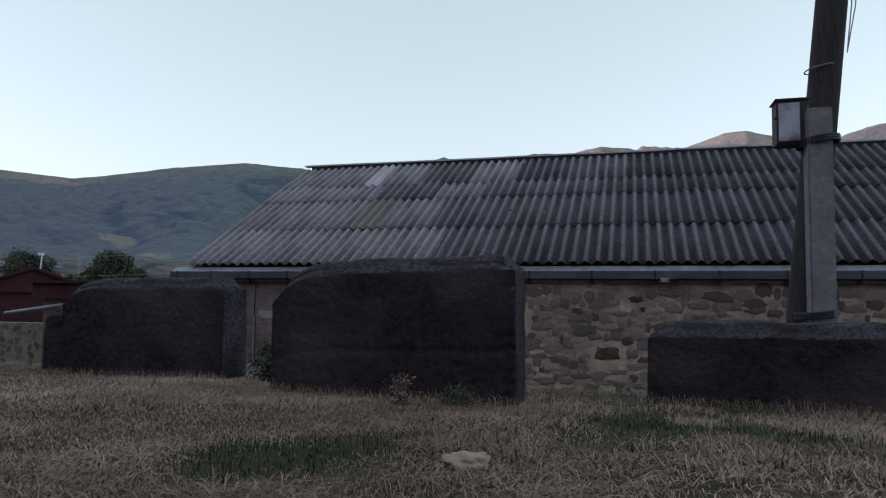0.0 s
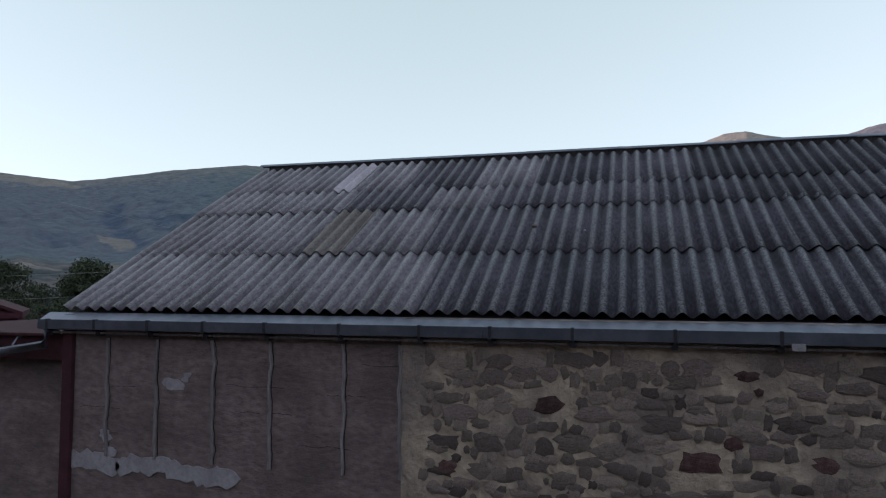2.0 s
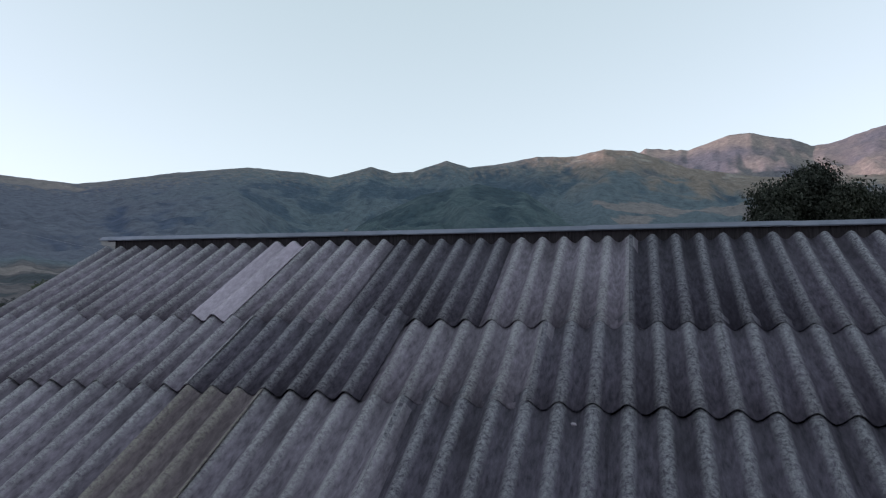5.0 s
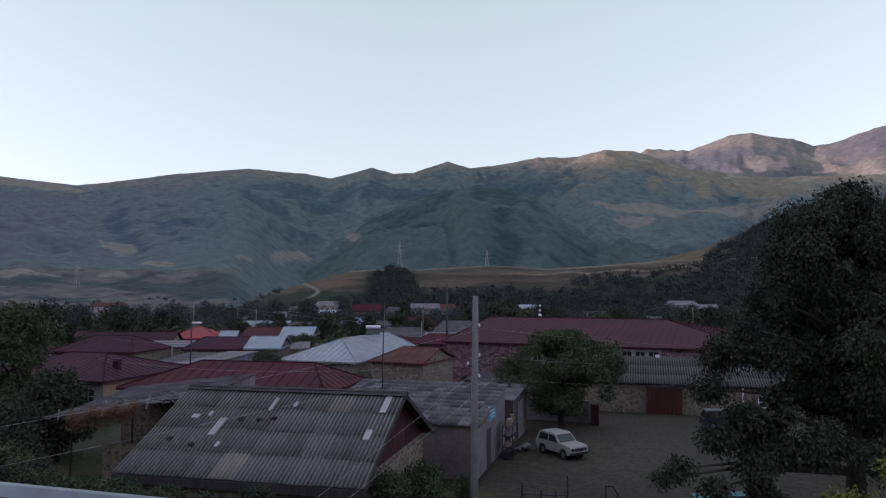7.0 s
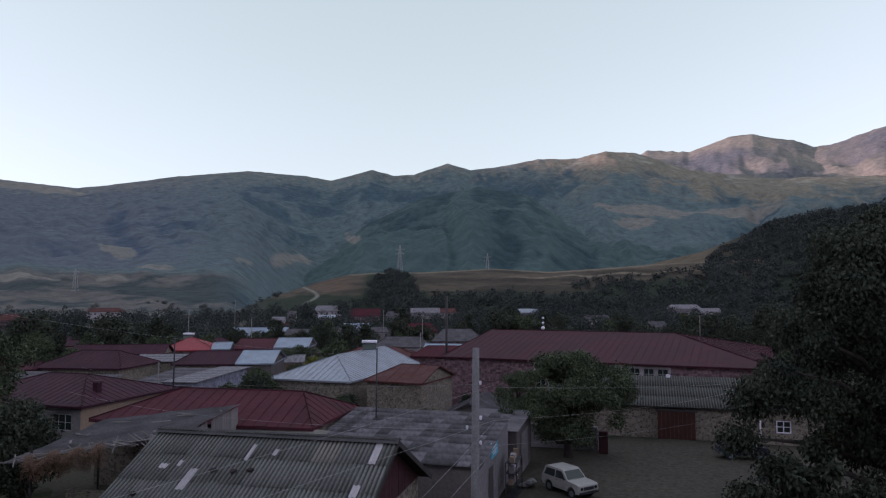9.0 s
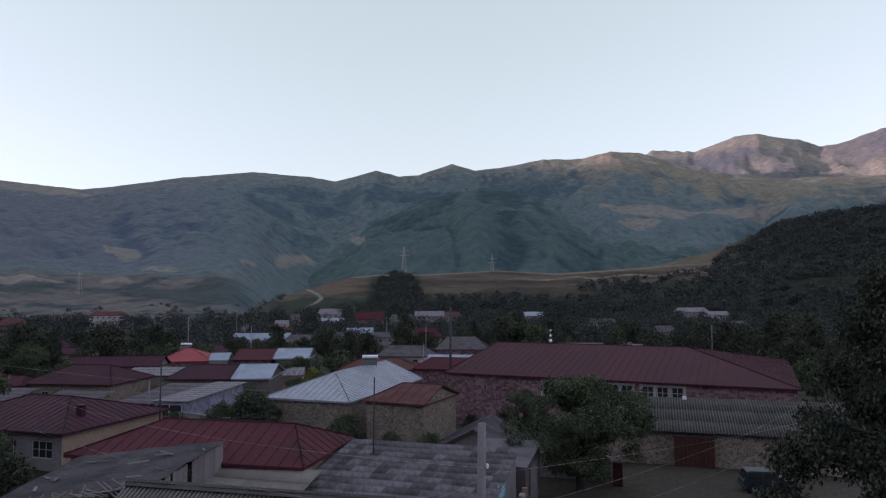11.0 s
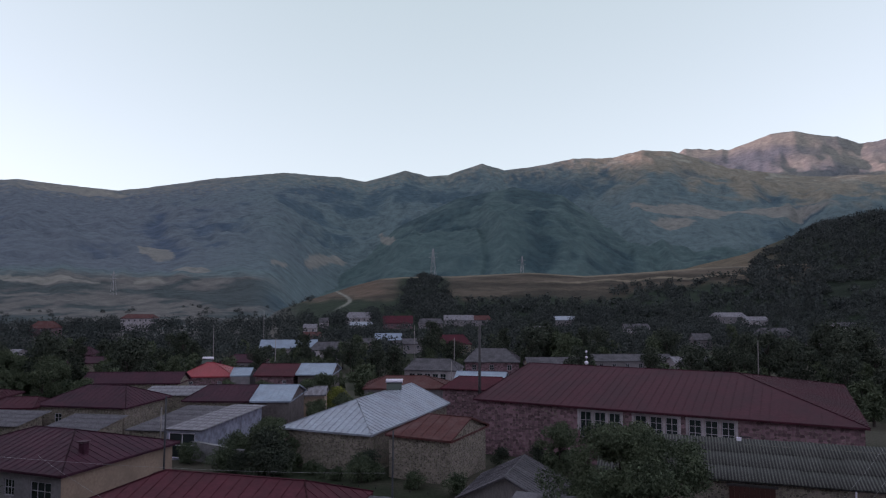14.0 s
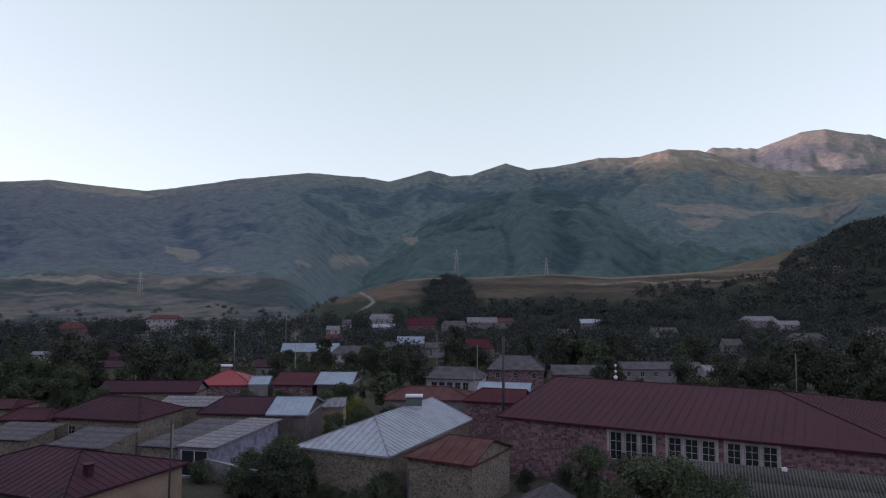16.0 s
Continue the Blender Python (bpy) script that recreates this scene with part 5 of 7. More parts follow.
ochre = home("plastered_house", "house with ochre side wall and maroon hipped roof", -55.6, 61.6, -1.0, 16.4, 13.0, -4.45, -2.55, "x", (6.0, 5.8), ROOF_PLUM, WALL_GREY, over=0.5, seams=0.75,
             windows=[("s", 9.4, 10.5, -6.6, -5.3), ("s", 12.2, 14.4, -6.7, -5.25)], chimney=(-49.6, 59.2, -3.5, 0.55), bars=(2, 1))
part("side_render", box((7.704, -6.0, -8.5), (7.73, 6.0, -4.5)), WALL_YELLOW, ochre, "ochre plaster on the side wall")
home("stone_house", "stone house with a broad maroon metal roof", -73.8, 85.5, 8.6, 12.9, 9.9, -4.5, -2.55, "x", (4.0, 3.5), ROOF_PLUM, WALL_STONE, over=0.4, seams=0.7, windows=[("s", 2.4, 3.4, -6.6, -5.5), ("s", 8.5, 9.5, -6.6, -5.5)])
home("bright_roofed_house", "house with a bright red metal hipped roof", -82.4, 118.4, 25.0, 9.6, 9.6, -4.95, -3.0, "x", (3.9, 4.5), ROOF_BRIGHT, WALL_TUFF, over=0.3, seams=0.8, windows=[("s", 1.6, 2.3, -6.3, -5.8), ("s", 6.4, 7.1, -6.3, -5.8)])
home("village_house", "stone house with a faded red metal roof", -69.7, 121.2, 16.0, 7.2, 10.0, -4.6, -3.1, "x", (0, 0), ROOF_RED, WALL_TUFF, seams=0.8, windows=[("s", 4.6, 5.3, -6.0, -5.4)])
home("village_house", "house with a pale blue metal roof", -63.3, 123.1, 18.0, 6.3, 9.8, -4.4, -3.0, "x", (0, 0), ROOF_BLUE, WALL_DARK, seams=0.7)
home("village_house", "stone house with a pale blue metal roof", -54.4, 96.2, 19.0, 5.3, 10.5, -4.4, -3.0, "x", (0, 0), ROOF_BLUE, WALL_DARK, seams=0.7)
home("village_house", "stone house with a dark maroon roof", -61.4, 94.4, 16.4, 9.2, 8.9, -4.6, -3.1, "x", (2.0, 0), ROOF_PLUM, WALL_STONE, seams=0.6)
home("village_house", "long low house with a maroon metal roof", -85.8, 104.0, 22.0, 15.4, 6.0, -4.7, -3.3, "x", (0, 0), ROOF_PLUM, WALL_STONE, seams=0.7)
home("village_house", "old house with a verandah and grey roof", -51.5, 150.5, 9.0, 11.6, 8.7, -6.19, -4.25, "x", (1.8, 2.4), ROOF_GREY, WHITEWASH, seams=0.5, windows=[("s", 1.0 + 1.6 * i, 2.2 + 1.6 * i, -8.4, -6.9) for i in range(5)])
home("village_house", "tuff house under a grey hipped roof", -44.5, 171.9, 12.5, 12.8, 11.6, -6.16, -3.55, "x", (2.6, 3.4), ROOF_GREY, WALL_TUFF, seams=0.5, windows=row_of(12, 3, -6.16))
home("village_house", "long shed under a rusty brown roof", -45.3, 120.4, 19.0, 14.2, 9.0, -5.64, -4.16, "x", (3.4, 4.2), ROOF_RUST, WALL_GREY, seams=0.8)
home("village_house", "annex with a pale blue sheet roof", -35.0, 128.5, 8.0, 8.6, 6.0, -4.9, -4.0, "x", (0, 0), ROOF_BLUE, WALL_TUFF, seams=0.8)
home("village_house", "low annex with a red metal roof", -33.2, 117.5, 4.0, 9.0, 7.0, -5.0, -3.5, "x", (2.2, 0), ROOF_RED, WALL_TUFF, seams=0.8)
home("village_house", "small tan shed with a sheet roof", -55.6, 106.6, 24.0, 5.0, 5.4, -5.5, -4.6, "x", (0, 0), ROOF_PALE, WALL_YELLOW, over=0.25, seams=0.5)
home("small_shed", "porch with a bleached blue sheet roof", -75.6, 118.2, 24.0, 3.4, 6.0, -4.7, -3.7, "x", (0, 0), ROOF_BLUE, WALL_GREY, over=0.1, seams=0.7, category="shed")
for label, cx, cy, w, d, ze, zr, hip, rm, wm in (
    ("long house with a pale blue metal roof", -130.8, 223.5, 19.5, 7, -9.3, -6.7, 0, ROOF_BLUE, WALL_GREY),
    ("plastered house under a grey slate roof", -112.8, 221.8, 15.9, 8, -9.3, -6.9, 2.5, ROOF_GREY, WHITEWASH),
    ("small grey house beside the plastered one", -119.4, 261.3, 8.0, 6, -10.0, -8.3, 0, ROOF_GREY, WALL_STONE),
    ("house with a light blue metal roof", -119.7, 283.9, 11.5, 6, -10.2, -7.6, 0, ROOF_BLUE, WALL_GREY),
    ("stone house with a dull red roof", -84.3, 262.6, 14.6, 7, -9.6, -6.3, 3, ROOF_RED, WALL_STONE),
    ("low annex with grey sheet roof", -99.5, 260.9, 8.0, 6, -9.8, -7.9, 0, ROOF_GREY, WALL_GREY),
    ("long farm shed with a weathered grey roof", -31.0, 181.8, 15.6, 8, -7.9, -6.1, 0, ROOF_GREY, WALL_STONE),
    ("low farm shed with grey corrugated roof", -15.2, 199.7, 20.8, 8, -7.8, -6.4, 0, ROOF_GREY, WALL_GREY),
    ("open shed with a sagging grey roof", -1.1, 197.2, 9.1, 7, -7.6, -6.4, 0, ROOF_PALE, WALL_GREY),
    ("two-storey tuff house with a red roof", -298.0, 272.2, 12.5, 8, -7.4, -4.3, 2.5, ROOF_RUST, WALL_TUFF),
    ("large pale house above the trees", -298.0, 334.8, 19.5, 8, -4.8, -2.7, 2.5, ROOF_RUST, WHITEWASH),
    ("tuff house with a brown roof among trees", -175.9, 178.5, 8.8, 7, -9.0, -6.9, 2, ROOF_PLUM, WALL_TUFF),
    ("low brown-roofed house in the gardens", -145.9, 150.6, 13.7, 7, -7.9, -6.6, 2, ROOF_PLUM, WALL_STONE),
    ("long dark house behind the bright roof", -111.5, 170.4, 11.6, 8, -8.4, -6.7, 3, ROOF_PLUM, WALL_GREY),
    ("pale house with a flat grey roof", -25.1, 401.0, 13.7, 7, -9.4, -7.2, 0, ROOF_GREY, WHITEWASH),
    ("plain tall house among the trees", 4.9, 302.0, 7.2, 6, -8.7, -6.3, 0, ROOF_GREY, WALL_GREY),
    ("old grey house with a broken roof edge", 35.4, 340.9, 16.3, 8, -8.6, -5.6, 2.5, ROOF_GREY, WALL_TUFF),
    ("house with pale sheet roofs under the hill", 53.4, 312.4, 15.4, 8, -8.1, -5.9, 2, ROOF_GREY, WHITEWASH),
    ("low annex with a bleached roof", 44.9, 281.4, 11.8, 6, -8.2, -7.0, 0, ROOF_PALE, WALL_GREY),
    ("distant house under the hill", 75.3, 405.6, 11.9, 7, -7.3, -5.3, 0, ROOF_GREY, WHITEWASH),
    ("long bleached roof among the trees", 23.7, 439.4, 18.7, 8, -4.0, -1.7, 1.5, ROOF_PALE, WALL_GREY),
    ("distant pale cottage among the trees", 36.4, 430.4, 13.3, 7, -5.6, -3.6, 0, ROOF_PALE, WHITEWASH),
    ("distant tuff house with a bright red roof", -156.3, 382.1, 17.3, 8, -7.6, -3.6, 0, ROOF_RED, WALL_TUFF),
    ("pale cottage with a grey roof by the road", -186.3, 393.7, 16.9, 8, -5.4, -2.1, 2, ROOF_PALE, WHITEWASH),
    ("white-walled cottage in the gardens", -196.9, 368.8, 5.2, 6, -7.3, -4.8, 0, ROOF_GREY, WHITEWASH),
    ("distant cottage with a pale flat roof", -171.5, 366.1, 13.2, 6, -8.5, -6.8, 0, ROOF_SILVER, WHITEWASH),
    ("brown-roofed cottage beside the gardens", -168.4, 305.0, 8.5, 6, -11.0, -9.0, 0, ROOF_RUST, WALL_TUFF),
    ("white cottage in the trees", -195.8, 351.5, 7.4, 6, -9.6, -7.6, 0, ROOF_PALE, WHITEWASH),
    ("distant grey house among trees", -138.5, 388.3, 14.7, 7, -7.9, -5.2, 1.5, ROOF_GREY, WALL_GREY),
    ("long pale distant house", -126.3, 403.1, 17.7, 7, -6.3, -3.5, 0, ROOF_PALE, WALL_GREY),
    ("distant house with a grey roof", -115.0, 408.0, 14.5, 7, -6.3, -3.8, 1.5, ROOF_RUST, WALL_GREY),
    ("distant low shed with a pale roof", -70.4, 368.8, 9.1, 6, -9.4, -7.6, 0, ROOF_PALE, WALL_GREY),
    ("distant house with pale ridge", -66.8, 421.0, 12.3, 7, -6.3, -4.1, 0, ROOF_SILVER, WALL_GREY),
    ("white-walled cottage low in the trees", -205.5, 180.6, 4.5, 6, -9.4, -8.6, 0, ROOF_PALE, WHITEWASH),
    ("low red-roofed outhouse at the slope", -95.5, 86.4, 6.1, 7, -5.0, -4.2, 1, ROOF_MAROON, WALL_STONE),
    ("long weathered shed below the maroon house", -81.8, 80.2, 6.1, 6, -4.6, -3.7, 1, ROOF_MAROON, WALL_STONE),
):
    home("village_house", label, cx, cy, 20.9, w, d, ze, zr, "x", (hip, hip), rm, wm, over=0.3, seams=0.7 if w > 5 else 0, windows=row_of(w - 0.6, max(1, int(w / 3.2)), ze))
mono_shed("blue_shed", "blue-plastered shed with a pale sloping sheet roof", -55.5, -51.9, 74.6, 89.6, -8.2, -4.95, -4.75, ROOF_PALE, WALL_BLUE, 0.2, seed=8, pitch=0.3, wave=0.02, turn=8.0, holes=[("s", 0.25, 3.3, -7.9, -5.3)])
mono_shed("small_shed", "lean-to with loose grey corrugated sheets", -61.2, -56.6, 75.6, 88.0, -8.2, -5.55, -4.95, ROOF_GREY, WALL_STONE, 0.3, pitch=0.25, wave=0.035, seed=14, turn=9.0, row=2.4)
mono_shed("small_shed", "bent sheet roof over a woodstore", -71.5, -65.2, 73.8, 79.6, -8.2, -6.0, -5.2, ROOF_GREY, WALL_STONE, 0.3, pitch=0.25, wave=0.035, seed=15, turn=8.0)
mono_shed("small_shed", "stone store with bleached loose roofing", -74.8, -66.4, 93.0, 97.6, -8.2, -4.75, -4.15, ROOF_PALE, WALL_STONE, 0.3, pitch=0.25, seed=10, turn=20.0)
mono_shed("small_shed", "grey store behind the maroon house", -80.6, -74.8, 71.8, 77.0, -8.2, -5.5, -4.8, ROOF_GREY, WALL_STONE, 0.3, pitch=0.25, seed=9, turn=12.0)
mono_shed("small_shed", "low shed with a rough corrugated roof below the red house", -26.2, -21.0, 43.6, 46.3, -7.5, -4.15, -3.55, ASB_TAN, WALL_STONE, 0.2, pitch=0.18, seed=7)
part("coping", box((-5.0, -0.2, 1.85), (5.0, 0.25, 1.95), 0.02), CONCRETE, part("wall", box((-4.9, -0.15, -0.6), (4.9, 0.15, 1.85), 0.02), CONCRETE, thing("garden_wall", "pale block wall of a garden", "wall", at=(-48.8, 74.4, -8.05), turn=-14.5)))
PLAN = VILLAGE


def near_house():
    rng = random.Random(8)
    x0, x1, y0, y1, zb, ze, zr = -19.0, -10.0, 24.9, 34.1, -6.2, -2.75, -0.45
    root = thing("old_house", "old stone house with patched corrugated roof and dark red gable", "house", "village houses")
    front = bmesh.new()
    add_facade(front, (x0, y0, zb), (1, 0, 0), x1 - x0, zb, ze - 0.15, 0.4, [])
    part("wall", front, WALL_STONE, root)
    wb = bmesh.new()
    add_facade(wb, (x1, y0 + 0.4, zb), (0, 1, 0), y1 - y0 - 0.8, zb, ze - 0.15, 0.4, [(5.6, 6.4, -5.2, -3.9)])
    part("wall", wb, WALL_STONE, root, "rough stone and ochre plaster wall")
    for o, u, ln in (((x1, y1, zb), (-1, 0, 0), x1 - x0), ((x0, y1 - 0.4, zb), (0, -1, 0), y1 - y0 - 0.8)):
        part("wall", add_facade(bmesh.new(), o, u, ln, zb, ze - 0.15, 0.4, []), WALL_STONE, root)
    window_at(root, (x1, y0 + 0.4, zb), (0, 1, 0), 5.6, 6.4, -5.2, -3.9, TIMBER)
    ym = (y0 + y1) / 2
    for xs in (x1 - 0.05, x0 - 0.05):
        g = new("gable")
        g.parent = root
        tagged(g, "dark red painted gable boarding")
        y = y0 + 0.05
        while y < y1 - 0.1:
            w = rng.uniform(0.24, 0.34)
            ya, yb = y, min(y + w - 0.012, y1 - 0.05)
            ha, hb = [ze - 0.2 + (zr - 0.1 - ze + 0.2) * (1 - abs(q - ym) / (ym - y0)) for q in (ya, yb)]
            pts = [(xs, ya, ze - 0.2), (xs, yb, ze - 0.2), (xs, yb, hb)] + ([(xs, ym, zr - 0.1)] if ya < ym < yb else []) + [(xs, ya, ha)]
            bm = bmesh.new()
            add_prism(bm, pts, (0.06 + rng.uniform(0, 0.02), 0, 0))
            part("board", bm, BRICK_RED, g)
            y += w
    over = 0.45
    half = ym - y0 + over
    sl = (zr - ze) / (ym - y0)
    ln = math.hypot(half, half * sl)
    ang = math.degrees(math.atan(sl))
    rows, pitch = 4, 0.165
    w = pitch * 6
    rl = ln / rows
    meshes = {m: mesh_of("sheet", corrugated(w + pitch / 2, rl + 0.15, pitch, 0.024, 0.008, 6), m, True) for m in (ASB_OLD, ASB_TAN)}
    roof = new("roof")
    roof.parent = root
    tagged(roof, "old grey corrugated asbestos sheets with pale patches")
    L = x1 - x0 + 1.0
    for side in (0, 1):
        for r in range(rows):
            x = 0.0
            while x < L - 0.2:
                u = rng.random()
                ob = new("sheet", meshes[ASB_TAN if u < 0.1 else ASB_OLD])
                ob.parent = roof
                d = r * rl + rng.uniform(-0.03, 0.03)
                zz = ze - over * sl + d * math.sin(radians(ang)) + 0.02 + rng.uniform(0, 0.012)
                yy = d * math.cos(radians(ang))
                if side == 0:
                    ob.matrix_basis = pose(x0 - 0.5 + x + rng.uniform(-0.015, 0.015), y0 - over + yy, zz, ang - 0.6 + rng.uniform(-0.4, 0.4), 0, rng.uniform(-0.6, 0.6))
                else:
                    ob.matrix_basis = pose(x0 - 0.5 + x + w, y1 + over - yy, zz, ang - 0.6, 0, 180)
                x += w
    # loose pale pieces that patch the slope
    for fx, fd, l, wv in ((0.27, 0.42, 1.1, 2), (0.45, 0.72, 0.9, 1), (0.9, 0.45, 0.6, 1.5), (0.93, 0.75, 1.2, 1.5), (0.13, 0.6, 0.25, 2), (0.19, 0.63, 0.3, 1), (0.55, 0.78, 0.35, 1), (0.33, 0.3, 0.3, 1)):
        ob = part("patch", corrugated(wv * pitch, l, pitch, 0.024, 0.008, 6), ASB_NEW, roof, "pale patch of newer sheet")
        d = fd * ln
        ob.matrix_basis = pose(x0 - 0.5 + round(fx * L / pitch) * pitch, y0 - over + d * math.cos(radians(ang)), ze - over * sl + d * math.sin(radians(ang)) + 0.06, ang - 0.6)
    for fx, fd in ((0.12, 0.35), (0.5, 0.62), (0.36, 0.6), (0.23, 0.3), (0.44, 0.6)):
        bm = bmesh.new()
        bmesh.ops.create_icosphere(bm, subdivisions=2, radius=0.13)
        for v in bm.verts:
            v.co *= 1 + 0.4 * noise.noise(v.co * 9 + Vector((fx * 9, 0, 0)))
            v.co.z *= 0.5
        ob = part("weight_stone", bm, BASALT, roof, "dark stone that weighs the sheets down", True)
        d = fd * ln
        ob.location = (x0 - 0.5 + fx * L, y0 - over + d * math.cos(radians(ang)), ze - over * sl + d * math.sin(radians(ang)) + 0.09)
    under = bmesh.new()
    for s in (1, -1):
        ya, yb = (y0 - over + 0.03, ym) if s == 1 else (y1 + over - 0.03, ym)
        pts = [(x0 - 0.45, ya, ze - over * sl - 0.1), (x0 - 0.45, yb, zr - 0.1), (x0 - 0.45, yb, zr - 0.02), (x0 - 0.45, ya, ze - over * sl - 0.03)]
        add_prism(under, pts, (L - 0.1, 0, 0))
    part("roof_deck", under, TIMBER_DARK, root)
    part("fascia", box((x0 - 0.5, y0 - over - 0.03, ze - over * sl - 0.35), (x1 + 0.5, y0 - over + 0.03, ze - over * sl - 0.06)), TIMBER_DARK, root, "dark fascia board")
    for s in (1, -1):
        bm = bmesh.new()
        pts = [(x1 + 0.48, (y0 - over if s == 1 else y1 + over), ze - over * sl - 0.2), (x1 + 0.48, ym, zr - 0.2), (x1 + 0.48, ym, zr + 0.02), (x1 + 0.48, (y0 - over if s == 1 else y1 + over), ze - over * sl + 0.02)]
        add_prism(bm, pts, (0.04, 0, 0))
        part("bargeboard", bm, TIMBER_DARK, root)
    bm = bmesh.new()
    add_prism(bm, [(x0 - 0.55, ym - 0.3, zr - 0.06), (x0 - 0.55, ym, zr + 0.1), (x0 - 0.55, ym + 0.3, zr - 0.06), (x0 - 0.55, ym, zr + 0.07)], (L + 0.1, 0, 0))
    part("ridge_cap", bm, BOX_DARK, root, "dark bent-metal ridge cap")

    root.matrix_basis = pose(-17.2, 35.4, 0, 0, 0, 3.0) @ pose(17.4, -35.6, 0) @ PLAN


near_house()


def ruined_shed():
    """The long shed with a slipping felt roof, its boards coming loose on the low side."""
    rng = random.Random(12)
    root = thing("ruined_shed", "tumbledown plank shed with a sagging felt roof", "shed", "village sheds")
    A, D, C, B = Vector((-21.4, 38.2, -0.95)), Vector((-20.3, 31.2, -1.25)), Vector((-25.6, 27.4, -1.85)), Vector((-28.6, 36.6, -1.75))
    nu, nv = 16, 12
    bm = bmesh.new()
    g = [[None] * (nv + 1) for _ in range(nu + 1)]
    for i in range(nu + 1):
        for j in range(nv + 1):
            u, v = i / nu, j / nv
            p = (A * (1 - u) + B * u) * (1 - v) + (D * (1 - u) + C * u) * v
            p.z += 0.1 * noise.noise(p * 0.8) - 0.18 * math.sin(math.pi * u) * math.sin(math.pi * v)
            if j == nv:
                p += Vector((0.25 * noise.noise(p * 3), 0.35 * noise.noise(p * 2.2), 0))
            g[i][j] = bm.verts.new(p)
    for i in range(nu):
        for j in range(nv):
            bm.faces.new((g[i][j], g[i][j + 1], g[i + 1][j + 1], g[i + 1][j]))
    bmesh.ops.solidify(bm, geom=bm.faces[:], thickness=0.06)
    roof = part("roof", bm, ROOF_GREY, root, "sagging grey felt and board roof")
    for i in range(40):         # broken boards along the low edge
        u = rng.uniform(0.1, 0.98)
        p = D * (1 - u) + C * u
        d = Vector((rng.uniform(-1.3, 1.1), rng.uniform(-0.5, 0.6), rng.uniform(-0.3, 0.15)))
        bm = bmesh.new()
        add_tube(bm, [p - d * 0.8 + Vector((0, 0.4, 0.1)), p + d * rng.uniform(0.5, 1.3)], rng.uniform(0.016, 0.03), 4)
        part("loose_board", bm, TIMBER, roof)
    for i in range(9):          # pale scraps lying on top
        u, v = rng.uniform(0.05, 0.95), rng.uniform(0.1, 0.8)
        p = (A * (1 - u) + B * u) * (1 - v) + (D * (1 - u) + C * u) * v
        l = rng.uniform(0.3, 0.9)
        ob = part("scrap_board", box((-l, -0.05, -0.02), (l, 0.05, 0.02)), TIMBER, roof)
        ob.matrix_basis = pose(p.x, p.y, p.z + 0.02, 0, 4, rng.uniform(0, 180))
    # plank side under the high edge
    n = 34
    for i in range(n):
        u = i / n
        if 0.42 < u < 0.5 or (u > 0.66 and rng.random() < 0.6):
            continue
        p = A * (1 - u) + D * u
        w = (A - D).length / n * 0.93
        ob = part("plank", box((0, 0, -2.6), (0.03, w, -0.1 - rng.uniform(0, 0.12))), TIMBER, root)
        ob.matrix_basis = pose(p.x - 0.25, p.y - w, p.z, 0, 0, 8.0)
    part("back_wall", box((-27.6, 35.9, -5.5), (-21.6, 36.2, -1.9)), WALL_STONE, root, "rubble back wall")
    part("low_wall", box((-24.6, 29.6, -5.5), (-20.6, 30.0, -3.4), 0.05), WALL_STONE, root, "crumbling rubble wall")
    for x, y in ((-21.0, 32.6), (-23.4, 30.2), (-25.8, 29.0)):
        part("post", tube([(x, y, -5.5), (x, y, -1.5)], 0.05, 7), TIMBER_DARK, root)


ruined_shed()


def hay_heap():
    """Old hay that spills from the low side of the ruined shed."""
    rng = np.random.RandomState(31)
    root = thing("hay_heap", "brown heap of old hay spilling from a shed", "hay")
    n = 9000
    t, q = rng.rand(n), rng.rand(n)
    k = 0.42 + 0.45 * t
    out = rng.uniform(-0.3, 0.9, n)
    x, y = -20.3 - 5.3 * k + 0.58 * out, 31.2 - 3.8 * k - 0.81 * out
    z = -1.2 - 0.6 * k - 0.55 * q * (0.5 + out) + 0.12 * np.sin(t * 21)
    a = rng.rand(n) * 2 * math.pi
    l = rng.uniform(0.1, 0.32, n)
    d = np.stack([np.cos(a) * l, np.sin(a) * l, rng.normal(-0.1, 0.4, n) * l], -1)
    w = np.stack([-np.sin(a), np.cos(a), 0 * a], -1) * 0.012
    p = np.stack([x, y, z], -1)
    v = np.stack([p - w, p + w, p + d], 1).reshape(-1, 3)
    from_arrays("straw", v, np.arange(3 * n).reshape(n, 3), HAY, parent=root)


hay_heap()


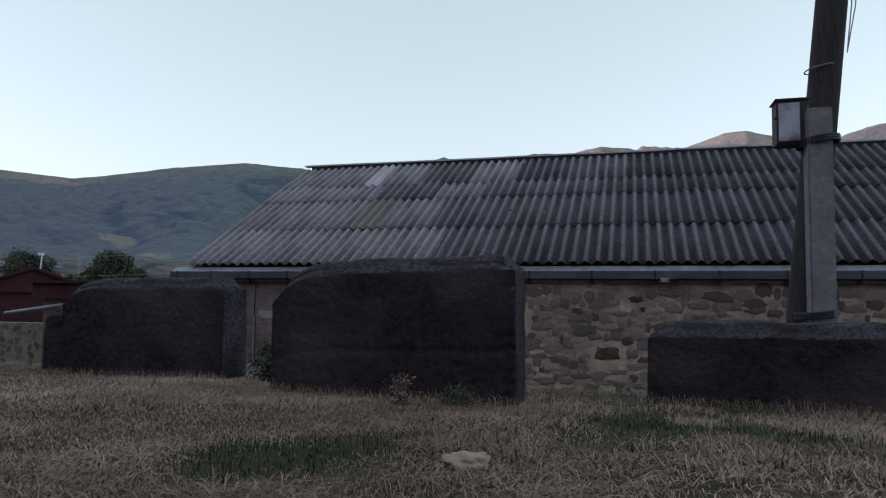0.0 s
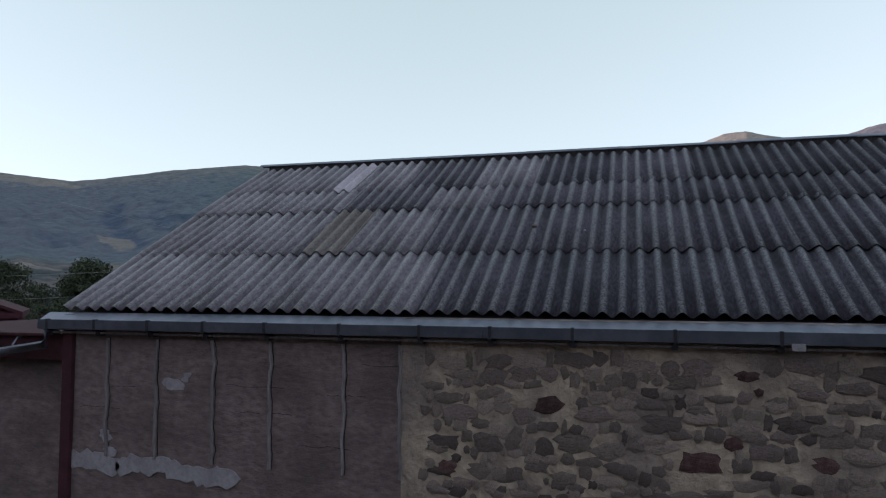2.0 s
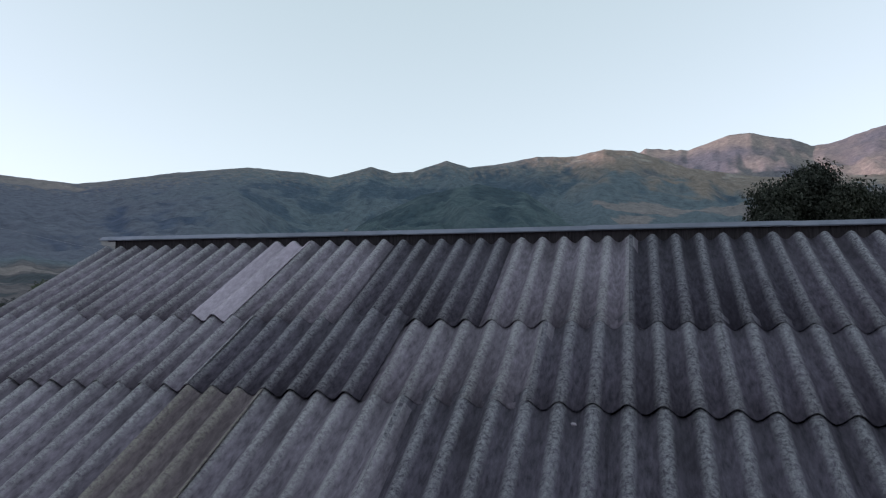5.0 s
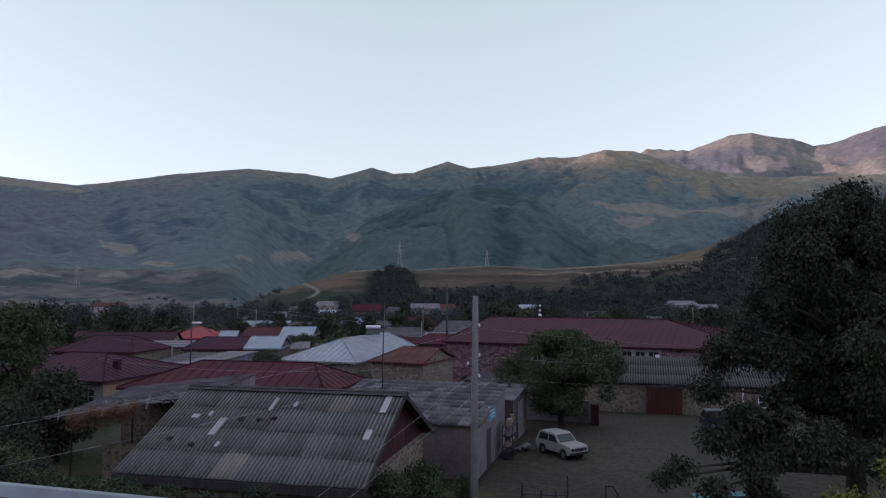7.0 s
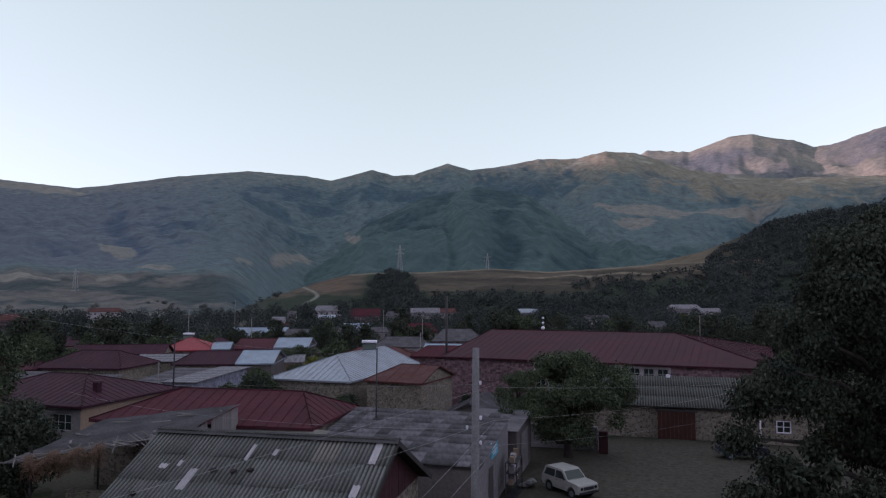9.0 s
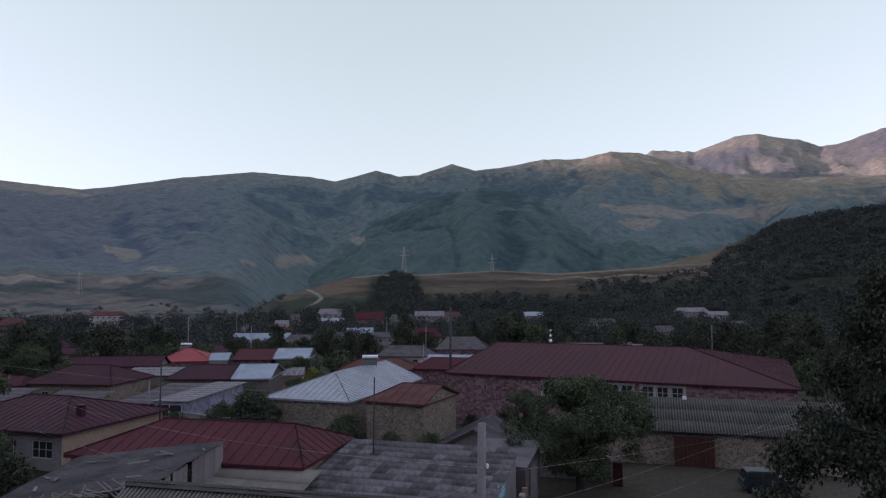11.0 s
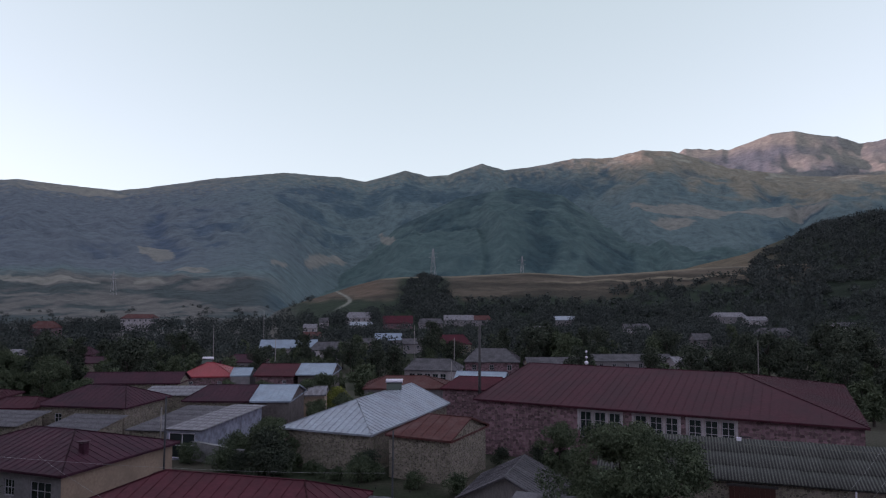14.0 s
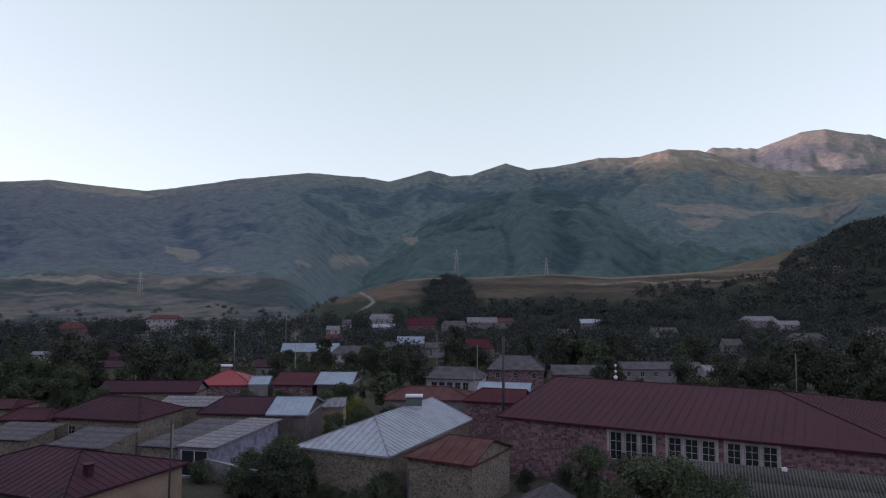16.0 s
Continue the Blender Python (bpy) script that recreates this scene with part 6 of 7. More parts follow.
# ---- trees and shrubs ----
def leaf_cloud(centres, radii, n, size, seed, droop=0.3, material=None, name="crown", shell=0.55):
    """A crown: small pointed leaves spread through many uneven clumps, denser towards their outside."""
    rng = np.random.RandomState(seed)
    c = np.asarray(centres, float)
    r = np.asarray(radii, float)
    w = r**2 / (r**2).sum()
    k = rng.choice(len(c), n, p=w)
    d = rng.normal(size=(n, 3))
    d /= np.linalg.norm(d, axis=1)[:, None]
    rad = (shell + (1 - shell) * rng.rand(n) ** 0.7) * (1 + 0.7 * (rng.rand(n) - 0.5))
    p = c[k] + d * (r[k] * rad)[:, None] * np.array([1, 1, 0.8])
    s = size * rng.uniform(0.6, 1.3, n)
    a = rng.normal(size=(n, 3)) + d * 0.6
    a[:, 2] -= droop * 2
    a /= np.linalg.norm(a, axis=1)[:, None]
    b = np.cross(a, rng.normal(size=(n, 3)))
    b /= np.linalg.norm(b, axis=1)[:, None]
    nrm = np.cross(a, b)
    v = np.stack([p, p + a * (s * 0.5)[:, None] + b * (s * 0.26)[:, None] + nrm * (s * 0.05)[:, None], p + a * s[:, None] - nrm * (s * 0.1)[:, None], p + a * (s * 0.5)[:, None] - b * (s * 0.26)[:, None] + nrm * (s * 0.05)[:, None]], 1).reshape(-1, 3)
    f = np.arange(4 * n).reshape(n, 4)
    return v, f


def clumps(seed, height, spread, base, n, rmin, rmax, lean=(0, 0)):
    """Centres and radii of a crown's clumps, in an egg with an uneven skin."""
    rng = np.random.RandomState(seed)
    cs, rs = [], []
    while len(cs) < n:
        h = rng.rand()
        prof = math.sin(math.pi * (0.12 + 0.83 * h)) ** 0.6 * (0.72 + 0.5 * noise.noise(Vector((h * 3.1, seed * 1.7, len(cs) * 0.35))))
        a = rng.rand() * 2 * math.pi
        q = math.sqrt(rng.rand()) * spread * prof * (0.75 + 0.5 * rng.rand())
        cs.append((math.cos(a) * q + lean[0] * h, math.sin(a) * q + lean[1] * h, base + (height - base) * h))
        rs.append(rng.uniform(rmin, rmax))
    return cs, rs


def tree(name, label, at, height, spread, base, n_clump, leaves, size, seed, material=LEAF, trunk_r=0.16, category="tree", group="village trees", lean=(0, 0), rmin=0.16, rmax=0.3, droop=0.3):
    root = thing(name, label, category, group, at=at)
    cs, rs = clumps(seed, height * 0.93, spread * 0.85, base, n_clump, rmin * spread, rmax * spread, lean)
    bm = bmesh.new()
    rng = random.Random(seed)
    top = height * 0.7
    pts = [(0, 0, -0.5), (rng.uniform(-0.1, 0.1), rng.uniform(-0.1, 0.1), base * 0.6), (lean[0] * 0.4, lean[1] * 0.4, height * 0.45), (lean[0] * 0.8, lean[1] * 0.8, top)]
    add_tube(bm, pts, [trunk_r * 1.25, trunk_r, trunk_r * 0.7, trunk_r * 0.25], 9)
    for i in sorted(range(len(cs)), key=lambda q: -rs[q])[:14]:
        c = Vector(cs[i])
        h0 = max(base * 0.55, min(c.z * 0.6, top * 0.9))
        s = Vector((lean[0] * h0 / height, lean[1] * h0 / height, h0))
        mid = s.lerp(c, 0.55) + Vector((0, 0, -0.06 * height))
        add_tube(bm, [s, mid, c], [trunk_r * 0.42, trunk_r * 0.28, trunk_r * 0.08], 6)
    part("trunk", bm, BARK, root, smooth=True)
    v, f = leaf_cloud(cs, rs, leaves, size, seed, droop)
    from_arrays("crown", v, f, material, parent=root)
    return root


# the tall walnut beyond the barn, whose lower limbs hang over the yard
def walnut():
    root = thing("walnut_tree", "tall dense walnut tree with drooping dark leaves", "tree", at=(8.0, 33.0, -5.2))
    bm = bmesh.new()
    add_tube(bm, [(0, 0, -0.6), (0.1, 0, 2.4), (-0.1, 0.1, 6.0), (0.2, 0, 11.0)], [0.4, 0.34, 0.26, 0.08], 12)
    cs, rs = clumps(91, 12.9, 4.9, 4.4, 120, 0.4, 1.1)
    low, lrs = clumps(92, 5.6, 3.4, 1.8, 26, 0.35, 0.8, (1.5, 0.5))
    cs, rs = cs + [(x + 2.2, y, z) for x, y, z in low], rs + lrs
    # hanging limbs on the yard's side
    extra = [(-5.0, -1.5, 6.4), (-5.4, -1.8, 5.2), (-4.7, -2.0, 7.0), (-4.2, -1.9, 4.2), (-5.2, -2.6, 3.4), (-6.6, -3.6, 2.5), (-4.0, -3.0, 2.6), (-3.0, -2.4, 3.2), (-5.4, -3.4, 1.8), (-1.6, -2.5, 3.4), (-3.0, -1.7, 6.6), (0.5, -2.6, 3.0), (-7.2, -4.0, 2.2)]
    ers = [0.8, 0.75, 0.7, 0.8, 0.75, 0.6, 0.8, 0.9, 0.6, 1.0, 1.0, 1.0, 0.45]
    for c in cs[::3] + extra:
        c = Vector(c)
        s = Vector((0, 0, max(1.9, min(c.z * 0.75, 9.0))))
        add_tube(bm, [s, s.lerp(c, 0.5) + Vector((0, 0, 0.4)), c], [0.13, 0.09, 0.02], 7)
    part("trunk", bm, BARK, root, smooth=True)
    v, f = leaf_cloud(cs, rs, 150000, 0.155, 5, 0.7, shell=0.15)
    from_arrays("crown", v, f, LEAF_DARK, parent=root)
    v, f = leaf_cloud(extra, ers, 22000, 0.15, 6, 0.8, shell=0.2)
    from_arrays("hanging_foliage", v, f, LEAF_DARK, parent=root)


walnut()
tree("mulberry_tree", "wide ragged leafy tree standing at the edge of the yard", (-5.4, 51.5, -5.9), 7.1, 5.8, 1.7, 140, 66000, 0.16, 33, LEAF, 0.26, lean=(0.2, 0), rmin=0.06, rmax=0.16, droop=0.5)
tree("slender_tree", "slim tree with sparse dark foliage", (4.6, 30.5, -4.9), 5.2, 1.7, 0.8, 18, 7000, 0.2, 35, LEAF_DARK, 0.1)
tree("yard_tree", "dark tree at the far side of the yard", (12.5, 47.0, -5.6), 8.0, 4.0, 2.2, 30, 16000, 0.26, 36, LEAF_DARK, 0.24)
PLAN = Matrix.Identity(4)
tree("village_tree", "broad dark tree rising over the roofs", (-46.0, 44.0, gz(-46, 44)), 10.8, 5.4, 1.6, 64, 22000, 0.27, 37, LEAF, 0.25, rmin=0.1, rmax=0.22)
tree("village_tree", "broad leafy tree on the slope", (-57, 45.0, gz(-57, 45)), 10.8, 5.8, 1.6, 64, 22000, 0.27, 38, LEAF, 0.25, rmin=0.1, rmax=0.22)

tree("village_tree", "low dense tree above the weedy slope", (-38.5, 41.0, gz(-38.5, 41)), 6.2, 3.6, 0.8, 40, 12000, 0.26, 39, LEAF_DARK, 0.2)
tree("village_tree", "bushy dark tree above the weedy slope", (-36.5, 34.0, gz(-36.5, 34)), 4.6, 3.2, 0.5, 36, 10000, 0.24, 40, LEAF_DARK, 0.16)

LIBRARY = []
for i, (h, s, m) in enumerate(((7.5, 3.6, LEAF), (9.0, 4.2, LEAF_DARK), (6.0, 3.2, LEAF), (8.0, 3.2, LEAF_DARK), (5.0, 2.7, LEAF), (10.0, 3.6, LEAF_DARK))):
    LIBRARY.append(tree("village_tree", ("leafy green orchard tree between houses", "dark full-crowned tree between houses", "low spreading fruit tree in a garden", "dense dark tree beside the houses", "small bushy tree in a garden", "tall dark tree above the roofs")[i], (-75 - i * 16, 143 + i * 3, gz(-75 - i * 16, 143 + i * 3)), h, s, h * 0.22, 26, 3600, 0.42, 100 + i, m, 0.2))
TAKEN = [(o.location.x, o.location.y) for o in scene.collection.objects if o.parent is None and o.get("category") in ("house", "school", "shed", "shop", "garage")]


def before_house(x, y, reach):
    """True where a tree would hide a house, fitted to the camera's view."""
    r, a = math.hypot(x - EYE[0], y - EYE[1]), math.atan2(EYE[0] - x, y - EYE[1])
    for hx, hy in TAKEN:
        rh = math.hypot(hx - EYE[0], hy - EYE[1])
        if rh > 110 and -reach < r - rh < 7 and abs(a - math.atan2(EYE[0] - hx, hy - EYE[1])) * r < 6:
            return True
    return False


def plant(kinds, n, region, clear, seed, scale=(0.8, 1.15)):
    """Scatter copies over a stretch of the plan, clear of the houses."""
    rng = random.Random(seed)
    made = 0
    for _ in range(n * 6):
        if made >= n:
            break
        x, y = region(rng)
        if any(abs(x - a) < clear and abs(y - b) < clear for a, b in TAKEN) or before_house(x, y, 22) or (-28 < x < 20 and 72 < y < 127) or (-44 < x < -20 and 72 < y < 100) or (-11 < x < 16 and 43 < y < 76) or (-92 < x < -37 and 58 < y < 108):
            continue
        k = rng.uniform(*scale)
        copy_thing(rng.choice(kinds), pose(x, y, gz(x, y) - 0.1, 0, 0, rng.uniform(0, 360)) @ Matrix.Scale(k, 4))
        made += 1


def wedge(r0, r1, a0, a1):
    def pick(rng):
        r, a = math.sqrt(rng.uniform(r0 * r0, r1 * r1)), radians(rng.uniform(a0, a1))
        return EYE[0] - math.sin(a) * r, EYE[1] + math.cos(a) * r
    return pick


plant(LIBRARY, 48, wedge(118, 205, -16, 55), 8.0, 1)
plant(LIBRARY, 26, wedge(200, 290, -18, 56), 8.5, 2, (1.0, 1.4))
plant(LIBRARY[:3] + LIBRARY[4:5], 24, wedge(66, 125, 22, 54), 9.0, 4, (0.6, 0.95))
plant(LIBRARY[1:4], 20, wedge(120, 185, -17, 2), 7.0, 5)


plant(LIBRARY, 32, wedge(125, 215, 24, 57), 7.0, 11, (0.9, 1.4))
plant(LIBRARY[4:5] + LIBRARY[2:3], 35, wedge(95, 200, 14, 57), 6.0, 12, (0.45, 0.8))
plant(LIBRARY[:2] + LIBRARY[3:4], 16, wedge(150, 200, -16, 12), 6.0, 13, (1.2, 1.6))
plant(LIBRARY[4:5] + LIBRARY[2:3] + LIBRARY[:1], 56, wedge(120, 215, -18, 57), 4.5, 15, (0.45, 0.9))
plant(LIBRARY[2:5], 30, wedge(128, 215, 30, 57), 4.5, 16, (0.6, 1.1))


def far_woods():
    """The continuous tree cover beyond the last houses and on the dark hill."""
    rng = np.random.RandomState(9)
    cs, rs = [], []

    def stand(n, r0, r1, a0, a1, lo, hi, lift):
        r = np.sqrt(rng.uniform(r0 * r0, r1 * r1, n))
        a = np.radians(rng.uniform(a0, a1, n))
        x, y = EYE[0] - np.sin(a) * r, EYE[1] + np.cos(a) * r
        z = land(x, y)
        q = rng.uniform(lo, hi, n)
        els = np.degrees(np.arctan2(land(x, y, False, 0.0) - EYE[2], r))
        limit = np.interp(np.degrees(a), [-14, -10, -7.5, -5, -2, 2, 6, 12], [9, 5.2, 3.2, 1.7, 1.0, 0.6, 0.1, -0.2]) + rng.uniform(-0.35, 0.35, n)
        limit = np.where(np.degrees(a) > 18, 9, limit)
        for i in range(n):
            if els[i] > limit[i] or before_house(x[i], y[i], 26):
                continue
            for k in range(3):
                cs.append((x[i] + rng.uniform(-0.6, 0.6) * q[i], y[i] + rng.uniform(-0.6, 0.6) * q[i], z[i] + q[i] * lift * (0.5 + 0.55 * k)))
                rs.append(q[i] * rng.uniform(0.55, 0.9))

    stand(420, 240, 420, -19, 27, 2.4, 4.2, 1.0)
    stand(240, 190, 300, 22, 60, 1.5, 2.9, 1.0)
    stand(460, 280, 450, 23, 60, 2.4, 4.4, 1.0)
    stand(220, 200, 330, -18, 24, 1.4, 2.5, 0.9)
    stand(330, 395, 470, -18, 21, 2.4, 4.2, 0.8)
    stand(60, 560, 700, 29, 58, 1.6, 3.0, 0.4)
    for a0, a1, r0, r1, n in ((18.0, 22.9, 450, 510, 70), (18.4, 22.3, 500, 555, 55), (19.0, 21.8, 550, 600, 40), (19.8, 21.0, 590, 635, 14)):
        stand(n, r0, r1, a0, a1, 2.2, 4.2, 0.45)
    v, f = leaf_cloud(cs, rs, 330000, 0.95, 12, 0.1, shell=0.5)
    cs.clear()
    rs.clear()
    stand(1500, 455, 960, -21, -5.5, 2.6, 5.0, 0.5)
    stand(330, 420, 600, -8, 5, 2.0, 3.6, 0.5)
    stand(200, 400, 500, 4, 21, 2.0, 3.4, 0.5)
    v2, f2 = leaf_cloud(cs, rs, 130000, 1.9, 13, 0.1, shell=0.5)
    ob = from_arrays("far_woods", np.concatenate([v, v2]), np.concatenate([f, f2 + len(v)]), LEAF_HAZED)
    tagged(ob, "dark continuous woods beyond the last houses", "woods", kind="stuff")


far_woods()


def bush(name, label, at, h, spread, leaves, size, seed, material, category="bush", group="shrubs"):
    root = thing(name, label, category, group, at=at)
    cs, rs = clumps(seed, h * 0.85, spread, h * 0.15, 14, 0.25 * spread, 0.45 * spread)
    bm = bmesh.new()
    for i in range(6):
        c = Vector(cs[i])
        add_tube(bm, [(0, 0, -0.2), c * 0.5, c], [0.04, 0.025, 0.008], 5)
    part("stems", bm, BARK, root)
    v, f = leaf_cloud(cs, rs, leaves, size, seed, 0.15)
    from_arrays("foliage", v, f, material, parent=root)
    return root


BUSH_A = bush("bush", "dense green bush on the weedy slope", (-26, 25.5, gz(-26, 25.5)), 2.4, 1.5, 3500, 0.17, 201, LEAF)
BUSH_B = bush("bush", "dark tangled bush on the weedy slope", (-29, 28.5, gz(-29, 28.5)), 3.0, 1.8, 3500, 0.19, 202, LEAF_DARK)
rngb = random.Random(55)
for i in range(150):
    x, y = rngb.uniform(-44, -11), rngb.uniform(14, 34)
    if (x > -25.5 and y > 25.5) or (x > -33 and y > 30):
        continue
    copy_thing(rngb.choice((BUSH_A, BUSH_B)), pose(x, y, gz(x, y) - 0.1, 0, 0, rngb.uniform(0, 360)) @ Matrix.Scale(rngb.uniform(0.3, 0.7), 4))
for x, y, k in ((-9.0, 30.5, 0.85), (-8.3, 28.2, 0.7), (-9.2, 26.5, 0.8), (-7.8, 33.0, 0.5), (-37.5, 60.5, 0.9), (-36.5, 63.5, 1.0), (-25.3, 59.8, 0.9), (-24.6, 61.0, 0.6), (-14.5, 60.2, 0.8), (-12.0, 61.5, 0.9), (-38.5, 62.5, 1.1), (-30, 60.6, 0.5), (-21, 59.8, 0.6), (-17.5, 59.0, 0.7), (-36.6, 58.2, 0.9), (-33.5, 59.4, 0.7), (-41.5, 60.5, 0.8)):
    w = VILLAGE @ Vector((x, y, 0))
    copy_thing(BUSH_A, pose(w.x, w.y, gz(w.x, w.y) - 0.1, 0, 0, x * 37 % 360) @ Matrix.Scale(k * 1.22, 4))
for i in range(130):
    x, y = rngb.uniform(-38, -14), rngb.uniform(17, 31)
    if (x > -25.5 and y > 25.0) or (x > -31 and y > 29):
        continue
    copy_thing(rngb.choice((BUSH_A, BUSH_A, BUSH_B)), pose(x, y, gz(x, y) - 0.1, 0, 0, rngb.uniform(0, 360)) @ Matrix.Scale(rngb.uniform(0.4, 0.75), 4))
GARDEN = tree("garden_tree", "bushy green garden tree beside the stone house", (-41.3, 73.2, gz(-41.3, 73.2)), 5.0, 2.8, 0.5, 44, 14000, 0.2, 61, LEAF, 0.14, rmin=0.12, rmax=0.26)
for x, y, k in ((-43.4, 75.6, 0.85), (-40.2, 76.6, 0.62), (-44.2, 78.5, 0.9), (-56.9, 106.8, 1.25), (-58.8, 117.2, 1.3), (-108.2, 107.9, 1.6), (-112.5, 111.0, 1.5), (-134.6, 121.3, 1.7), (-128.0, 119.0, 1.5), (-42.5, 126.0, 1.0), (-14.4, 83.6, 1.0), (-49.0, 96.5, 0.9), (-46.5, 92.0, 0.8), (-47.5, 101.5, 1.0), (-45.0, 106.0, 1.0), (-63.5, 100.5, 0.8), (-66.0, 110.5, 1.1), (-74.0, 112.0, 1.0), (-90.0, 97.0, 1.1), (-99.0, 98.0, 1.3)):
    copy_thing(GARDEN, pose(x, y, gz(x, y) - 0.1, 0, 0, x * 53 % 360) @ Matrix.Scale(k, 4))
for x, y, k in ((-42.9, 70.9, 0.75), (-46.2, 72.8, 0.5), (-44.9, 71.6, 0.6), (-39.2, 74.2, 0.5), (-37.6, 74.4, 0.38), (-36.0, 74.0, 0.45), (-34.2, 74.3, 0.4), (-32.6, 74.6, 0.6), (-31.4, 75.0, 0.9), (-38.6, 72.4, 0.4), (-35.2, 72.6, 0.42), (-33.4, 72.2, 0.5), (-30.8, 73.0, 0.6), (-48.6, 76.6, 0.5), (-47.0, 79.5, 0.7), (-47.8, 84.0, 0.7), (-46.4, 87.5, 0.8), (-20.6, 84.5, 0.7), (-17.0, 86.0, 0.8), (-18.5, 80.0, 0.6)):
    copy_thing(BUSH_B if k > 0.65 else BUSH_A, pose(x, y, gz(x, y) - 0.1, 0, 0, x * 61 % 360) @ Matrix.Scale(k, 4))
bush("lime_bush", "yellow-green bush between the village houses", (-55.0, 114.0, gz(-55.0, 114.0)), 5.0, 2.2, 3000, 0.28, 211, LEAF_LIME)
bush("lime_bush", "bright yellow-green bush beside the barn", (5.9, 22.2, -2.9), 3.0, 1.4, 3500, 0.13, 210, LEAF_LIME)


for x, y, k in ((-40.2, 71.8, 1.5), (-41.5, 74.0, 1.2), (-39.0, 70.2, 1.0), (-43.0, 71.0, 0.7)):
    copy_thing(BUSH_B, pose(x, y, gz(x, y) - 0.1, 0, 0, x * 53 % 360) @ Matrix.Scale(k, 4))

# ---- grass of the slope ----
def blades(name, n, region, height, width, material, seed, keep=None, label="dry grass", leans=(0.2, 1.6)):
    rng = np.random.RandomState(seed)
    x, y = region(rng, n)
    if keep is not None:
        k = keep(x, y, rng)
        x, y = x[k], y[k]
    n = len(x)
    z = land(x, y)
    h = height * rng.uniform(0.4, 1.3, n)
    a = rng.uniform(0, 2 * math.pi, n)
    lean = rng.uniform(*leans, n) * h
    dx, dy = np.cos(a) * lean, np.sin(a) * lean
    wx, wy = -np.sin(a) * width, np.cos(a) * width
    p0 = np.stack([x - wx, y - wy, z - 0.01], -1)
    p1 = np.stack([x + wx, y + wy, z - 0.01], -1)
    p2 = np.stack([x + dx * 0.4 + wx * 0.7, y + dy * 0.4 + wy * 0.7, z + h * 0.6], -1)
    p3 = np.stack([x + dx * 0.4 - wx * 0.7, y + dy * 0.4 - wy * 0.7, z + h * 0.6], -1)
    p4 = np.stack([x + dx, y + dy, z + h * np.clip(1.15 - lean / h * 0.5, 0.25, 1)], -1)
    v = np.stack([p0, p1, p2, p3, p4], 1).reshape(-1, 3)
    i = np.arange(n) * 5
    f = np.concatenate([np.stack([i, i + 1, i + 2], -1), np.stack([i, i + 2, i + 3], -1), np.stack([i + 3, i + 2, i + 4], -1)])
    ob = from_arrays(name, v, f, material)
    return tagged(ob, label, "grass", kind="stuff")


def tufts(rng, n):
    """Blades in tufts, thick in some places and thin in others."""
    m = n // 14
    near = rng.rand(m) < 0.5
    cx = np.where(near, rng.uniform(0.0, 5.6, m), rng.uniform(-9, 9, m))
    cy = np.where(near, rng.uniform(-11.0, -7.0, m), -0.1 - 11.2 * rng.rand(m) ** 0.75)
    keep = fbm(cx * 2.6, cy * 2.6, 4, 91) > rng.uniform(0.4, 0.62, m)
    cx, cy = cx[keep], cy[keep]
    k = rng.randint(0, len(cx), n)
    return cx[k] + rng.normal(0, 0.035, n), np.minimum(cy[k] + rng.normal(0, 0.035, n), -0.06)


def meadow(rng, n):
    near = rng.rand(n) < 0.6
    return np.where(near, rng.uniform(0.0, 5.6, n), rng.uniform(-9, 9, n)), np.where(near, rng.uniform(-11.0, -7.0, n), -0.1 - 11.2 * rng.rand(n) ** 0.75)


blades("matted_grass", 250000, tufts, 0.036, 0.0021, STRAW, 1, lambda x, y, r: r.rand(len(x)) > 0.85 * greenness(x, y) + 0.75 * step(2.0, 3.4, x), "matted dry straw lying flat on the slope", (1.5, 6.5))
blades("upper_grass", 110000, lambda rng, n: (rng.uniform(-2.5, 7.5, n), -0.1 - 7.0 * rng.rand(n)), 0.04, 0.0018, STRAW, 6, lambda x, y, r: (fbm(x * 1.7, y * 1.7, 3, 97) > r.uniform(0.3, 0.65, len(x))) & (r.rand(len(x)) > 0.75 * step(2.0, 3.4, x)), "dry grass between the blocks and the barn", (0.6, 3.5))
blades("short_straw", 200000, meadow, 0.02, 0.0019, STRAW, 8, lambda x, y, r: r.rand(len(x)) > 0.9 * greenness(x, y) + 0.6 * step(2.0, 3.4, x), "short trodden straw close to the soil", (1.0, 4.0))
blades("tall_dry_grass", 50000, tufts, 0.065, 0.0018, STRAW, 2, lambda x, y, r: (fbm(x * 1.1, y * 1.1, 3, 90) > 0.5), "longer seeding tufts of dry grass", (0.8, 3.0))
blades("green_grass", 90000, meadow, 0.035, 0.0022, GREEN_GRASS, 3, lambda x, y, r: r.rand(len(x)) < greenness(x, y), "patches of short green grass")


def skirts(rng, n):
    k = rng.randint(0, 4, n)
    ends = np.array([(1.0, -7.66, 2.55, -7.62), (-1.9, -6.42, -0.1, -6.46), (3.2, -6.52, 5.3, -6.98), (-0.5, -0.12, 8.5, -0.12)])[k]
    t = rng.rand(n)
    return ends[:, 0] + (ends[:, 2] - ends[:, 0]) * t, ends[:, 1] + (ends[:, 3] - ends[:, 1]) * t - np.abs(rng.normal(0, 0.07, n))


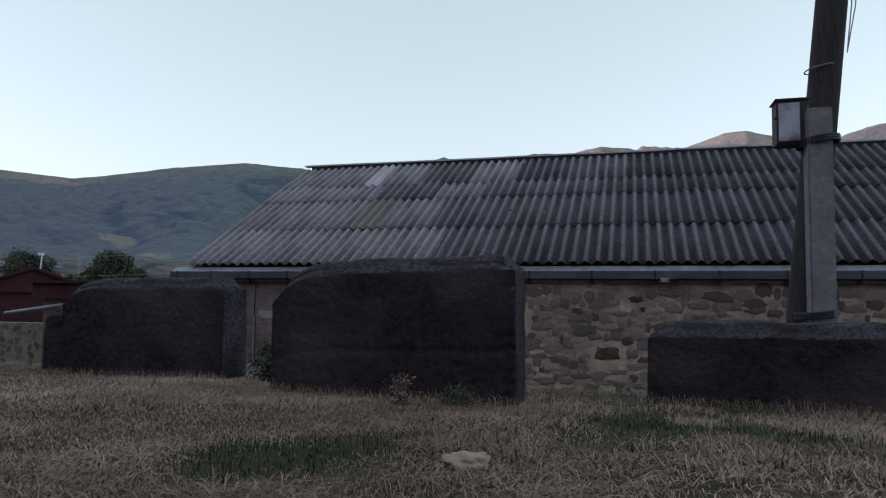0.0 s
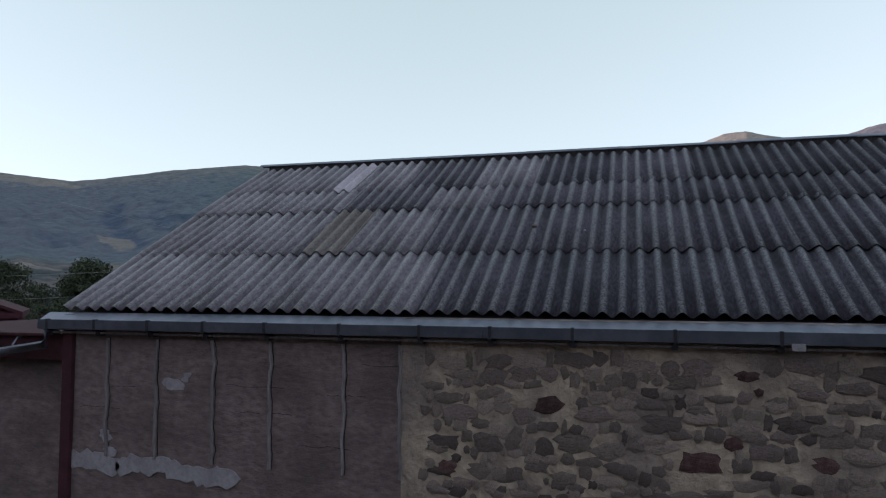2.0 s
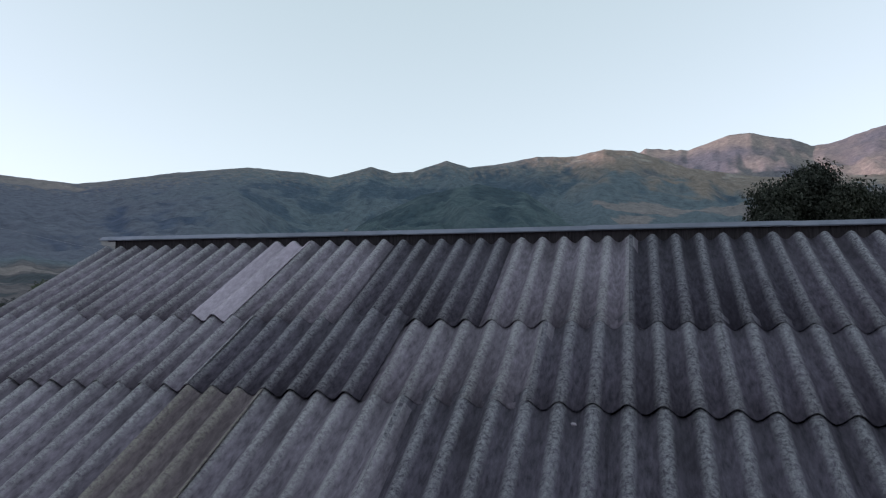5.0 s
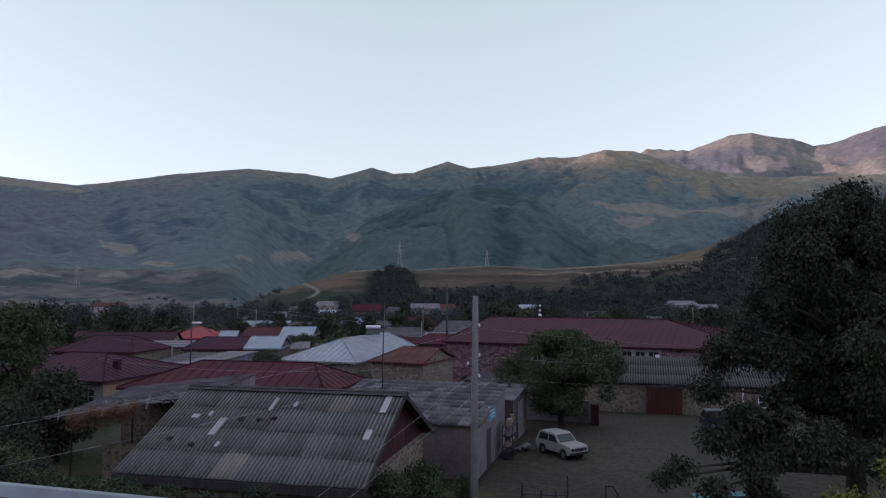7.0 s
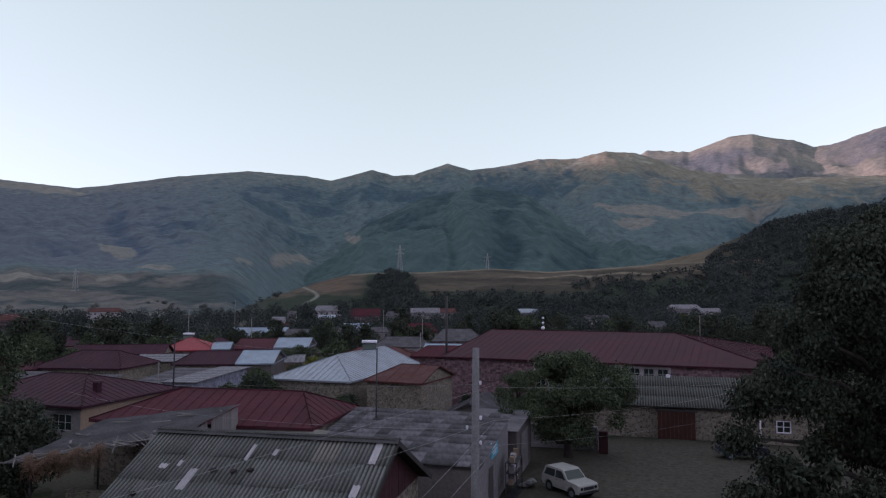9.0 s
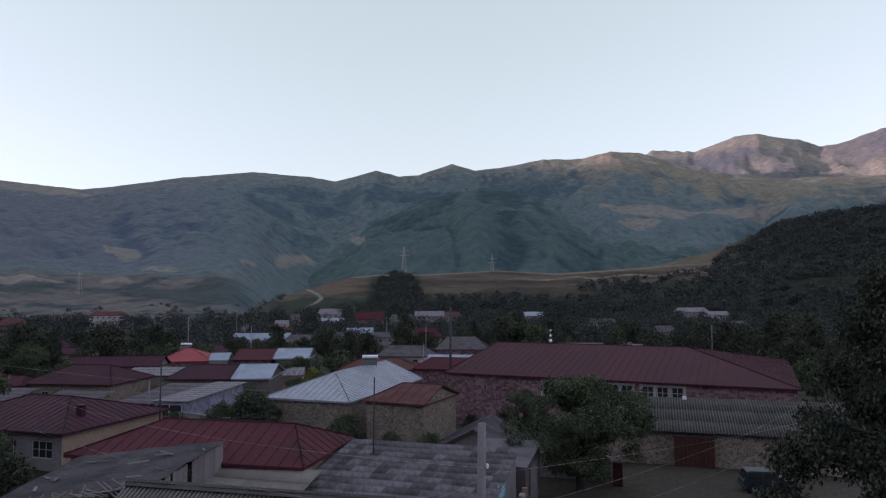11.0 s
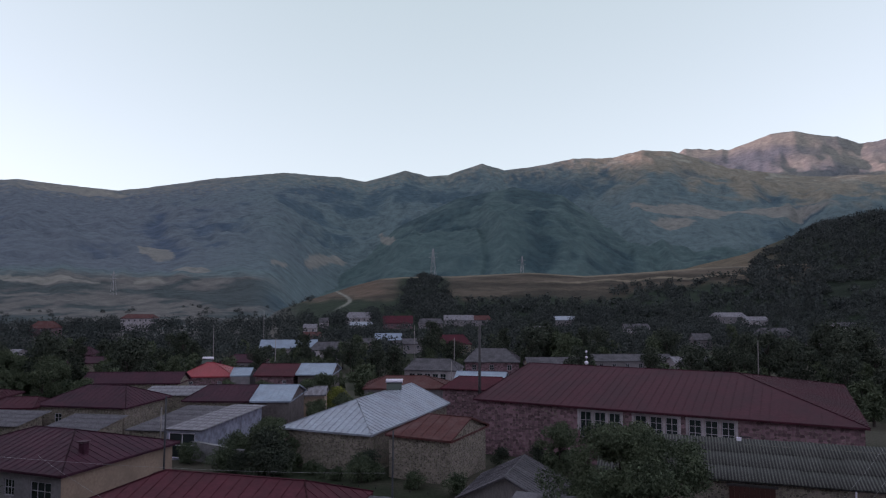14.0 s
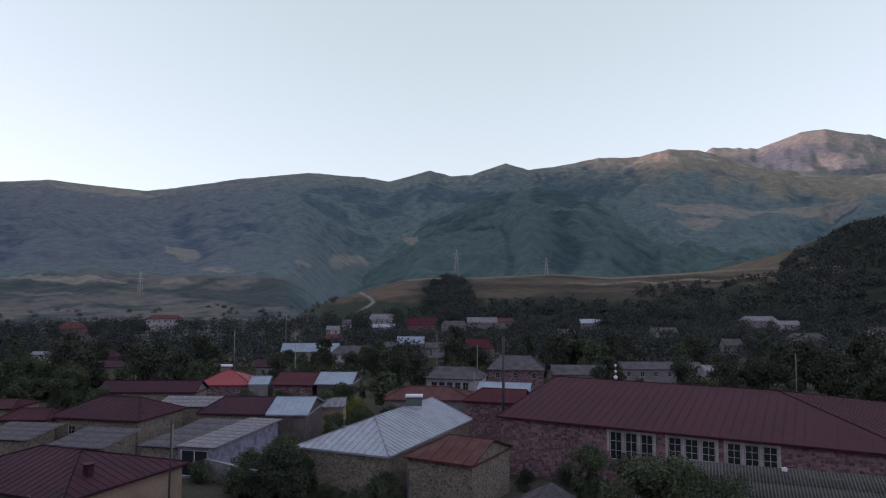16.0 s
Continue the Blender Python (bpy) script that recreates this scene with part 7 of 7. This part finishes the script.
blades("block_fringe", 3600, skirts, 0.09, 0.0016, STRAW, 4, None, "dry grass standing against the blocks and the wall")
bush("dry_weed", "dry seeding weed with pale flower heads", (2.0, -8.05, gz(2.0, -8.05)), 0.2, 0.13, 420, 0.014, 220, STRAW, "weed")
bush("green_weed", "green weed between the stone blocks", (0.35, -6.5, gz(0.35, -6.5)), 0.36, 0.2, 1500, 0.03, 221, LEAF, "weed")
bush("green_weed", "low leafy weed at the foot of a block", (2.25, -7.85, gz(2.25, -7.85)), 0.12, 0.14, 500, 0.02, 222, LEAF, "weed")


# ---- yard, poles, cars and small things ----
def small_suv(label, at, turn, paint):
    """A boxy two-door off-roader, nose along +x."""
    root = thing("car", label, "car", "parked cars", at=at, turn=turn)
    side = [(-1.85, 0.55), (-1.86, 0.9), (-1.78, 1.0), (-1.55, 1.56), (-1.4, 1.62), (0.05, 1.62), (0.2, 1.58), (0.72, 1.06), (1.72, 0.98), (1.84, 0.9), (1.86, 0.52), (1.75, 0.42), (1.5, 0.4)]
    for cx in (1.12, -1.1):
        arch = [(cx + 0.40 * math.cos(a), 0.36 + 0.40 * math.sin(a)) for a in [math.pi * i / 8 for i in range(9)]]
        side += [(cx + 0.42, 0.4)] + arch + [(cx - 0.42, 0.4)]
    side += [(-1.7, 0.42)]
    bm = bmesh.new()
    n = len(side)
    rows = []
    for yy, k in ((-0.82, 0.0), (-0.78, 1.0), (0.78, 1.0), (0.82, 0.0)):
        rows.append([bm.verts.new((x, yy * (1 - 0.14 * max(0, z - 1.0) / 0.6), z)) for x, z in side])
    for a, b in zip(rows, rows[1:]):
        for i in range(n):
            bm.faces.new((a[i], a[(i + 1) % n], b[(i + 1) % n], b[i]))
    bm.faces.new(rows[0][::-1])
    bm.faces.new(rows[-1])
    bmesh.ops.recalc_face_normals(bm, faces=bm.faces[:])
    body = part("body", bm, paint, root)
    w = 0.83

    def pane(pts, d, nm="window"):
        b = bmesh.new()
        add_prism(b, pts, d)
        return part(nm, b, GLASS, root)

    for s in (-1, 1):
        def yy(z):
            return s * (0.82 * (1 - 0.14 * max(0, z - 1.0) / 0.6) + 0.004)
        pane([(x, yy(z), z) for x, z in ((-0.42, 1.06), (0.52, 1.06), (0.12, 1.5), (-0.42, 1.5))], (0, s * 0.008, 0), "side_window")
        pane([(x, yy(z), z) for x, z in ((-1.55, 1.06), (-0.52, 1.06), (-0.52, 1.5), (-1.38, 1.5))], (0, s * 0.008, 0), "side_window")
        b = bmesh.new()
        add_prism(b, [(-0.47, yy(0.6), 0.5), (0.62, yy(0.6), 0.5), (0.62, yy(0.6), 0.515), (-0.47, yy(0.6), 0.515)], (0, s * 0.006, 0))
        part("sill_trim", b, STEEL_DARK, root)
        part("door_handle", box((-0.36, s * 0.825 - 0.012, 0.9), (-0.22, s * 0.825 + 0.012, 0.93)), STEEL_DARK, root)
        part("headlight", tube([(1.83, s * 0.58, 0.76), (1.875, s * 0.58, 0.76)], 0.1, 12), GLASS, root)
        part("mirror", box((0.5, s * 0.9 - 0.06, 1.06), (0.58, s * 0.9 + 0.06, 1.18), 0.01), STEEL_DARK, root)
    pane([(0.26, -0.62, 1.53), (0.26, 0.62, 1.53), (0.7, 0.7, 1.09), (0.7, -0.7, 1.09)], (0.012, 0, 0.012), "windscreen")
    pane([(-1.6, -0.6, 1.5), (-1.6, 0.6, 1.5), (-1.79, 0.68, 1.05), (-1.79, -0.68, 1.05)], (-0.012, 0, 0.006), "rear_window")
    part("grille", box((1.862, -0.42, 0.64), (1.874, 0.42, 0.84)), STEEL_DARK, root)
    part("front_bumper", box((1.84, -0.8, 0.42), (1.97, 0.8, 0.56), 0.03), STEEL_DARK, root)
    part("rear_bumper", box((-1.97, -0.8, 0.42), (-1.84, 0.8, 0.56), 0.03), STEEL_DARK, root)
    for x in (1.12, -1.1):
        for s in (-1, 1):
            wheel = part("wheel", tube([(x, s * 0.62, 0.34), (x, s * 0.8, 0.34)], 0.34, 20), TYRE, root)
            part("rim", tube([(x, s * 0.79, 0.34), (x, s * 0.812, 0.34)], 0.2, 16), ZINC, wheel)
    return root


TYRE = mat("rubber", (0.015, 0.015, 0.015), (0.035, 0.035, 0.035), 0.85, 20, 2, 0.1)
NAVY = mat("dark_blue_paint", (0.02, 0.025, 0.04), (0.03, 0.036, 0.055), 0.35, 4, 1, 0)
TEAL = mat("teal_paint", (0.03, 0.13, 0.15), (0.05, 0.18, 0.2), 0.6, 5, 1.5, 0.1)
SIGN_BLUE = mat("blue_sign", (0.05, 0.38, 0.52), (0.1, 0.5, 0.64), 0.5, 3, 1.2, 0)
RUST_GATE = mat("rusty_gate", (0.045, 0.016, 0.014), (0.085, 0.03, 0.025), 0.85, 6, 1.2, 0.2)
CAR_PAINT = mat("dusty_cream_paint", (0.3, 0.2925, 0.2737), (0.375, 0.3675, 0.345), 0.45, 4, 1.5, 0.03, stain_amt=0.25, stain_col=(0.1875, 0.165, 0.1425))
PLAN = VILLAGE


def on_yard(x, y):
    """A place of the plan, on the ground."""
    w = VILLAGE @ Vector((x, y, 0))
    return w.x, w.y, gz(w.x, w.y)


PLAN = Matrix.Identity(4)
small_suv("small white two-door off-road car parked in the yard", on_yard(-4.5, 43.3), -43, CAR_PAINT)
small_suv("dark blue car parked under the trees", on_yard(5.6, 54.6), 8, NAVY)
PLAN = VILLAGE


def utility_pole(label, x, y, top, r=0.13, material=None, insulators=True):
    root = thing("utility_pole", label, "pole", "village poles", at=(x, y, 0))
    z0 = pz(x, y)
    part("post", tube([(0, 0, z0 - 0.5), (0.02, 0, (z0 + top) / 2), (0.06, 0, top)], [r * 1.2, r, r * 0.8], 10), material or CONCRETE, root, smooth=True)
    if insulators:
        for dz, s in ((-0.9, 1), (-1.75, 1), (-2.0, -1), (-2.35, 1)):
            arm = part("bracket", tube([(0, 0, top + dz), (s * 0.17, -0.02, top + dz)], 0.015, 5), STEEL_DARK, root)
            part("insulator", tube([(s * 0.17, -0.02, top + dz), (s * 0.17, -0.02, top + dz + 0.07), (s * 0.17, -0.02, top + dz + 0.1)], [0.025, 0.036, 0.018], 8), WHITE, arm)
    return root


utility_pole("grey concrete utility pole with white insulators", -4.6, 21.85, 3.65, 0.105)
utility_pole("thin dark steel lamp pole among the roofs", -15.4, 42.6, 1.85, 0.045, STEEL_DARK, False)
utility_pole("thin dark steel pole beside the red roof", -32.8, 47.4, 1.95, 0.06, STEEL_DARK, False)
utility_pole("tall rusty flue pipe beside the school", -24.0, 88.0, 4.7, 0.16, BOX_DARK, False)
for x, y, top in ((-70, 118, 0.5), (-96, 135, 1.5), (-40, 128, 0.5), (-120, 190, 3.0), (-60, 160, 1.0), (-31, 99, -0.6), (-44.5, 60.5, -1.4), (8.0, 118, 1.5)):
    utility_pole("thin grey pole between the houses", x, y, top, 0.07, TIMBER, False)


def wire(a, b, sag, r=0.004):
    a, b = VILLAGE @ Vector(a), VILLAGE @ Vector(b)
    pts = [a.lerp(b, t) - Vector((0, 0, sag * 4 * t * (1 - t))) for t in [i / 12 for i in range(13)]]
    ob = part("overhead_wire", tube(pts, r, 5), WIRE)
    return tagged(ob, "thin pale overhead wire sagging between poles", "wire", "overhead wires")


for a, b, s in (((-4.1, 21.83, 2.75), (-13.0, 7.5, 1.15), 0.2), ((-4.1, 21.83, 1.9), (-13.2, 7.0, 0.55), 0.2), ((-4.05, 21.8, 1.9), (-6.5, 9.0, -0.9), 0.1), ((-4.0, 21.8, 1.3), (-6.3, 9.0, -1.1), 0.1),
                ((-4.6, 21.85, 1.65), (-28, 33.0, 0.2), 0.5), ((-4.6, 21.85, 2.75), (-30, 36.0, 1.0), 0.5), ((-4.1, 21.83, 1.9), (9, 60, -1.0), 0.6), ((-4.1, 21.83, 2.7), (14, 58, 0.2), 0.6), ((-4.1, 21.8, 1.3), (9, 59, -2.4), 0.6),
                ((-26, 22, 5.2), (-12, 34, 2.2), 0.4)):
    wire(a, b, s)


def solar_heater(at, turn):
    root = thing("solar_heater", "white solar water tank on a steel rack", "water heater", "roof tanks", at=at, turn=turn)
    part("tank", tube([(-1.0, 0, 0.95), (-0.96, 0, 0.95), (0.96, 0, 0.95), (1.0, 0, 0.95)], [0.2, 0.24, 0.24, 0.2], 14), WHITE, root, smooth=True)
    bm = bmesh.new()
    add_prism(bm, [(-0.9, -1.1, 0.05), (0.9, -1.1, 0.05), (0.9, -0.1, 0.78), (-0.9, -0.1, 0.78)], (0, 0.03, -0.05))
    part("collector", bm, GLASS, root)
    for x in (-0.8, 0.8):
        for p, q in (((x, 0, -0.3), (x, 0, 0.8)), ((x, -1.1, -0.3), (x, -1.1, 0.1)), ((x, -1.1, 0.0), (x, 0.05, 0.75))):
            part("rack", tube([p, q], 0.025, 5), ZINC, root)




PLAN = Matrix.Identity(4)
solar_heater((-35.2, 90.6, -2.0), 21)
solar_heater((-83.9, 119.2, -3.3), 21)
PLAN = VILLAGE


def shop_front():
    """The side of the shop that faces the yard: its sign, shutters and the goods in front."""
    sign = thing("shop_sign", "blue shop sign on the yard wall", "sign", at=(-7.99, 40.3, -2.95))
    part("panel", box((-0.005, -0.85, -0.4), (0.045, 0.85, 0.4), 0.01), SIGN_BLUE, sign)
    for i, (a, l) in enumerate(((0.12, 0.55), (-0.06, 0.7), (-0.2, 0.4))):
        part("lettering_bar", box((0.046, -l, a - 0.035), (0.052, l * 0.8, a + 0.035)), WHITE, sign)
    side = thing("side_render", "pale plaster coat on the yard side of the shop", "wall")
    part("plaster_coat", add_prism(bmesh.new(), [(-8.0, 36.65, -6.1), (-8.0, 44.1, -6.1), (-8.0, 44.1, -2.15), (-8.0, 36.65, -3.15)], (0.015, 0, 0)), WALL_GREY, side)
    door = thing("shop_door", "dark open doorway of the shop", "door", at=(-7.99, 39.4, -4.6))
    part("leaf", box((0.0, -0.5, -1.1), (0.05, 0.5, 0.95)), BOX_DARK, door)
    part("frame", box((-0.01, -0.6, -1.1), (0.03, 0.6, 1.05)), WALL_GREY, door)
    rng = random.Random(3)
    z = pz(-7.2, 40.3)
    rack = thing("goods_rack", "rack with white and yellow goods outside the shop", "rack", at=(-7.3, 42.2, z), turn=0)
    for h in (0.05, 0.65, 1.25, 1.8):
        part("shelf", box((-0.3, -0.9, h), (0.3, 0.9, h + 0.03)), STEEL_DARK, rack)
    for x in (-0.28, 0.28):
        for y in (-0.88, 0.88):
            part("upright", box((x - 0.02, y - 0.02, 0), (x + 0.02, y + 0.02, 1.85)), STEEL_DARK, rack)
    for h in (0.68, 1.28, 1.83):
        for k in range(7):
            y = -0.75 + k * 0.25
            box_ob = thing("carton", "small pale goods carton on the rack", "carton", "shop goods", at=(-7.3 + rng.uniform(-0.08, 0.08), 42.2 + y, z + h), turn=rng.uniform(-12, 12))
            part("box", box((-0.13, -0.1, 0), (0.13, 0.1, rng.uniform(0.16, 0.42)), 0.008), rng.choice((WHITEWASH, WHITEWASH, WHITE, WALL_GREY, WALL_YELLOW)), box_ob)
    for k in range(5):
        ob = part("sack", box((-0.3, -0.2, 0), (0.3, 0.2, 0.2), 0.07), CONCRETE, smooth=True)
        ob.matrix_basis = PLAN @ pose(-7.0 + 0.1 * k, 43.6 + 0.35 * (k % 3), pz(-6.9, 42) + 0.19 * (k // 3), 0, 0, 30 * k)
        tagged(ob, "grey sack lying by the shop wall", "sack", "sacks by the shop")
    gd = thing("garage_door", "pale metal garage door", "door", at=(-7.56, 47.2, -4.3))
    for i in range(8):
        part("panel", box((0, -1.2 + i * 0.3, -1.3), (0.04, -1.2 + i * 0.3 + 0.285, 1.0)), WALL_GREY, gd)


shop_front()


def yard_wall():
    w = thing("yard_wall", "low earth-brown wall behind the parked car", "wall")
    part("wall", box((-8.6, 54.0, -6.4), (-3.6, 54.4, -4.2), 0.05), CONCRETE, w)
    part("end_pier", box((-3.5, 53.0, -6.4), (-2.9, 53.6, -4.3), 0.04), BRICK_RED, w, "orange-brown brick pier")
    gate = thing("yard_gate", "rust-brown double gate in the lean-to", "gate", at=(1.8, 60.2, -6.3))
    for i in range(9):
        part("plank", box((-1.35 + i * 0.3, -0.05, 0.1), (-1.35 + i * 0.3 + 0.285, 0.0, 2.4)), RUST_GATE, gate)
    part("lintel", box((-1.5, -0.08, 2.4), (1.5, 0.02, 2.55)), TIMBER_DARK, gate)
    pipe = thing("downpipe", "white downpipe on the lean-to wall", "pipe")
    part("pipe", tube([(7.6, 60.3, -3.7), (7.6, 60.3, -5.6)], 0.06, 8), WHITE, pipe)
    lamp = thing("flood_lamp", "white floodlight on the lean-to roof edge", "lamp", at=(1.4, 64.3, -1.85))
    part("head", box((-0.16, -0.12, 0), (0.16, 0.08, 0.24), 0.02), WHITE, lamp)
    part("arm", box((0.1, 0.0, 0.24), (0.75, 0.05, 0.3)), STEEL_DARK, lamp)
    fin = thing("roof_finial", "white ball finial on the school roof", "finial", at=tuple(VILLAGE.inverted() @ Vector((-14.55, 106.57, -0.2))))
    part("rod", tube([(0, 0, 0), (0, 0, 1.7)], 0.03, 6), ZINC, fin)
    for h, r in ((0.35, 0.22), (0.95, 0.15), (1.55, 0.13)):
        bm = bmesh.new()
        bmesh.ops.create_icosphere(bm, subdivisions=2, radius=r)
        bmesh.ops.translate(bm, verts=bm.verts[:], vec=(0, 0, h))
        part("ball", bm, WHITE, fin, smooth=True)
    fence = thing("steel_fence", "dark steel fence frame at the end of the yard", "fence")
    for x, y, h in ((-5.0, 32.5, 1.1), (-4.2, 32.7, 0.8), (-3.6, 32.9, 0.7), (-3.1, 33.1, 1.4), (-1.5, 33.5, 1.0), (-1.0, 33.6, 0.7)):
        z = pz(x, y)
        part("post", tube([(x, y, z - 0.3), (x, y, z + h)], 0.035, 6), STEEL_DARK, fence)
    part("rail", tube([(-5.0, 32.5, pz(-5, 32.5) + 0.55), (-3.1, 33.1, pz(-3.1, 33.1) + 0.55)], 0.025, 6), STEEL_DARK, fence)
    part("rail", tube([(-1.5, 33.5, pz(-1.5, 33.5) + 0.95), (-1.2, 33.55, pz(-1.2, 33.55) + 0.98), (-0.98, 33.6, pz(-1, 33.6) + 0.6)], 0.03, 6), STEEL_DARK, fence)
    for x, y in ((2.6, 34.6), (3.9, 35.4)):
        b = thing("teal_crate", "faded teal crate under the walnut", "crate", "crates", at=(x, y, pz(x, y)), turn=12)
        part("body", box((-0.45, -0.35, 0), (0.45, 0.35, 0.6), 0.02), TEAL, b)
        part("lid", box((-0.48, -0.38, 0.6), (0.48, 0.38, 0.66), 0.01), TEAL, b)
    wf = thing("wire_fence", "thin post fence below the stone house", "fence")
    for i in range(14):
        x = -37 + i * 1.35
        part("post", tube([(x, 58.6, -7.4), (x, 58.6, -5.7)], 0.04, 5), TIMBER_DARK, wf)


yard_wall()


PLAN = Matrix.Identity(4)


# red-walled shed and small lamp that show beyond the lean-to
house("red_shed", "dark red shed with a shallow gabled roof", -21.2, -17.5, 8.0, 12.0, -3.8, -0.5, 0.25, "y", (0, 0), BRICK_RED, BRICK_RED, over=0.12, seams=0, turn=44.0, category="shed", group="village sheds")
part("coping", box((-15.5, 1.0, -3.4), (-9.2, 1.35, -1.3), 0.04), WALL_STONE, thing("low_wall", "low fieldstone wall beside the slope", "wall"))
lampp = thing("yard_lamp", "thin white lamp post with a small head", "lamp", at=(-19.1, 10.0, 0))
part("post", tube([(0, 0, -4), (0.0, 0, 0.2), (0.06, 0, 0.75)], 0.03, 6), WHITE, lampp)
part("head", box((-0.1, -0.06, 0.72), (0.12, 0.06, 0.82), 0.01), WHITE, lampp)


# lattice masts on the hills
def lattice_mast(x, y, h, label):
    z = gz(x, y)
    root = thing("power_pylon", label, "pylon", "pylons", at=(x, y, z))
    w = h * 0.09
    for sx in (-1, 1):
        for sy in (-1, 1):
            part("leg", tube([(sx * w, sy * w, -1), (sx * w * 0.15, sy * w * 0.15, h)], h * 0.006, 4), WIRE, root)
    for k in range(6):
        t0, t1 = k / 6, (k + 1) / 6
        a, b = w * (1 - 0.85 * t0), w * (1 - 0.85 * t1)
        part("brace", tube([(-a, -a, h * t0), (b, -b, h * t1)], h * 0.004, 4), WIRE, root)
        part("brace", tube([(a, -a, h * t0), (-b, -b, h * t1)], h * 0.004, 4), WIRE, root)
    for t in (0.7, 0.85):
        part("arm", tube([(-h * 0.16, 0, h * t), (h * 0.16, 0, h * t)], h * 0.006, 4), WIRE, root)


def at_az(az, r):
    return EYE[0] - math.sin(radians(az)) * r, EYE[1] + math.cos(radians(az)) * r


lattice_mast(*at_az(19.7, 640), 27, "grey lattice pylon on the low ridge")
lattice_mast(*at_az(12.3, 720), 27, "grey lattice pylon behind the ridge")
lattice_mast(*at_az(44.5, 800), 25, "grey lattice pylon in the valley")
